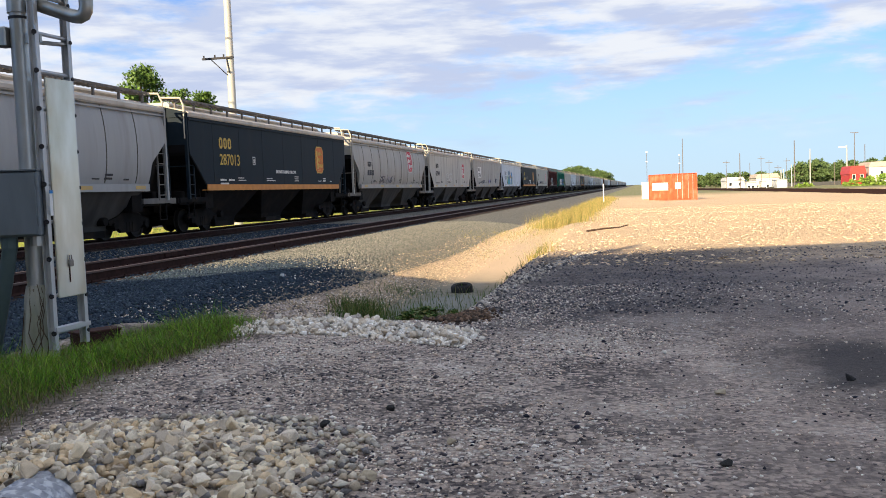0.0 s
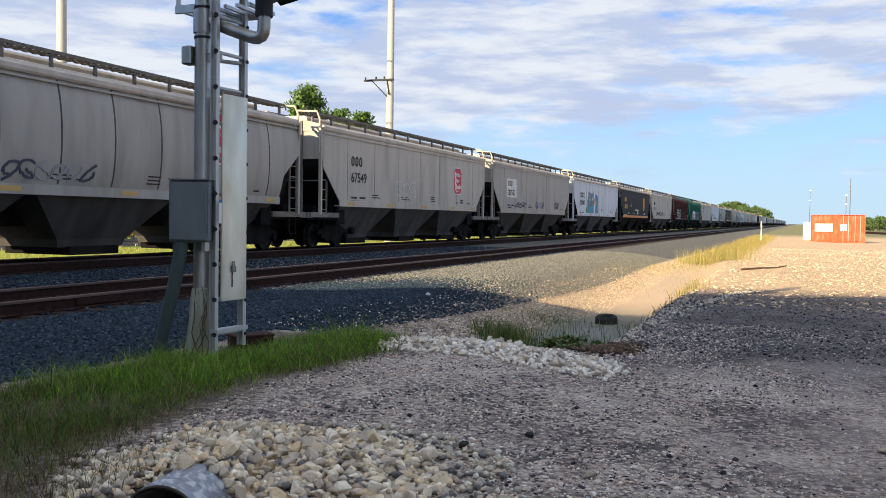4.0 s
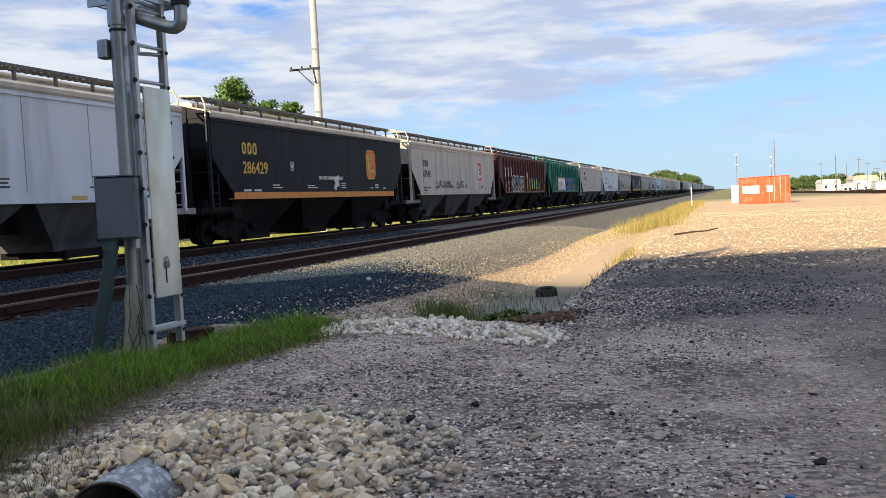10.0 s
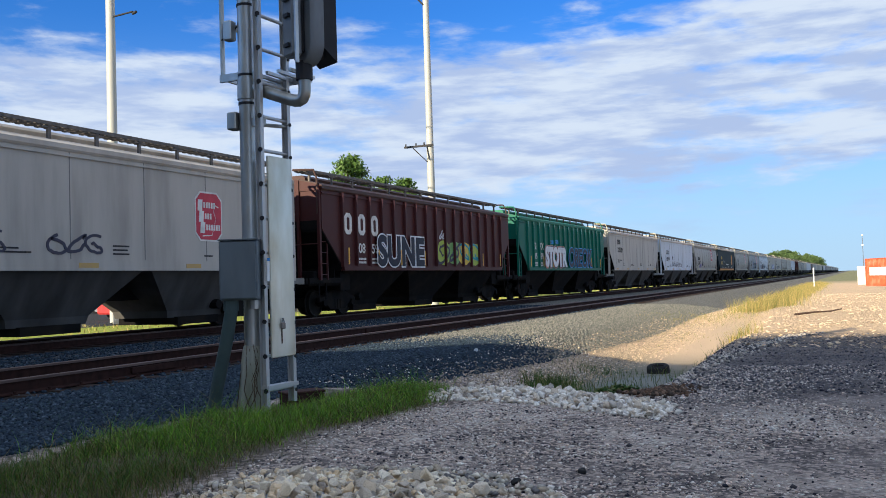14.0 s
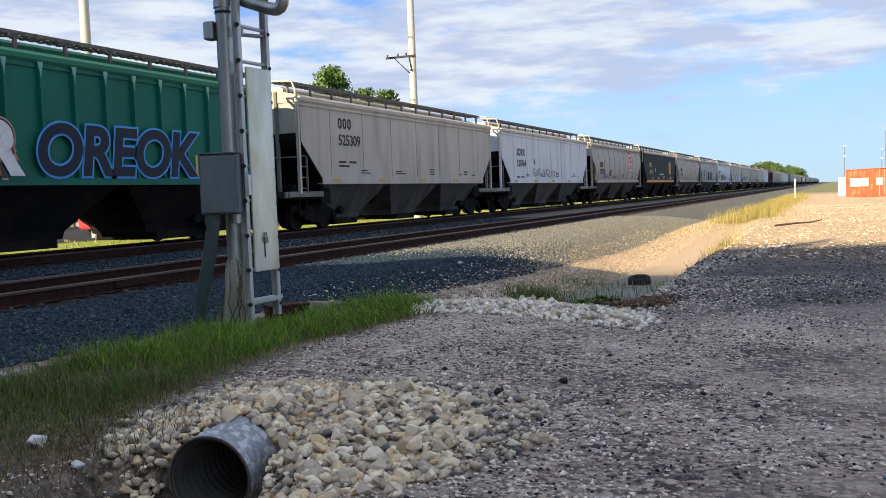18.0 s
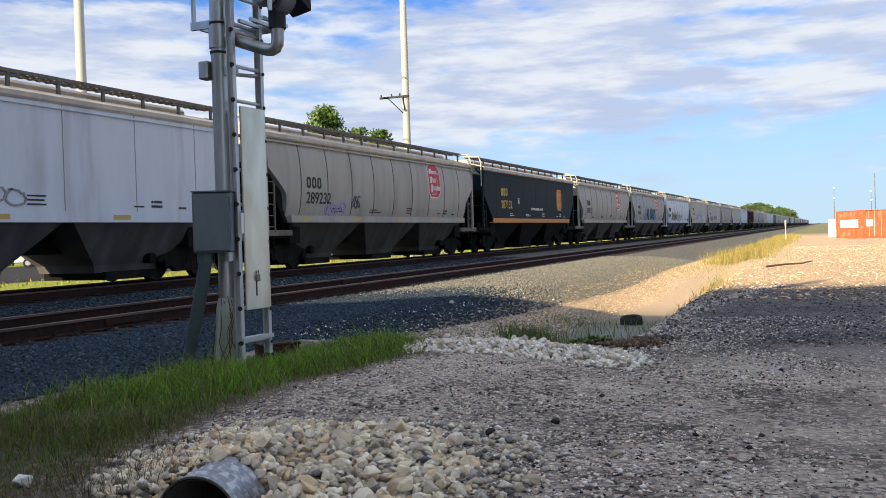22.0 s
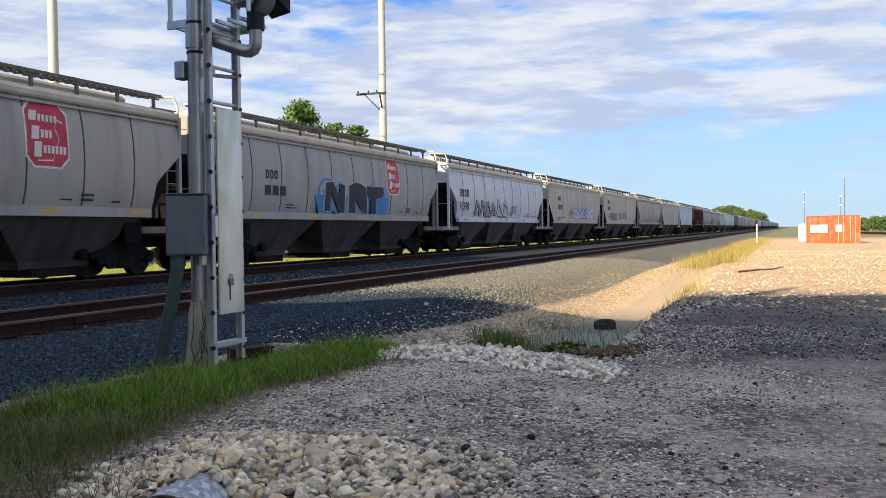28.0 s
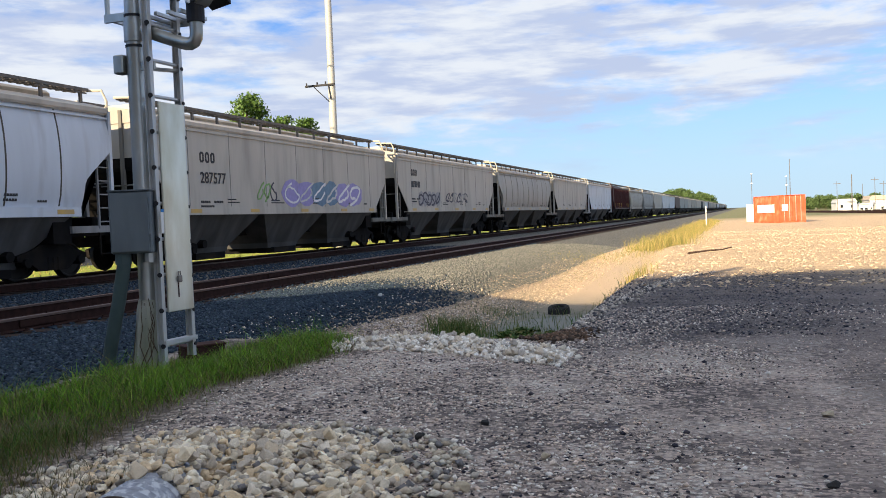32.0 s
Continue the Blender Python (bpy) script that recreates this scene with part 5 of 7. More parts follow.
M["sleeve"] = mat("sleeve", (0.42, 0.41, 0.36), .7, .2, (.3, .31, .24), 6, stain=(.2, .2, .14), sscale=5, stretch=(1, 1, .25), bump=.3)
M["lock"] = mat("lock", (0.26, 0.24, 0.22), .4, .7)
M["rust"] = mat("rust", (0.07, 0.034, 0.028), .85, .1, (.04, .022, .018), 8)
M["box_pale"] = mat("box_pale", (0.2, 0.215, 0.225), .5, .2, (.13, .14, .15), 5, stain=(.09, .09, .09), sscale=4, stretch=(1, 1, .4))
build_mast()


# ---- poles behind the train ----
def build_poles():
    p = thing("utility_pole", pose(-24.76, 52.4, -.3), "tall pale tapered steel utility pole with angled brackets", "utility pole", "poles behind the train")
    part("shaft", Geo().tube([(0, 0, 0), (0, 0, 14), (0, 0, 29)], .27, 16, r2=.17), M["pole"], p, smooth=True)
    arm = part("cross_arm", Geo().box(-1.75, .35, -.33, -.2, 10.4, 10.52), M["bracket"], p, "dark cross arm")
    part("brace", Geo().tube([(-1.15, -.26, 10.4), (-.12, -.26, 9.4)], .035, 6), M["bracket"], arm)
    part("brace", Geo().tube([(-.1, -.3, 10.4), (.05, -.3, 9.5)], .035, 6), M["bracket"], arm)
    for x in (-1.65, -.9, -.3):
        part("insulator", Geo().tube([(x, -.26, 10.5), (x, -.26, 10.68)], .05, 8), M["bracket"], arm)
    for z in (19.8, 22.5, 25.5):
        a = part("stand_off", Geo().tube([(-.1, -.2, z), (-.5, -.25, z + .45), (-1.0, -.3, z + .85)], .06, 8), M["bracket"], p, "raised insulator bracket")
        part("insulator", Geo().tube([(-1.0, -.3, z + .8), (-1.05, -.3, z + 1.15)], .09, 8, r2=.05), M["bracket"], a)
    q = thing("utility_pole", pose(-33.0, 33, -.3), "tall pale tapered steel utility pole with a side bracket", "utility pole", "poles behind the train")
    part("shaft", Geo().tube([(0, 0, 0), (0, 0, 14), (0, 0, 27)], .27, 16, r2=.18), M["pole"], q, smooth=True)
    for z in (15.2, 17.1, 19.2):
        b = part("side_arm", Geo().tube([(.15, 0, z), (1.7, -.25, z - .05)], .045, 8), M["bracket"], q)
        part("insulator", Geo().tube([(1.7, -.25, z - .15), (1.95, -.27, z - .1)], .07, 8), M["bracket"], b)


M["bracket"] = mat("bracket", (0.035, 0.035, 0.04), .7, .2)
build_poles()


# ---- trees ----
def tree_mesh(seed, height, width, clumps=26, leaves=60, leaf=.22, low=.3):
    """Trunk with limbs, and a crown of loose leaf clumps."""
    r = np.random.RandomState(seed)
    g = Geo()
    g.tube([(0, 0, -.3), (.05, 0, height * .3), (.1, .05, height * .62)], height * .028, 8, r2=height * .012)
    vs, k = [], 0
    centres = []
    for i in range(clumps):
        a, q = r.uniform(0, 6.283), r.uniform(0, 1) ** .6
        z = height * (low + (1 - low) * r.uniform(.08, .96))
        prof = math.sin(math.pi * min(1, max(.06, (z / height - low) / (1 - low))) ** .75) * .9 + .12
        centres.append((width / 2 * q * prof * math.cos(a), width / 2 * q * prof * math.sin(a), z))
    for c in centres[::3]:
        g.tube([(.05, 0, height * .3 + .15 * (c[2] - height * .3)), (c[0] * .5, c[1] * .5, height * .25 + c[2] * .6), (c[0], c[1], c[2])], height * .009, 5, r2=height * .003)
    pts = []
    for c in centres:
        rad = width * r.uniform(.1, .2)
        d = r.normal(size=(leaves, 3))
        d /= np.linalg.norm(d, axis=1, keepdims=True)
        pts.append(np.array(c) + d * rad * r.uniform(.35, 1, (leaves, 1)) * [1, 1, .75])
    p = np.concatenate(pts)
    n = len(p)
    u = r.normal(size=(n, 3)); u /= np.linalg.norm(u, axis=1, keepdims=True)
    w = np.cross(u, r.normal(size=(n, 3))); w /= np.linalg.norm(w, axis=1, keepdims=True)
    s = leaf * r.uniform(.6, 1.4, (n, 1))
    v = np.stack([p - u * s, p + w * s * .55, p + u * s, p - w * s * .55], 1).reshape(-1, 3)
    f = np.arange(n * 4).reshape(-1, 4)
    return g.mesh("trunk"), bulk("crown", v, f, M["leaf"])


M["leaf_far"] = mat("leaf_far", (0.1, 0.155, 0.05), .7, 0, (.06, .1, .035), 2, island=.4)


def build_trees():
    def tree(name, meshes, at, label, group):
        o = thing(name, at, label, "tree", group)
        t, c = meshes
        part("trunk", t, M["bark"], o)
        part("crown", c, M["leaf"], o)
        return o
    lit = "green leafy tree standing behind the freight train"
    a, b = tree_mesh(3, 12.1, 4.7, 64, 120, .13, .45), tree_mesh(5, 10.2, 2.7, 34, 110, .12, .5)
    c = tree_mesh(9, 9.7, 3.8, 36, 110, .12, .5)
    tree("tree", a, pose(-36.6, 62, -.3), lit, "trees behind the train")
    tree("tree", b, pose(-33.6, 62.5, -.3), lit, "trees behind the train")
    tree("tree", c, pose(-31.6, 62, -.3), lit, "trees behind the train")
    far = [tree_mesh(20 + i, 10, 11, 44, 46, .5, .12) for i in range(3)]
    fl = "dense green tree on the far edge of the yard"
    r = random.Random(4)
    spots = []
    for i in range(5):
        spots.append((-33 + i * 2.6, 420 + r.uniform(-8, 8), 1.22 - abs(i - 2) * .07))
    for i in range(6):
        spots.append((-46 + i * 4.0, 860 + r.uniform(-20, 20), 1.9 - .16 * abs(i - 2.2)))
    for i in range(4):
        spots.append((17.5 + i * 1.9, 262 + r.uniform(-4, 4), .48))
    for i in range(8):
        spots.append((25 + i * 2.9, 318 + r.uniform(-8, 8), .52 + .08 * r.random()))
    for i in range(7):
        spots.append((41 + i * 2.1, 250 + r.uniform(-5, 5), .58 + .12 * r.random() + (.1 if i in (1, 2) else 0)))
    for i in range(6):
        spots.append((54 + i * 5, 290 + r.uniform(-5, 5), .8 + .12 * r.random()))
    for i in range(9):
        spots.append((-75 - i * 12, 95 + r.uniform(-20, 40), .55 + .2 * r.random()))
    for m in far:
        m[1].materials.clear()
    for k, (x, y, s) in enumerate(spots):
        t, c = far[k % 3]
        s *= .8 if x > 10 else .92
        o = thing("tree", pose(x, y, -.6, 0, 0, r.uniform(0, 360)) @ Matrix.Scale(s, 4), fl, "tree", "trees in the distance")
        part("trunk", t, M["bark"], o)
        part("crown", c, M["leaf_far"], o)


build_trees()


# ---- containers and the yard beyond ----
def build_container(at, material, label, length=6.06):
    root = thing("shipping_container", at, label, "shipping container", "containers in the yard")
    W, H = 2.44, 2.59
    for x in (0, length):
        for y in (0, W):
            sx, sy = (1 if x == 0 else -1), (1 if y == 0 else -1)
            part("corner_post", Geo().box(min(x, x + .14 * sx), max(x, x + .14 * sx), min(y, y + .14 * sy), max(y, y + .14 * sy), 0, H), material, root)
    part("roof", Geo().box(.02, length - .02, .02, W - .02, H - .06, H - .01), material, root)
    part("floor_frame", Geo().box(.02, length - .02, .02, W - .02, .02, .16), material, root)
    for y, s in ((.03, -1), (W - .03, 1)):
        g = Geo()
        prof = []
        n = int(length / .28)
        for i in range(n):
            a = .14 + (length - .28) * i / n
            d = (length - .28) / n
            prof += [(a, 0), (a + d * .25, 0), (a + d * .5, .036), (a + d * .75, .036)]
        prof.append((length - .14, 0))
        out = [(x, y + s * q - s * .036) for x, q in prof]
        back = [(x, yy - s * .012) for x, yy in out]
        g.rings([[(a[0], a[1], .16), (b[0], b[1], .16), (b[0], b[1], H - .06), (a[0], a[1], H - .06)] for a, b in zip(out, back)])
        part("side_wall", g, material, root)
    part("end_wall", Geo().box(.03, .06, .14, W - .14, .16, H - .06), material, root)
    for k in (0, 1):
        y0 = .14 + k * (W / 2 - .14)
        d = part("door", Geo().cbox(length - .07, length - .02, y0 + .01, y0 + W / 2 - .15, .18, H - .1, .01), material, root)
        for q in (.3, .78):
            part("lock_rod", Geo().tube([(length, y0 + q, .15), (length, y0 + q, H - .08)], .03, 8), M["lock_rod"], d, "pale worn lock rod")
    return root


M["lock_rod"] = mat("lock_rod", (.62, .42, .36), .5, .2, (.5, .3, .25), 6)
M["paint_white"] = mat("container_white", (.76, .75, .72), .5, 0, (.66, .65, .62), 2)
def build_yard():
    c = build_container(pose(1.15, 93.64, -.4, 0, 0, -68.3), M["red"], "orange-red corrugated shipping container with blank white panels on rubble", 6.06)
    part("sign_panel", Geo().box(1.0, 4.9, -.03, -.008, .98, 1.75), M["white"], c, "blank white sign panel")
    part("sign_panel", Geo().box(6.05, 6.09, .18, .75, 1.1, 1.72), M["white"], c, "small blank white sign panel")
    build_container(pose(2.1, 101, -.42, 0, 0, 62) @ Matrix.Scale(.74, 4), M["paint_white"], "white corrugated storage container behind the red one", 3.0)
    # marker post
    p = thing("marker_post", pose(-2.97, 82, -.45), "slim white trackside marker post", "marker post")
    part("post", Geo().box(-.035, .035, -.035, .035, 0, 1.6), M["white"], p)
    part("plate", Geo().cbox(-.055, .055, -.055, -.035, 1.35, 1.9, .015), M["white"], p)

    def house(name, x0, x1, y, depth, z0, z1, wall, roof, label, pitch=.25, windows=0):
        h = thing(name, pose((x0 + x1) / 2, y, z0), label, "building", "buildings over the yard")
        w, t = (x1 - x0) / 2, z1 - z0
        part("wall", Geo().box(-w, w, 0, depth, 0, t * (1 - pitch)), wall, h)
        part("roof", Geo().prism([(-w - .15, t * (1 - pitch)), (w + .15, t * (1 - pitch)), (w * .85, t), (-w * .85, t)], "y", -.2, depth + .2), roof, h)
        for i in range(windows):
            a = -w + 2 * w * (i + .5) / windows
            o = part("window", Geo().box(a - .32, a + .32, -.04, .02, t * .25, t * .55), M["white"], h)
            part("pane", Geo().box(a - .26, a + .26, -.05, -.035, t * .28, t * .52), M["glass_dark"], o)
        return h

    house("warehouse_shed", 19.6, 23.6, 210, 12, -.6, 2.1, M["white"], M["roof_pale"], "low white shed with a pale roof", .3, 2)
    house("warehouse_shed", 28.6, 34.0, 230, 14, -.6, 2.7, M["building"], M["roof_tan"], "low cream shed with a tan roof", .3, 3)
    house("site_cabin", 21.8, 24.2, 190, 4, -.75, 1.0, M["white"], M["roof_pale"], "white site cabin among parked equipment", .12, 3)
    house("site_cabin", 24.5, 26.0, 188, 4, -.75, 1.2, M["white"], M["roof_pale"], "white site cabin among parked equipment", .12, 2)
    house("box_trailer", 26.1, 28.0, 180, 6, -.8, 1.25, M["silver"], M["silver"], "silver box trailer parked in the yard", .05)
    house("red_station", 41.3, 44.2, 190, 8, -.3, 3.3, M["red_paint"], M["red_roof"], "bright red small building with a red roof", .45, 2)
    house("tan_shed", 45.3, 50.0, 192, 9, .0, 4.0, M["building"], M["roof_tan"], "tan shed at the edge of the trees", .25, 1)
    w = thing("yard_fence", pose(37.5, 200, -.9), "long dark grey fence along the yard", "fence")
    for i in range(9):
        part("panel", Geo().box(-6.3 + i * 1.4, -4.93 + i * 1.4, 0, .1, 0, 1.27), M["fence"], w)
        part("post", Geo().box(-6.36 + i * 1.4, -6.26 + i * 1.4, -.06, .14, 0, 1.4), M["fence"], w)
    # equipment heap between the cabins
    for i, (x, s) in enumerate(((22.6, .8), (24.0, 1.1), (25.3, .7), (26.4, .9))):
        e = thing("machinery", pose(x, 184, -.78), "dark parked yard machine with pale cab", "machinery", "machines in the yard")
        part("chassis", Geo().cbox(-.6 * s, .6 * s, -.4, .4, .2, .55, .04), M["black"], e)
        part("cab", Geo().cbox(-.1 * s, .5 * s, -.35, .35, .55, 1.3 * s, .06), M["white"], e)
        for q in (-.4, .4):
            part("wheel", Geo().tube([(q * s, -.45, .25), (q * s, .45, .25)], .25, 12), M["black"], e)

    def yard_pole(x, y, z1, r=.09, lamp=0, material=None):
        o = thing("yard_pole", pose(x, y, -.8), "thin weathered pole over the yard" if not lamp else "yard lighting pole with lamp arms", "pole", "poles over the yard")
        part("shaft", Geo().tube([(0, 0, 0), (0, 0, z1 + .8)], r, 8, r2=r * .6), material or M["old_pole"], o)
        if lamp == 1:
            part("lamp_arm", Geo().box(-.8, .8, -.05, .05, z1 + .75, z1 + .87), material or M["old_pole"], o)
        if lamp == 2:
            part("lamp_arm", Geo().cbox(-1.6, 0, -.12, .12, z1 + .25, z1 + .55, .05), M["white"], o)
        if lamp == 3:
            for z in (z1, z1 * .75):
                part("lamp", Geo().cbox(-.22, .22, -.2, .2, z + .7, z + .95, .05), M["white"], o)
        if lamp == 4:
            part("cross_arm", Geo().box(-.7, .7, -.05, .05, z1 + .2, z1 + .3), M["old_pole"], o)

    for x, z, l, r in ((2.2, 8.2, 3, .07), (9.07, 7.26, 3, .08), (9.8, 10.9, 0, .1), (21.6, 7.1, 0, .12), (18.8, 5.8, 4, .07), (25.9, 6.3, 4, .07), (32.6, 9.3, 0, .13), (40.5, 4.4, 0, .09),
                       (44.4, 10.3, 1, .1), (46.4, 7.9, 0, .1), (29.3, 4.3, 4, .07), (31.0, 5.6, 4, .06), (23.6, 5.0, 0, .07), (27.5, 5.4, 4, .06)):
        yard_pole(x, 200, z, r, l)
    for x, z, r in ((35.7, 7.4, .14), (30.4, 3.3, .16), (29.9, 3.2, .16), (32.0, 4.2, .16)):
        yard_pole(x, 200, z, r, 0, M["pole"])
    yard_pole(42.7, 199, 7.8, .16, 2, M["pole"])
    # bushes on the bank
    for x, y, s in ((28.5, 170, 1.2), (29.6, 170, 1.35), (30.6, 171, 1.1), (34.2, 161, 1.2), (35.6, 162, 1.5), (37, 161, 1.7), (38.4, 162, 1.9), (40, 161, 2.1), (42, 162, 2.0), (44, 163, 2.1)):
        o = thing("bush", pose(x, y, -1.1, 0, 0, x * 40) @ Matrix.Scale(s, 4), "bright green bush on the yard bank", "bush", "bushes on the bank")
        part("crown", BUSH, M["grass_leaf"], o)
        part("stem", STEM, M["bark"], o)
    # yard tracks curving away
    for off in (0, 1.5, 4.2, 5.7):
        g = Geo()
        pts = [(22.0 + off * .9, 60), (21.2 + off * .95, 80), (19.6 + off, 115), (16.6 + off * 1.0, 150), (12.6 + off, 190), (5 + off, 260)]
        ys = np.linspace(60, 260, 40)
        cs = np.polyfit([p[1] for p in pts], [p[0] for p in pts], 3)
        ring = []
        for y in ys:
            x = float(np.polyval(cs, y))
            zt = float(height(x, y)) + .2
            ring.append([(x - .05, y, zt - .25), (x + .05, y, zt - .25), (x + .035, y, zt), (x - .035, y, zt)])
        g.rings(ring)
        tagged(part("rail", g, M["rail_rust"]), "rusty brown rail of the curving yard track", "rail", "rails of the yard tracks")


M["glass_dark"] = mat("glass_dark", (.03, .035, .04), .1)
M["roof_pale"] = mat("roof_pale", (.6, .6, .58), .6)
M["roof_tan"] = mat("roof_tan", (.55, .46, .36), .7)
M["silver"] = mat("silver", (.6, .62, .64), .45, .5)
M["red_paint"] = mat("red_paint", (.6, .05, .045), .5)
M["red_roof"] = mat("red_roof", (.55, .06, .05), .5)
M["fence"] = mat("fence", (.07, .075, .08), .7)
M["old_pole"] = mat("old_pole", (.17, .15, .14), .8)
M["grass_leaf"] = mat("grass_leaf", (.2, .3, .05), .6, 0, (.14, .24, .035), 3, island=.4)
STEM, BUSH = tree_mesh(77, 1.2, 1.5, 22, 40, .09, .05)
BUSH.materials.clear(); BUSH.materials.append(M["grass_leaf"])
STEM.materials.append(M["bark"])
build_yard()


# ---- stones ----
def rock_mesh(seed, points=13, squash=.75):
    r = random.Random(seed)
    bm = bmesh.new()
    for i in range(points):
        v = Vector((r.gauss(0, 1), r.gauss(0, 1), r.gauss(0, 1))).normalized() * r.uniform(.8, 1.05)
        bm.verts.new((v.x, v.y * r.uniform(.75, 1), v.z * squash))
    res = bmesh.ops.convex_hull(bm, input=bm.verts)
    junk = [e for e in res["geom_interior"] + res["geom_unused"] if isinstance(e, bmesh.types.BMVert)]
    if junk:
        bmesh.ops.delete(bm, geom=list(set(junk)), context="VERTS")
    bmesh.ops.bevel(bm, geom=bm.edges[:], offset=.05, segments=1, affect="EDGES", profile=.5)
    bmesh.ops.recalc_face_normals(bm, faces=bm.faces)
    bmesh.ops.triangulate(bm, faces=bm.faces)
    me = bpy.data.meshes.new("rock")
    bm.to_mesh(me)
    bm.free()
    return me


def stone_ramp(name, colours, rough=.9):
    """Stone whose colour changes from piece to piece along a ramp."""
    m = mat(name, colours[0], rough, bump=.5, bscale=60)
    nt = m.node_tree
    n, l = nt.nodes, nt.links
    ramp = n.new("ShaderNodeValToRGB")
    ramp.color_ramp.interpolation = "CONSTANT"
    for i, c in enumerate(colours):
        e = ramp.color_ramp.elements[i] if i < 2 else ramp.color_ramp.elements.new(.5)
        e.position, e.color = i / len(colours), (*c, 1)
    l.new(n.new("ShaderNodeNewGeometry").outputs["Random Per Island"], ramp.inputs[0])
    nz = n.new("ShaderNodeTexNoise")
    nz.inputs["Scale"].default_value = 25
    l.new(n.new("ShaderNodeTexCoord").outputs["Object"], nz.inputs["Vector"])
    r = n.new("ShaderNodeMapRange")
    nz.inputs["Detail"].default_value = 5
    r.inputs["From Min"].default_value, r.inputs["From Max"].default_value = .3, .7
    r.inputs["To Min"].default_value, r.inputs["To Max"].default_value = .74, 1.36
    l.new(nz.outputs["Fac"], r.inputs["Value"])
    hs = n.new("ShaderNodeHueSaturation")
    l.new(r.outputs[0], hs.inputs["Value"])
    l.new(ramp.outputs[0], hs.inputs["Color"])
    l.new(hs.outputs[0], n["Principled BSDF"].inputs["Base Color"])
    return m


def scatter(name, xy, size, material, label, category, seed, lift=.25, shapes=6, zfun=None, flat=.7):
    """One mesh of many small angular stones lying on the ground."""
    r = np.random.RandomState(seed)
    base = []
    for i in range(shapes):
        t = np.array([(1, 0, 0), (-1, 0, 0), (0, 1, 0), (0, -1, 0), (0, 0, 1), (0, 0, -1)], float) * r.uniform(.6, 1.15, (6, 1)) + r.uniform(-.25, .25, (6, 3))
        base.append(t)
    base = np.array(base)
    F = np.array([(0, 2, 4), (2, 1, 4), (1, 3, 4), (3, 0, 4), (2, 0, 5), (1, 2, 5), (3, 1, 5), (0, 3, 5)])
    n = len(xy)
    a = r.uniform(0, 6.283, n)
    b = base[r.randint(0, shapes, n)] * size[:, None, None] * np.array([1, 1, flat])
    tilt = r.uniform(-.5, .5, n)
    y2, z2 = b[..., 1] * np.cos(tilt)[:, None] - b[..., 2] * np.sin(tilt)[:, None], b[..., 1] * np.sin(tilt)[:, None] + b[..., 2] * np.cos(tilt)[:, None]
    x3 = b[..., 0] * np.cos(a)[:, None] - y2 * np.sin(a)[:, None]
    y3 = b[..., 0] * np.sin(a)[:, None] + y2 * np.cos(a)[:, None]
    z = (zfun or height)(xy[:, 0], xy[:, 1]) + size * lift
    v = np.stack([x3 + xy[:, :1], y3 + xy[:, 1:], z2 + z[:, None]], -1).reshape(-1, 3)
    f = (F[None] + 6 * np.arange(n)[:, None, None]).reshape(-1, 3)
    return tagged(new(name, bulk(name, v, f, material)), label, category, kind="stuff")


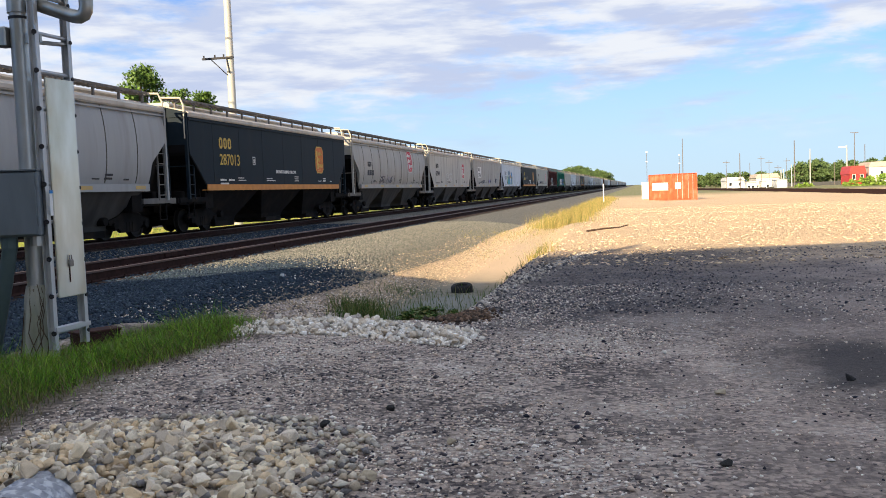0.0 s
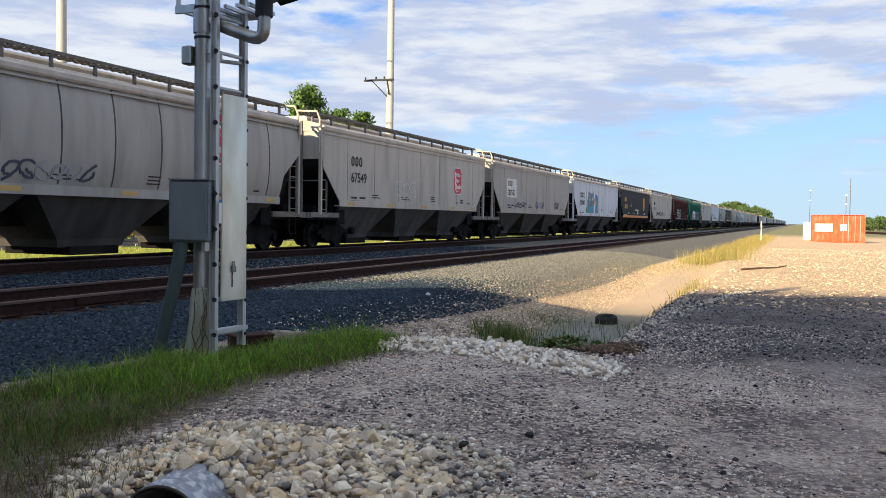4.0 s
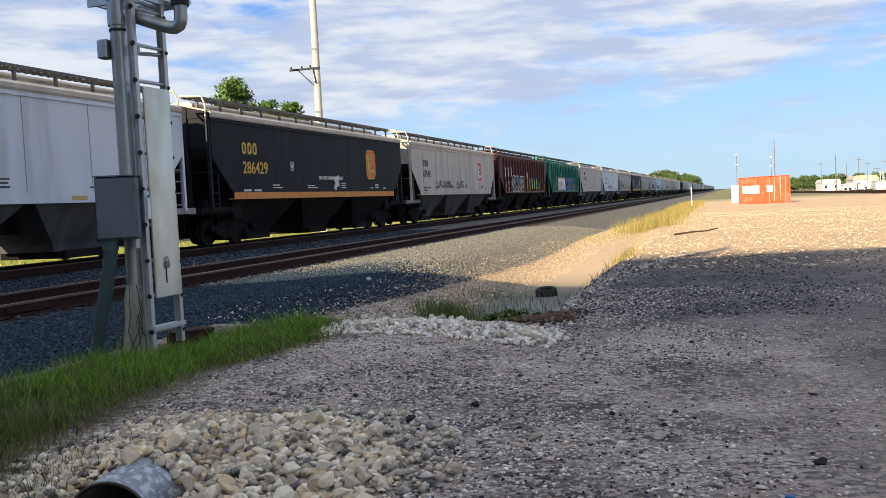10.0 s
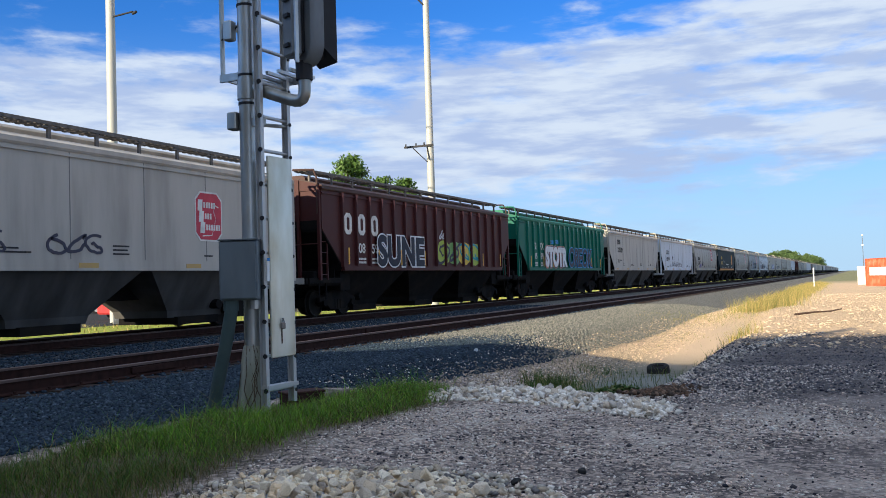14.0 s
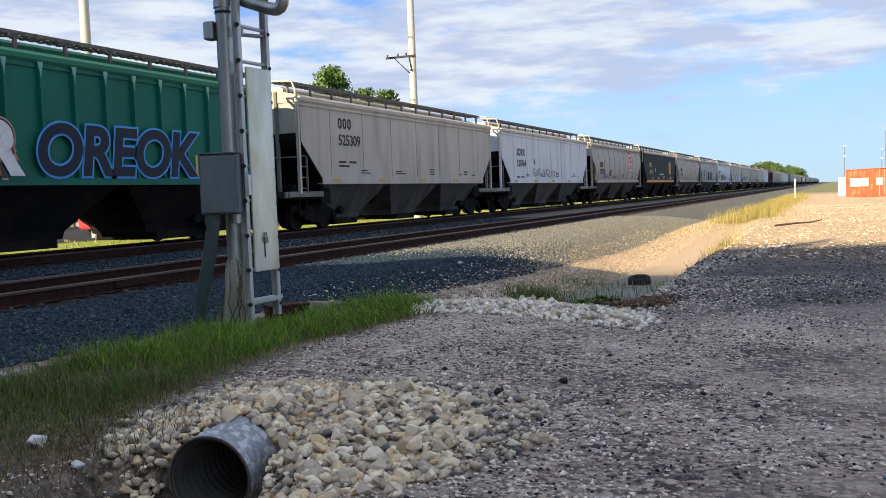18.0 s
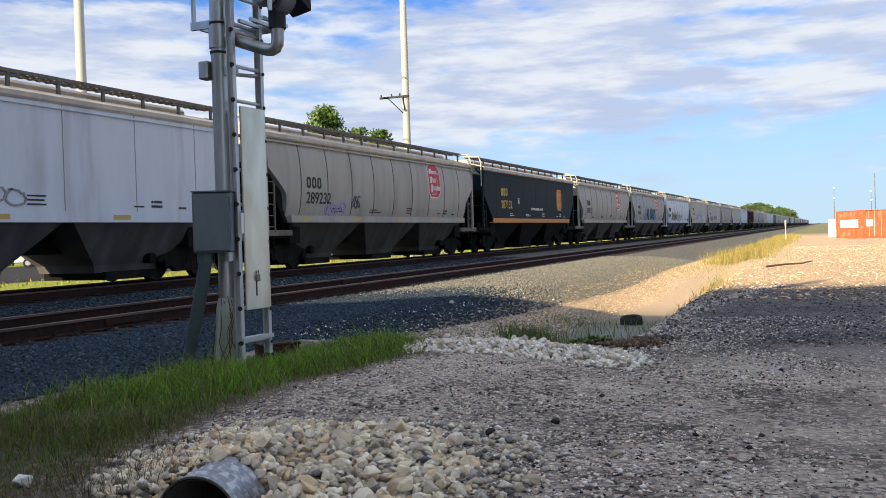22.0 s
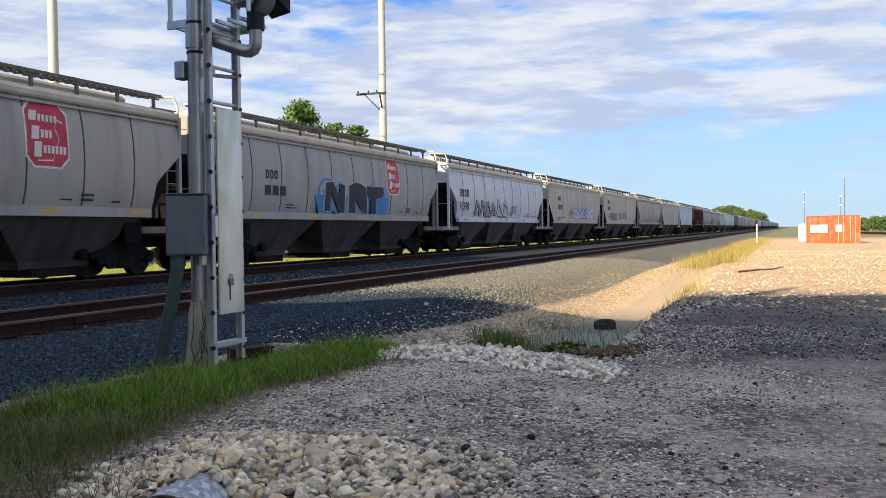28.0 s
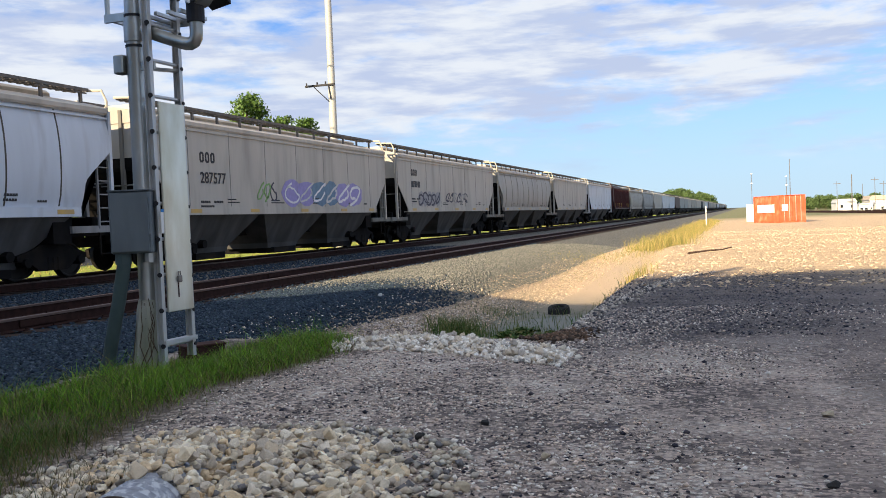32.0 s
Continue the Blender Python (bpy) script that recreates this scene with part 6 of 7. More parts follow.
def build_stones():
    r = np.random.RandomState(11)
    grey = stone_ramp("gravel_mix", [(0.824, 0.656, 0.536), (0.534, 0.422, 0.344), (0.036, 0.036, 0.047), (0.88, 0.73, 0.6), (0.702, 0.556, 0.448), (0.084, 0.075, 0.082), (0.72, 0.57, 0.46), (0.86, 0.78, 0.69), (0.2, 0.16, 0.138), (0.041, 0.041, 0.053), (0.03, 0.03, 0.038), (0.85, 0.69, 0.56), (0.134, 0.111, 0.108), (0.052, 0.052, 0.063)])
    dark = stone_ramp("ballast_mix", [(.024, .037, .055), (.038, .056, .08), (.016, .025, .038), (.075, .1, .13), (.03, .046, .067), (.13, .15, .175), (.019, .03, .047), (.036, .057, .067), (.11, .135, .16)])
    pale = stone_ramp("rubble_mix", [(.7, .53, .34), (.56, .41, .27), (.8, .62, .42), (.46, .34, .23), (.64, .48, .31)])
    # gravel near the camera, thinner on the packed dirt
    n = 150000
    y = 2.2 + 9.5 * r.uniform(0, 1, n) ** 1.5
    x = r.uniform(-5.0, 4.2, n)
    drift = .5 + .5 * np.sin(x * 2.3 + 1.4 * np.sin(y * 1.7)) * np.sin(y * 2.6 + .8 * np.sin(x * 3.1))
    keep = (np.abs(x) < .62 * y + 2.6) & (r.uniform(0, 1, n) < np.where(x > -.2 + .5 * np.sin(y * 1.9), .24, 1) * (.25 + .75 * drift)) & (x > np.interp(y, [2.2, 3.2, 4.1, 5.1, 6, 6.5, 7.6, 8.4, 9], [-3.4, -3.25, -3.45, -3.65, -3.7, -3.55, -3.4, -3.7, -4.6]))
    keep &= (np.hypot((x - 1.55) * 1.5, y - 6.5) > 1.0 + .3 * np.sin(5 * x + 3 * y)) | (r.uniform(0, 1, n) < .2)
    xy = np.stack([x, y], -1)[keep]
    s = .0045 + .0125 * r.uniform(0, 1, len(xy)) ** 2.2 + (r.uniform(0, 1, len(xy)) > .99) * r.uniform(.008, .024, len(xy))
    scatter("gravel", xy, s, grey, "loose grey and brown gravel over packed dirt", "gravel", 1, flat=.5)
    n = 22000
    y = 9 + 11 * r.uniform(0, 1, n) ** 1.2
    x = r.uniform(-6.2, 7, n)
    s = .008 + .018 * r.uniform(0, 1, n) ** 2
    w = np.abs(x - ditch_x(y))
    keep = ~((w < 1.0) & (y > 9.8)) & (r.uniform(0, 1, n) < np.where(x > 1, .35, 1)) & (y < 18.3)
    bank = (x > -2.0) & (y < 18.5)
    dark_bank = stone_ramp("dark_bank_mix", [(.06, .06, .075), (.1, .098, .112), (.035, .036, .046), (.16, .15, .155), (.075, .073, .088), (.34, .3, .27), (.05, .05, .062)])
    scatter("gravel", np.stack([x, y], -1)[keep & ~bank], s[keep & ~bank], grey, "loose grey gravel around the ditch", "gravel", 2)
    scatter("gravel", np.stack([x, y], -1)[keep & bank], s[keep & bank], dark_bank, "dark blue-grey stones on the ditch bank", "gravel", 12)
    # ballast shoulder and the strip between the tracks
    n = 78000
    y = 2.5 + 36 * r.uniform(0, 1, n) ** 1.35
    x = -8.75 + (toe_x(y) + 8.75) * r.uniform(0, 1, n)
    s = r.uniform(.016, .036, n)
    # one stone in shaded and sunlit colours, parted near the shadow's edge
    past_shadow = y + r.normal(0, .8, n) + .6 * np.sin(x * 2) > 17.2
    lit_ballast = stone_ramp("lit_ballast_mix", [(.16, .16, .137), (.195, .192, .165), (.14, .142, .125), (.215, .208, .178), (.11, .112, .102), (.175, .173, .148)])
    scatter("ballast", np.stack([x, y], -1)[~past_shadow], s[~past_shadow], dark, "crushed blue-grey ballast beside the track", "ballast", 3)
    scatter("ballast", np.stack([x, y], -1)[past_shadow], s[past_shadow], lit_ballast, "pale grey ballast further along the track, coloured as sunlit", "ballast", 13)
    n = 16000
    y = 6 + 34 * r.uniform(0, 1, n)
    x = np.where(r.uniform(0, 1, n) < .75, r.uniform(-15.0, -11.1, n), r.uniform(-10.5, -8.7, n))
    scatter("ballast", np.stack([x, y], -1), r.uniform(.025, .045, n), dark, "crushed grey ballast between the tracks", "ballast", 4)
    # pale rubble in the sunlit yard
    n = 16000
    y = 15 + 45 * r.uniform(0, 1, n) ** 1.3
    x = r.uniform(-2.2, 14, n)
    s = .012 + .06 * r.uniform(0, 1, n) ** 3
    scatter("rubble", np.stack([x, y], -1), s, pale, "pale tan broken slabs over the sunlit yard", "rubble", 5, .1, flat=.3)
    n = 5000
    y = 14 + 45 * r.uniform(0, 1, n) ** 1.3
    x = toe_x(y) + .1 + 1.0 * r.uniform(0, 1, n)
    scatter("rubble", np.stack([x, y], -1), .009 + .022 * r.uniform(0, 1, n) ** 3, pale, "pale tan stone below the ballast", "rubble", 6)
    n = 14000
    y = 9.0 + 20 * r.uniform(0, 1, n) ** 1.2
    x = -5.6 + np.where(y > 9.7, 1.35, 2.0) * r.uniform(0, 1, n) ** .9 + r.normal(0, .06, n)
    mixed_stone = stone_ramp("wash_mix", [(.56, .44, .3), (.42, .33, .23), (.64, .51, .35), (.28, .23, .17), (.09, .085, .085), (.5, .39, .27), (.7, .58, .42)])
    scatter("wash_stones", np.stack([x, y], -1), .008 + .024 * r.uniform(0, 1, n) ** 2.8, mixed_stone, "mixed tan and grey stones washed beside the ditch", "stones", 9)
    # skirt of pale grey stones along the gravel bank
    n = 900
    q = r.uniform(0, 1, n)
    y = 9 + 9.5 * q
    x = np.interp(y, [8.8, 10.4, 11.6, 14.3, 17.6, 19], [-1.75, -1.8, -1.75, -1.5, -1.05, -.4]) + r.normal(0, .1, n)
    scatter("bank_stones", np.stack([x, y], -1), r.uniform(.015, .04, n), stone_ramp("bank_mix", [(.4, .35, .29), (.2, .18, .165), (.55, .49, .42), (.09, .09, .1), (.3, .26, .22)]), "pale broken stones along the gravel bank", "stones", 7)


build_stones()


def build_rocks():
    lime = stone_ramp("limestone", [(.86, .72, .51), (.68, .55, .39), (.92, .81, .63), (.8, .61, .38), (.6, .51, .4), (.89, .79, .63), (.93, .87, .76), (.82, .71, .56), (.88, .75, .55)])
    nt = lime.node_tree
    for node in nt.nodes:
        if node.type == "NEW_GEOMETRY":
            geo = node
    info = nt.nodes.new("ShaderNodeObjectInfo")
    ramp = [q for q in nt.nodes if q.type == "VALTORGB"][0]
    nt.links.new(info.outputs["Random"], ramp.inputs[0])
    shapes = [rock_mesh(i, 12 + i % 4, .62 + .05 * (i % 5)) for i in range(12)]
    for me in shapes:
        me.materials.append(lime)
    rnd = random.Random(8)

    def rest(x, y, s):
        """Height on which a rock lies: the ground, or the pipe's back where that is higher."""
        u, v = pipe_frame(x, y)
        z = float(height(x, y))
        if abs(v) < .3 and -.02 < u < .94:
            z = max(z, -.1 + math.sqrt(max(.21 ** 2 - v * v, 0)) if abs(v) < .21 else -.06)
        return z

    def heap(root, count, spot, size):
        put = []
        tries = 0
        while len(put) < count and tries < count * 30:
            tries += 1
            x, y, ok = spot(rnd)
            if not ok:
                continue
            s = size(rnd, x, y)
            under = 0
            if any((x - a) ** 2 + (y - b) ** 2 < (.62 * (s + c)) ** 2 for a, b, c in put):
                if rnd.random() < .72:
                    continue
                under = s * .7
            put.append((x, y, s))
            z = rest(x, y, s) + s * .35 + under
            o = new("rock", shapes[rnd.randrange(12)])
            o.parent = root
            o.matrix_basis = pose(x, y, z, rnd.uniform(-35, 35), rnd.uniform(-35, 35), rnd.uniform(0, 360)) @ Matrix.Diagonal((s, s * rnd.uniform(.7, 1), s, 1))

    def layer(name, count, spot, size, material, label):
        """A joined lower layer of the same rocks."""
        vs, fs, k = [], [], 0
        tri = [(np.array([v.co[:] for v in me.vertices]), np.array([p.vertices[:] for p in me.polygons])) for me in shapes]
        while count:
            x, y, ok = spot(rnd)
            if not ok:
                continue
            count -= 1
            s = size(rnd, x, y)
            v, f = tri[rnd.randrange(12)]
            turn = np.array(Euler((rnd.uniform(-.8, .8), rnd.uniform(-.8, .8), rnd.uniform(0, 6.28))).to_matrix())
            vs.append(v @ turn.T * s + (x, y, rest(x, y, s) + s * .25))
            fs.append(f + k)
            k += len(v)
        tagged(new(name, bulk(name, np.concatenate(vs), np.concatenate(fs), material)), label, "rocks", kind="stuff")

    a = thing("rock_pile", pose(0, 0, 0), "pile of pale limestone rocks heaped around the culvert pipe", "rocks", kind="")

    def around(r):
        q, d = r.uniform(0, 6.283), r.random() ** .6
        x, y = -2.42 + 1.0 * d * math.cos(q), 3.74 + (.9 if math.sin(q) > 0 else 1.05) * d * math.sin(q)
        x -= .32 * (y - 3.6)
        # keep clear of the pipe's mouth and its top
        u, v = pipe_frame(x, y)
        ok = not (abs(v) < .26 and u < .26 and u > -.9) and not (x < -2.75 and y < 3.0) and x > -3.3
        return x, y, ok
    heap(a, 300, around, lambda r, x, y: r.uniform(.03, .058) * (1.1 if math.hypot(x + 2.2, y - 3.6) < .7 else .85))
    # smaller rocks between them
    rr = np.random.RandomState(5)
    q, d = rr.uniform(0, 6.283, 1500), rr.uniform(0, 1, 1500) ** .55
    xy = np.stack([-2.34 + 1.15 * d * np.cos(q), 3.8 + 1.02 * d * np.sin(q)], -1)
    u, v = pipe_frame(xy[:, 0], xy[:, 1])
    xy = xy[~((np.abs(v) < .26) & (u < 1.0) & (u > -.8))]
    fill = stone_ramp("limestone_bits", [(.56, .49, .38), (.4, .36, .3), (.66, .6, .48), (.46, .38, .28), (.16, .15, .145), (.3, .27, .23)])
    scatter("small_rocks", xy, rr.uniform(.018, .04, len(xy)), fill, "small pale limestone pieces between larger rocks", "rocks", 21, .4)
    bits = stone_ramp("limestone_rest", [(.76, .66, .49), (.58, .5, .38), (.84, .75, .59), (.66, .51, .33), (.42, .36, .29), (.8, .72, .58)])
    layer("rocks", 1300, around, lambda r, x, y: r.uniform(.024, .046), bits, "pale limestone rocks filling the pile")
    b = thing("rock_dam", pose(0, 0, 0), "low bank of white broken rock across the ditch head", "rocks")

    def dam(r):
        t = r.random() ** .8
        x = -3.75 + 2.3 * t
        y = float(np.interp(t, (0, .25, .5, .75, 1), (7.95, 8.1, 7.98, 7.65, 7.4))) + r.uniform(-.5, .42) * (1 - .5 * abs(t - .45))
        return x + r.gauss(0, .06), y, True
    chalk = stone_ramp("white_rock", [(.85, .77, .65), (.67, .6, .5), (.9, .84, .74), (.75, .64, .5), (.51, .45, .385), (.88, .81, .7)])
    for node in chalk.node_tree.nodes:
        if node.type == "VALTORGB":
            chalk.node_tree.links.new(chalk.node_tree.nodes.new("ShaderNodeObjectInfo").outputs["Random"], node.inputs[0])
    shapes = [me.copy() for me in shapes]
    for me in shapes:
        me.materials.clear()
        me.materials.append(chalk)
    bits = stone_ramp("white_rest", [(.8, .74, .65), (.6, .55, .48), (.88, .83, .75), (.68, .6, .5)])
    heap(b, 295, dam, lambda r, x, y: r.uniform(.026, .055))
    layer("rocks", 340, dam, lambda r, x, y: r.uniform(.03, .05), bits, "white rock filling the low bank")
    q = rr.uniform(0, 1, 900)
    xy = np.stack([-3.75 + 2.35 * q, np.interp(q, (0, .25, .5, .75, 1), (7.95, 8.1, 7.98, 7.65, 7.4)) + rr.uniform(-.46, .46, 900)], -1)
    scatter("small_rocks", xy, rr.uniform(.016, .036, 900), bits, "small white rock pieces of the bank", "rocks", 22, .4)
    q = rr.normal(0, 1, (700, 2))
    scatter("soil", np.array([-1.8, 8.9]) + q * (.16, .22), rr.uniform(.015, .045, 700), stone_ramp("soil_mix", [(.14, .085, .055), (.09, .06, .042), (.2, .13, .09), (.06, .045, .035)]), "clods of dark brown soil on the ditch bank", "soil", 23, .3)
    # single stones that stand out
    for x, y, s, col, lab in ((-3.56, 3.09, .07, M["white"], "pale stone lying in the verge grass"), (-3.15, 2.93, .05, M["white"], "pale stone at the edge of the grass"),
                              (-2.98, 2.92, .05, M["tan_stone"], "pale stone at the edge of the grass"), (-2.85, 2.83, .04, M["tan_stone"], "tan stone at the edge of the grass"), (-2.5, 2.34, .11, M["tyre_rubber"], "dark flat slab of rock by the pipe"),
                              (-6.05, 14.45, .07, M["white"], "bright white stone on the ballast"), (-1.69, 4.55, .045, M["tyre_rubber"], "dark stone lying on the gravel"),
                              (1.28, 6.05, .05, M["tyre_rubber"], "dark stone lying on packed dirt"), (-.95, 4.35, .04, M["tan_stone"], "pale flat stone on the gravel"), (.45, 5.6, .045, M["tan_stone"], "pale flat stone on the gravel"),
                              (-1.2, 3.75, .05, M["tan_stone"], "tan stone lying on the gravel"), (-1.45, 5.0, .04, M["tyre_rubber"], "dark stone lying on the gravel"), (.35, 4.1, .035, M["tyre_rubber"], "dark stone lying on packed dirt")):
        me = rock_mesh(int(abs(x) * 100), 12, .6)
        me.materials.append(col)
        o = new("stone", me)
        o.matrix_basis = pose(x, y, float(height(x, y)) + s * .4) @ Matrix.Scale(s, 4)
        tagged(o, lab, "stone")


def build_behind():
    """Parked vehicles and shrubs past the far track, glimpsed under the train."""
    def vehicle(name, at, material, label, long, tall, nose):
        o = thing(name, at, label, name.replace("_", " "), "")
        part("body", Geo().cbox(-long / 2, long / 2, -.85, .85, .3, .85, .08), material, o)
        cab = part("cabin", Geo().prism([(-long / 2 + .1, .84), (long / 2 - nose, .84), (long / 2 - nose - .45, tall), (-long / 2 + .3, tall)], "y", -.78, .78), material, o)
        for s in (-1, 1):
            part("window", Geo().prism([(-long / 2 + .45, .92), (long / 2 - nose - .2, .92), (long / 2 - nose - .52, tall - .12), (-long / 2 + .5, tall - .12)], "y", s * .782 - .006, s * .782 + .006), M["glass_dark"], cab)
            for x in (-long * .3, long * .3):
                w = part("wheel", Geo().tube([(x, s * .62, .32), (x, s * .86, .32)], .32, 16), M["tyre_rubber"], o)
                part("rim", Geo().tube([(x, s * .855, .32), (x, s * .875, .32)], .18, 12), M["silver"], w)
            part("lamp", Geo().cbox(long / 2 - .03, long / 2 + .02, s * .6 - .15, s * .6 + .15, .55, .7, .01), M["white"], o)
    vehicle("car", pose(-36.3, 38.2, -.3, 0, 0, 70), M["red_paint"], "parked red car past the far track", 4.3, 1.45, 1.1)
    vehicle("car", pose(-51, 47.4, -.3, 0, 0, 42), M["white"], "parked white estate car on the service road", 4.5, 1.6, 1.0)
    k = thing("relay_cabinet", pose(-30.6, 31.2, -.3, 0, 0, 45), "pale grey trackside relay cabinet past the far track", "cabinet")
    part("cabinet_body", Geo().cbox(-.55, .55, -.35, .35, 0, 1.25, .04), M["box_pale"], k)
    part("cabinet_lid", Geo().cbox(-.6, .6, -.4, .4, 1.25, 1.33, .03), M["galv"], k)
    part("cabinet_door", Geo().cbox(-.45, .45, -.37, -.35, .12, 1.15, .008), M["box_pale"], k)
    r = random.Random(12)
    for x, y, s in ((-37.5, 42, .9), (-39, 45, 1.0), (-44, 58, 1.4), (-45.5, 61, 1.3), (-42, 64, 1.2), (-57, 44, 1.4), (-58, 50, 1.6), (-47, 74, 1.6)):
        o = thing("bush", pose(x, y, -.35, 0, 0, r.uniform(0, 360)) @ Matrix.Scale(s, 4), "bright green leafy bush past the far track", "bush", "bushes past the track")
        part("crown", BUSH, M["grass_leaf"], o)
        part("stem", STEM, M["bark"], o)
    m = Geo().prism([(-.018, 0), (.02, -.004), (.024, .008), (-.012, .012)], "z", .004, .012).mesh("plastic_scrap")
    m.materials.append(M["g_blue"])
    tagged(new("plastic_scrap", m), "small scrap of bright blue plastic on the gravel", "litter").matrix_basis = pose(.19, 3.6, float(height(.19, 3.6)), 8, 5, 20)


build_behind()
M["tan_stone"] = mat("tan_stone", (.5, .42, .3), .9)
build_rocks()


# ---- culvert pipe ----
def build_pipe():
    root = thing("culvert_pipe", pose(-2.56, 3.14, -.1, 0, 0, 10), "corrugated galvanised culvert pipe poking out of the rocks", "pipe")
    g, n = Geo(), 36
    rings = []
    steps = 170
    for i in range(steps + 1):
        y = -.02 + .95 * i / steps
        r = .199 + .005 * math.sin(y / .0255 * math.pi)
        rings.append([(r * math.cos(2 * math.pi * j / n), y, r * math.sin(2 * math.pi * j / n)) for j in range(n)])
    shell = part("pipe_wall", g.rings(rings, caps=False), M["culvert"], root, "mottled galvanised outside", smooth=True)
    inner = []
    for i in range(steps + 1):
        y = -.022 + .95 * i / steps
        r = .188 + (.008 - .024 * abs(math.sin(y / .051 * math.pi - math.pi / 4)) ** 3) * min(1, i / 4)
        inner.append([(min(r, .199) * math.cos(2 * math.pi * j / n), y, min(r, .199) * math.sin(2 * math.pi * j / n)) for j in range(n)])
    part("lining", Geo().rings(inner, caps=False), M["culvert_shade"], shell, "ribbed inside, dirty and darkened for lack of light", smooth=True)
    lip = Geo()
    lip.rings([[(q * math.cos(2 * math.pi * j / n), y, q * math.sin(2 * math.pi * j / n)) for j in range(n)] for q, y in ((.193, -.018), (.193, -.025), (.2015, -.025), (.2015, -.018))], caps=False)
    part("cut_edge", lip, M["mud"], shell)
    # added cap keeps light out of the short pipe
    part("plug", Geo().tube([(0, .88, 0), (0, .91, 0)], .17, 24), M["mud"], root, "dark cap added to close the pipe's hidden end")


M["culvert"] = mat("culvert", (.34, .36, .4), .5, .35, (.2, .21, .24), 20, stain=(.52, .54, .57), sscale=26, slo=.5, shi=.6, bump=.2)
# inside tone holds the dimness of the pipe along with its dirt
M["culvert_shade"] = mat("culvert_shade", (.1, .095, .085), .5, .25, (.06, .056, .05), 9, stain=(.045, .04, .03), sscale=3)
M["mud"] = mat("mud", (.12, .1, .085), .95, bump=.5)
build_pipe()


# ---- ditch: shallow water, tyre, weeds; stick ----
def build_ditch():
    g = Geo()
    n = 40
    ring = []
    for i in range(n):
        q = 2 * math.pi * i / n
        ring.append((-3.25 + .78 * math.cos(q), 13.2 + 3.1 * math.sin(q)))
    g.add([(x, y, -.66) for x, y in ring], [tuple(range(n))])
    w = part("water", g, M["water"])
    tagged(w, "shallow silty water standing in the ditch", "water", kind="structure")
    t = thing("tyre", pose(-3.38, 16.95, -.8, 6, -4, 20), "discarded black rubber tyre lying in the ditch", "tyre")
    rings = []
    for i in range(28):
        q = 2 * math.pi * i / 28
        prof = [(.12, .02), (.17, .0), (.2, .02), (.212, .05), (.212, .22), (.2, .25), (.17, .27), (.12, .25)]
        rings.append([(r * math.cos(q), r * math.sin(q), z) for r, z in prof])
    tg = Geo().rings(rings, caps=False)
    for j in range(8):
        tg.f.append((27 * 8 + j, 27 * 8 + (j + 1) % 8, (j + 1) % 8, j))
    part("tread", tg, M["tyre_rubber"], t, smooth=True)
    rust = mat("stick", (.12, .075, .05), .9)
    s = Geo().tube([(-1.5, 26.9, float(height(-1.5, 26.9)) + .04), (-1.0, 27.6, float(height(-1, 27.6)) + .07), (-.6, 28.2, float(height(-.6, 28.2)) + .06), (-.3, 28.7, float(height(-.3, 28.7)) + .1)], .032, 7, r2=.018)
    tagged(part("stick", s, rust), "bent brown stick lying on the rubble", "stick")
    d = Geo()
    for a, b in (((-1.75, 9.9), (-1.35, 9.2)), ((-2.0, 9.6), (-1.5, 9.35))):
        d.tube([(a[0], a[1], -.2), ((a[0] + b[0]) / 2, (a[1] + b[1]) / 2, -.05), (b[0], b[1], .0)], .03, 6, r2=.02)
    tagged(part("driftwood", d, M["old_pole"]), "weathered grey driftwood on the ditch bank", "wood")


M["water"] = mat("water", (.19, .185, .14), .55, 0, (.14, .14, .105), 2, stain=(.09, .11, .05), sscale=1.8, slo=.52, shi=.7, bump=.04, bscale=6, spec=.12)
build_ditch()


# ---- grass ----
def blades(name, xy, hgt, width, material, label, category, seed, lean=.35):
    r = np.random.RandomState(seed)
    n = len(xy)
    a, b = r.uniform(0, 6.283, n), r.uniform(0, 6.283, n)
    z = height(xy[:, 0], xy[:, 1])
    base = np.stack([xy[:, 0], xy[:, 1], z - .01], -1)
    side = np.stack([np.cos(a), np.sin(a), 0 * a], -1) * (width / 2)[:, None]
    bend = np.stack([np.cos(b), np.sin(b), 0 * b], -1) * (hgt * lean * r.uniform(.2, 1.2, n))[:, None]
    up = np.stack([0 * a, 0 * a, hgt], -1)
    v = np.stack([base - side, base + side, base + side * .7 + bend * .3 + up * .55, base - side * .7 + bend * .3 + up * .55, base + bend + up, base + bend + up + side * .1], 1).reshape(-1, 3)
    k = 6 * np.arange(n)[:, None, None]
    f = (np.array([(0, 1, 2, 3), (3, 2, 5, 4)])[None] + k).reshape(-1, 4)
    return tagged(new(name, bulk(name, v, f, material)), label, category, kind="stuff")


def inside(poly, x, y):
    ok = np.zeros(len(x), bool)
    for (x0, y0), (x1, y1) in zip(poly, poly[1:] + poly[:1]):
        ok ^= ((y0 > y) != (y1 > y)) & (x < (x1 - x0) * (y - y0) / (y1 - y0 + 1e-12) + x0)
    return ok


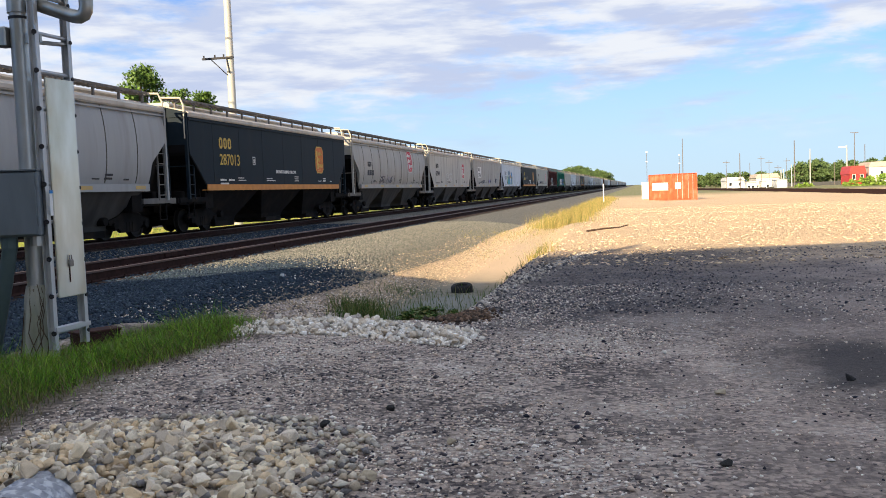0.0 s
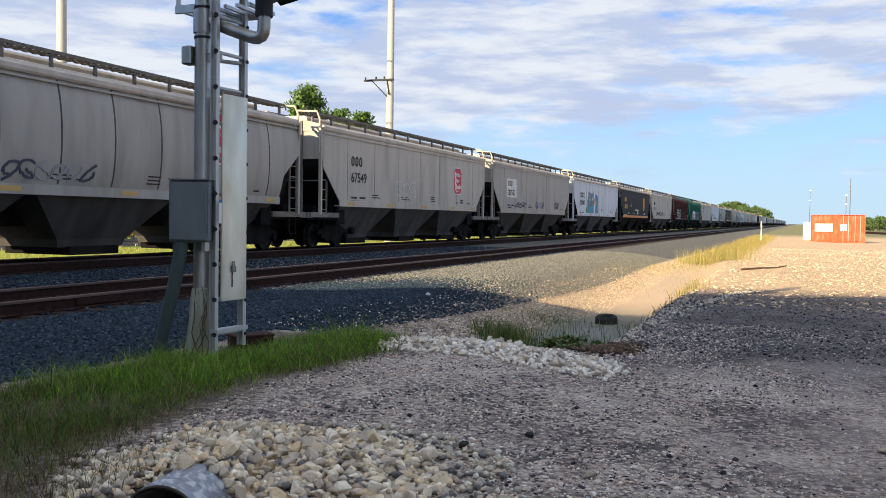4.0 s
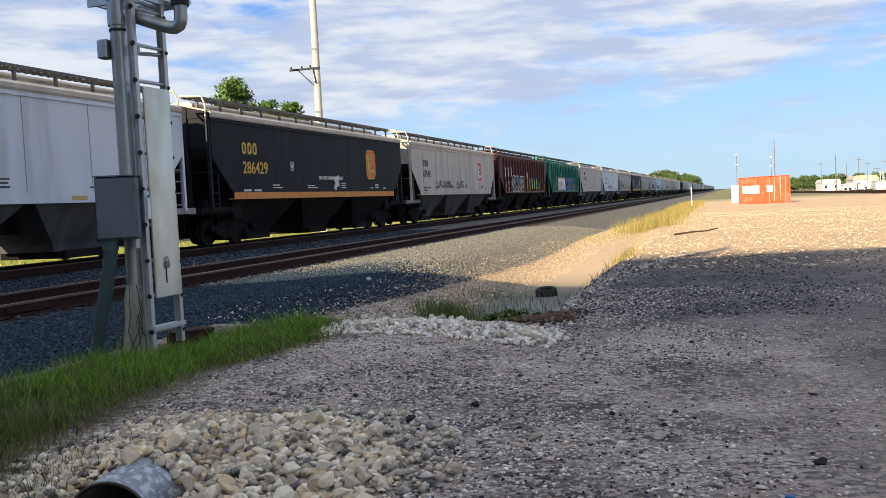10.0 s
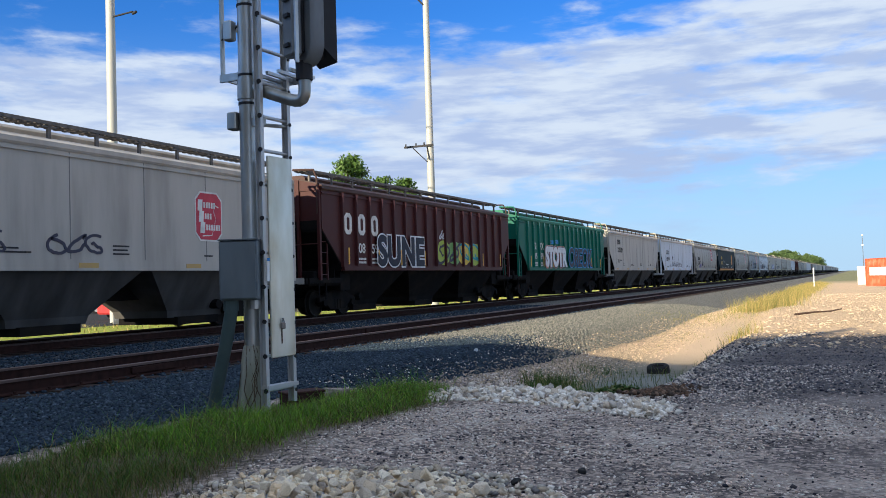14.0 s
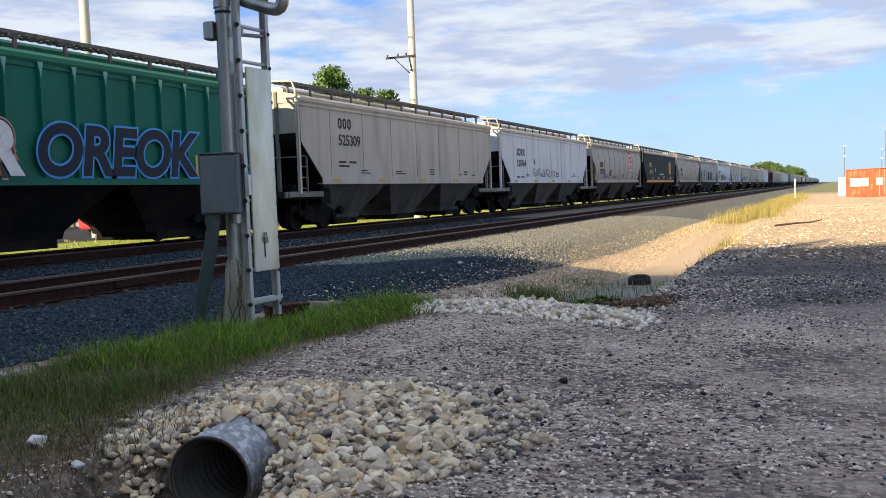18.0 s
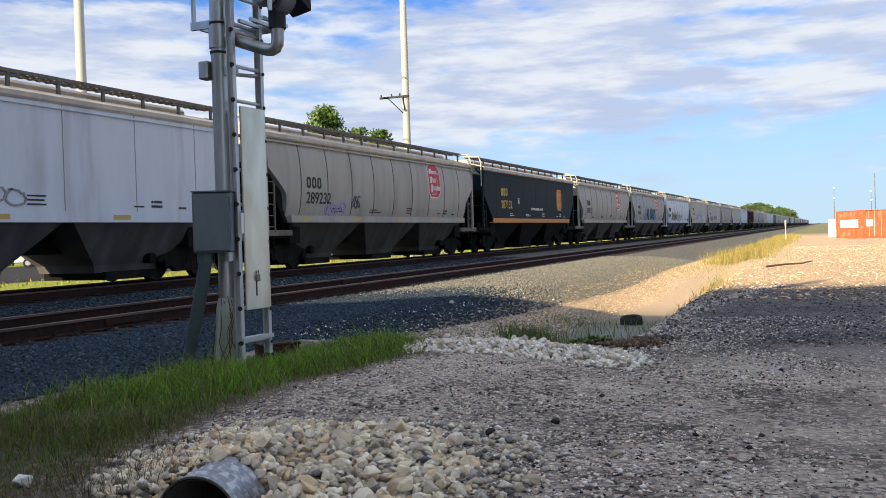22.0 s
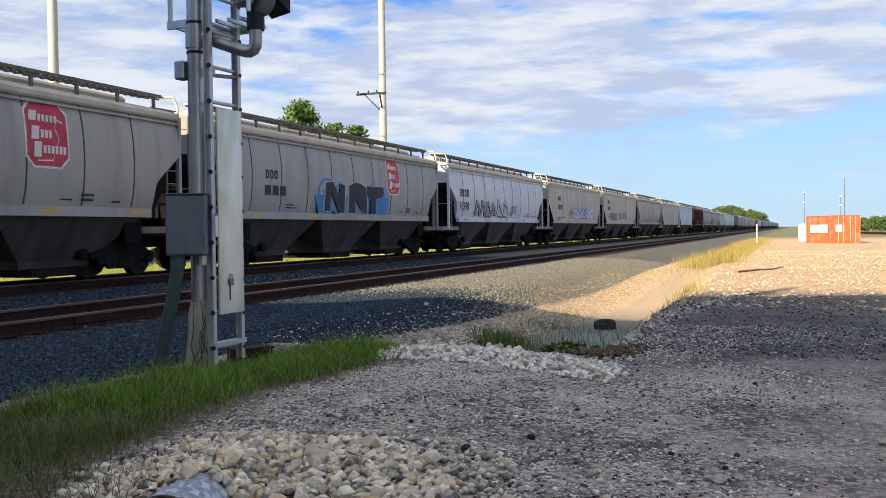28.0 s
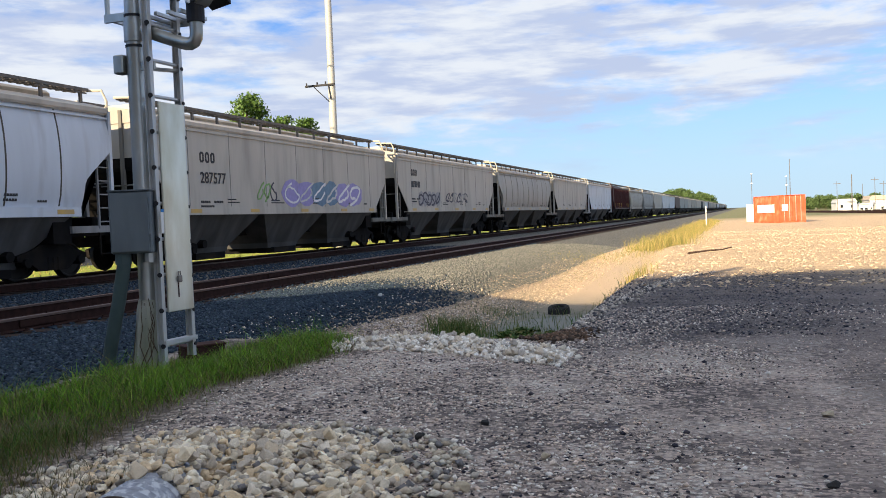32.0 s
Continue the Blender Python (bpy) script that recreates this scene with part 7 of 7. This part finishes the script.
M["turf"] = stone_ramp("turf", [(.038, .11, .007), (.065, .155, .009), (.026, .072, .007), (.115, .16, .018), (.18, .15, .05), (.05, .125, .009)], .6)
M["turf_lush"] = stone_ramp("turf_lush", [(.16, .37, .016), (.22, .45, .022), (.11, .27, .013), (.34, .45, .05), (.14, .31, .016)], .6)
M["turf_dry"] = stone_ramp("turf_dry", [(.1, .085, .024), (.05, .075, .012), (.2, .155, .07), (.13, .09, .042), (.06, .085, .014)], .7)
M["straw"] = stone_ramp("straw", [(.34, .26, .085), (.28, .23, .07), (.17, .175, .045), (.42, .32, .125), (.25, .2, .07)], .7)
M["thatch"] = stone_ramp("thatch", [(.2, .15, .09), (.28, .21, .12), (.13, .1, .06), (.18, .17, .06)], .8)
M["weed"] = stone_ramp("weed", [(.07, .14, .022), (.14, .17, .04), (.045, .1, .018), (.2, .19, .065)], .6)


def build_grass():
    r = np.random.RandomState(31)
    verge = [(-4.95, 4.0), (-5.08, 4.55), (-5.2, 5.2), (-5.1, 6.0), (-4.95, 7.0), (-4.6, 7.9), (-4.2, 8.5), (-3.75, 8.4), (-3.45, 7.6), (-3.62, 6.5), (-3.77, 6.0), (-3.77, 5.1),
             (-3.7, 4.76), (-3.57, 4.1), (-3.45, 3.7), (-3.35, 3.25), (-3.4, 2.8), (-4.0, 2.2), (-4.9, 2.4)]

    def border(xy):
        """Nearness to the yard side of the verge, 0 at the edge to 1 inside."""
        e = np.interp(xy[:, 1], [2.2, 2.8, 3.25, 3.7, 4.1, 4.76, 5.1, 6.0, 6.5, 7.6, 8.4], [-4.0, -3.4, -3.35, -3.45, -3.57, -3.7, -3.77, -3.77, -3.62, -3.45, -3.75])
        return np.clip((e - xy[:, 0]) / .34, 0, 1)

    def turf(n, hgt, material, label, seed, lean, low=0.0, high=1.0, near=0.0):
        x, y = r.uniform(-5.3, -3.2, n), r.uniform(2.1, 8.6, n)
        xy = np.stack([x, y], -1) + r.normal(0, 1, (n, 2)) * np.where(r.uniform(0, 1, (n, 1)) > .8, .2, .06)
        q = border(xy)
        patch = .5 + .5 * np.sin(x * 3.1 + 1.3 * np.sin(y * 2.2)) * np.sin(y * 2.7 + x)
        ok = inside(verge, x, y) & (r.uniform(0, 1, n) < low + (high - low) * q) & (r.uniform(0, 1, n) < .45 + .75 * patch) & (y > near + r.normal(0, .35, n))
        xy, q, patch = xy[ok], q[ok], patch[ok]
        m = len(xy)
        blades("grass", xy, hgt * r.uniform(.2, 1.0, m) ** 1.4 * (.6 + .4 * q) * (.5 + .8 * patch) * np.where(r.uniform(0, 1, m) > .95, 1.9, 1), r.uniform(.003, .0065, m), material, label, "grass", seed, lean)

    turf(75000, .13, M["turf"], "deep green grass of the verge", 1, 1.0, 0.02, 1)
    turf(64000, .15, M["turf_lush"], "bright green grass around the mast foot", 7, .9, 0.1, 1, 4.9)
    turf(40000, .15, M["turf_dry"], "rough olive and dry grass in the verge", 2, 1.2, 1.0, .6)
    turf(9000, .05, M["thatch"], "short brown thatch along the verge edge", 6, 1.3, 1.0, .2)
    # thin growth on the bare earth by the pipe
    n = 1500
    xy = np.stack([r.normal(-3.15, .26, n), r.normal(2.95, .4, n)], -1)
    blades("grass", xy, r.uniform(.03, .13, n), r.uniform(.003, .006, n), M["turf_dry"], "thin olive grass on bare earth by the pipe", "grass", 16, 1.0)
    # dry yellow strip along the ditch
    n = 40000
    y = 25 + 95 * r.uniform(0, 1, n) ** 1.35
    x = -3.05 - .01 * (y - 31) + r.normal(0, .5, n) + .008 * (y - 25) * r.normal(0, .5, n)
    ok = y > 34 + r.normal(0, 1.2, n)
    xy = np.stack([x, y], -1)[ok]
    m = len(xy)
    clump = .5 + .3 * np.sin(xy[:, 1] * .9) * np.sin(xy[:, 0] * 2.3) + .25 * np.sin(xy[:, 1] * 2.9 + xy[:, 0])
    blades("dry_grass", xy, r.uniform(.25, .62, m) * clump * np.interp(xy[:, 1], [34, 46, 80], [1.35, 1.2, .9]), r.uniform(.008, .018, m), M["straw"], "tall yellow dry grass strip along the ditch", "grass", 3, .45)
    for cx, cy, w, nn, h in ((-2.05, 18.6, .18, 110, .38), (-4.4, 25, .6, 260, .08), (-4.8, 29, .8, 380, .1), (-4.1, 31.5, .7, 420, .13), (-4.9, 22, .6, 120, .07)):
        xy = np.stack([r.normal(cx, w, nn), r.normal(cy, w * 1.4, nn)], -1)
        blades("dry_grass", xy, r.uniform(h * .4, h, nn), r.uniform(.008, .018, nn), M["straw"], "loose tuft of yellow grass on the sand", "grass", 4, .6)
    # weeds in the ditch
    for cx, cy, w, nn, h in ((-4.3, 13.4, .22, 700, .36), (-4.1, 12.9, .22, 260, .24), (-3.6, 14.2, .4, 110, .3), (-3.0, 12.6, .3, 420, .26), (-3.35, 13.1, .28, 420, .22), (-3.2, 15.6, .4, 70, .3), (-2.3, 16.6, .2, 60, .3), (-4.4, 16.4, .35, 160, .16)):
        xy = np.stack([r.normal(cx, w, nn), r.normal(cy, w * 1.3, nn)], -1)
        blades("weeds", xy, r.uniform(h * .35, h, nn), r.uniform(.006, .016, nn), M["weed"], "green weeds growing out of the wet ditch", "weeds", 5, .6)
    rnd = random.Random(3)
    for cx, cy, s in ((-3.1, 12.9, .42), (-2.95, 12.4, .36), (-3.3, 12.6, .4), (-3.35, 13.4, .3), (-4.3, 13.5, .26), (-4.15, 13.1, .22), (-3.45, 13.0, .28), (-2.85, 13.5, .22)):
        o = thing("weed", pose(cx, cy, float(height(cx, cy)) - .02, 0, 0, rnd.uniform(0, 360)) @ Matrix.Diagonal((s, s, s * .55, 1)), "low leafy green weed in the wet ditch", "weed", "weeds in the ditch")
        part("leaves", WEED, None, o)
        part("stem", STEM, None, o)
    # grass past the far track
    n = 6000
    y = 8 + 120 * r.uniform(0, 1, n)
    x = -20.2 - 12 * r.uniform(0, 1, n) ** 1.6
    blades("grass", np.stack([x, y], -1), r.uniform(.06, .16, n), r.uniform(.03, .06, n), M["straw"], "sunlit mown grass past the far track", "grass", 8)


WEED = BUSH.copy()
WEED.materials.clear()
WEED.materials.append(M["weed"])
build_grass()


# long unseen building behind the camera, added and shaped to shade the near yard
def build_shade_caster():
    root = thing("warehouse", pose(29.1, 80.0, 0), "long plain pale unseen building added to shade the gravel yard", "building")
    part("wall", Geo().box(0, 40, -18, 0, -1, 14.0), M["building"], root, at=pose(-20.8, -89, 0, 0, 0, 180 + 24.2) @ Matrix.Diagonal((1, -1, 1, 1)))
    part("annex", Geo().prism([(-43.5, -99.3), (-47.3, -98.7), (-49.5, -101.4), (-55, -112), (-47, -114)], "z", -1, 14.0), M["building"], root)


build_shade_caster()

motions()
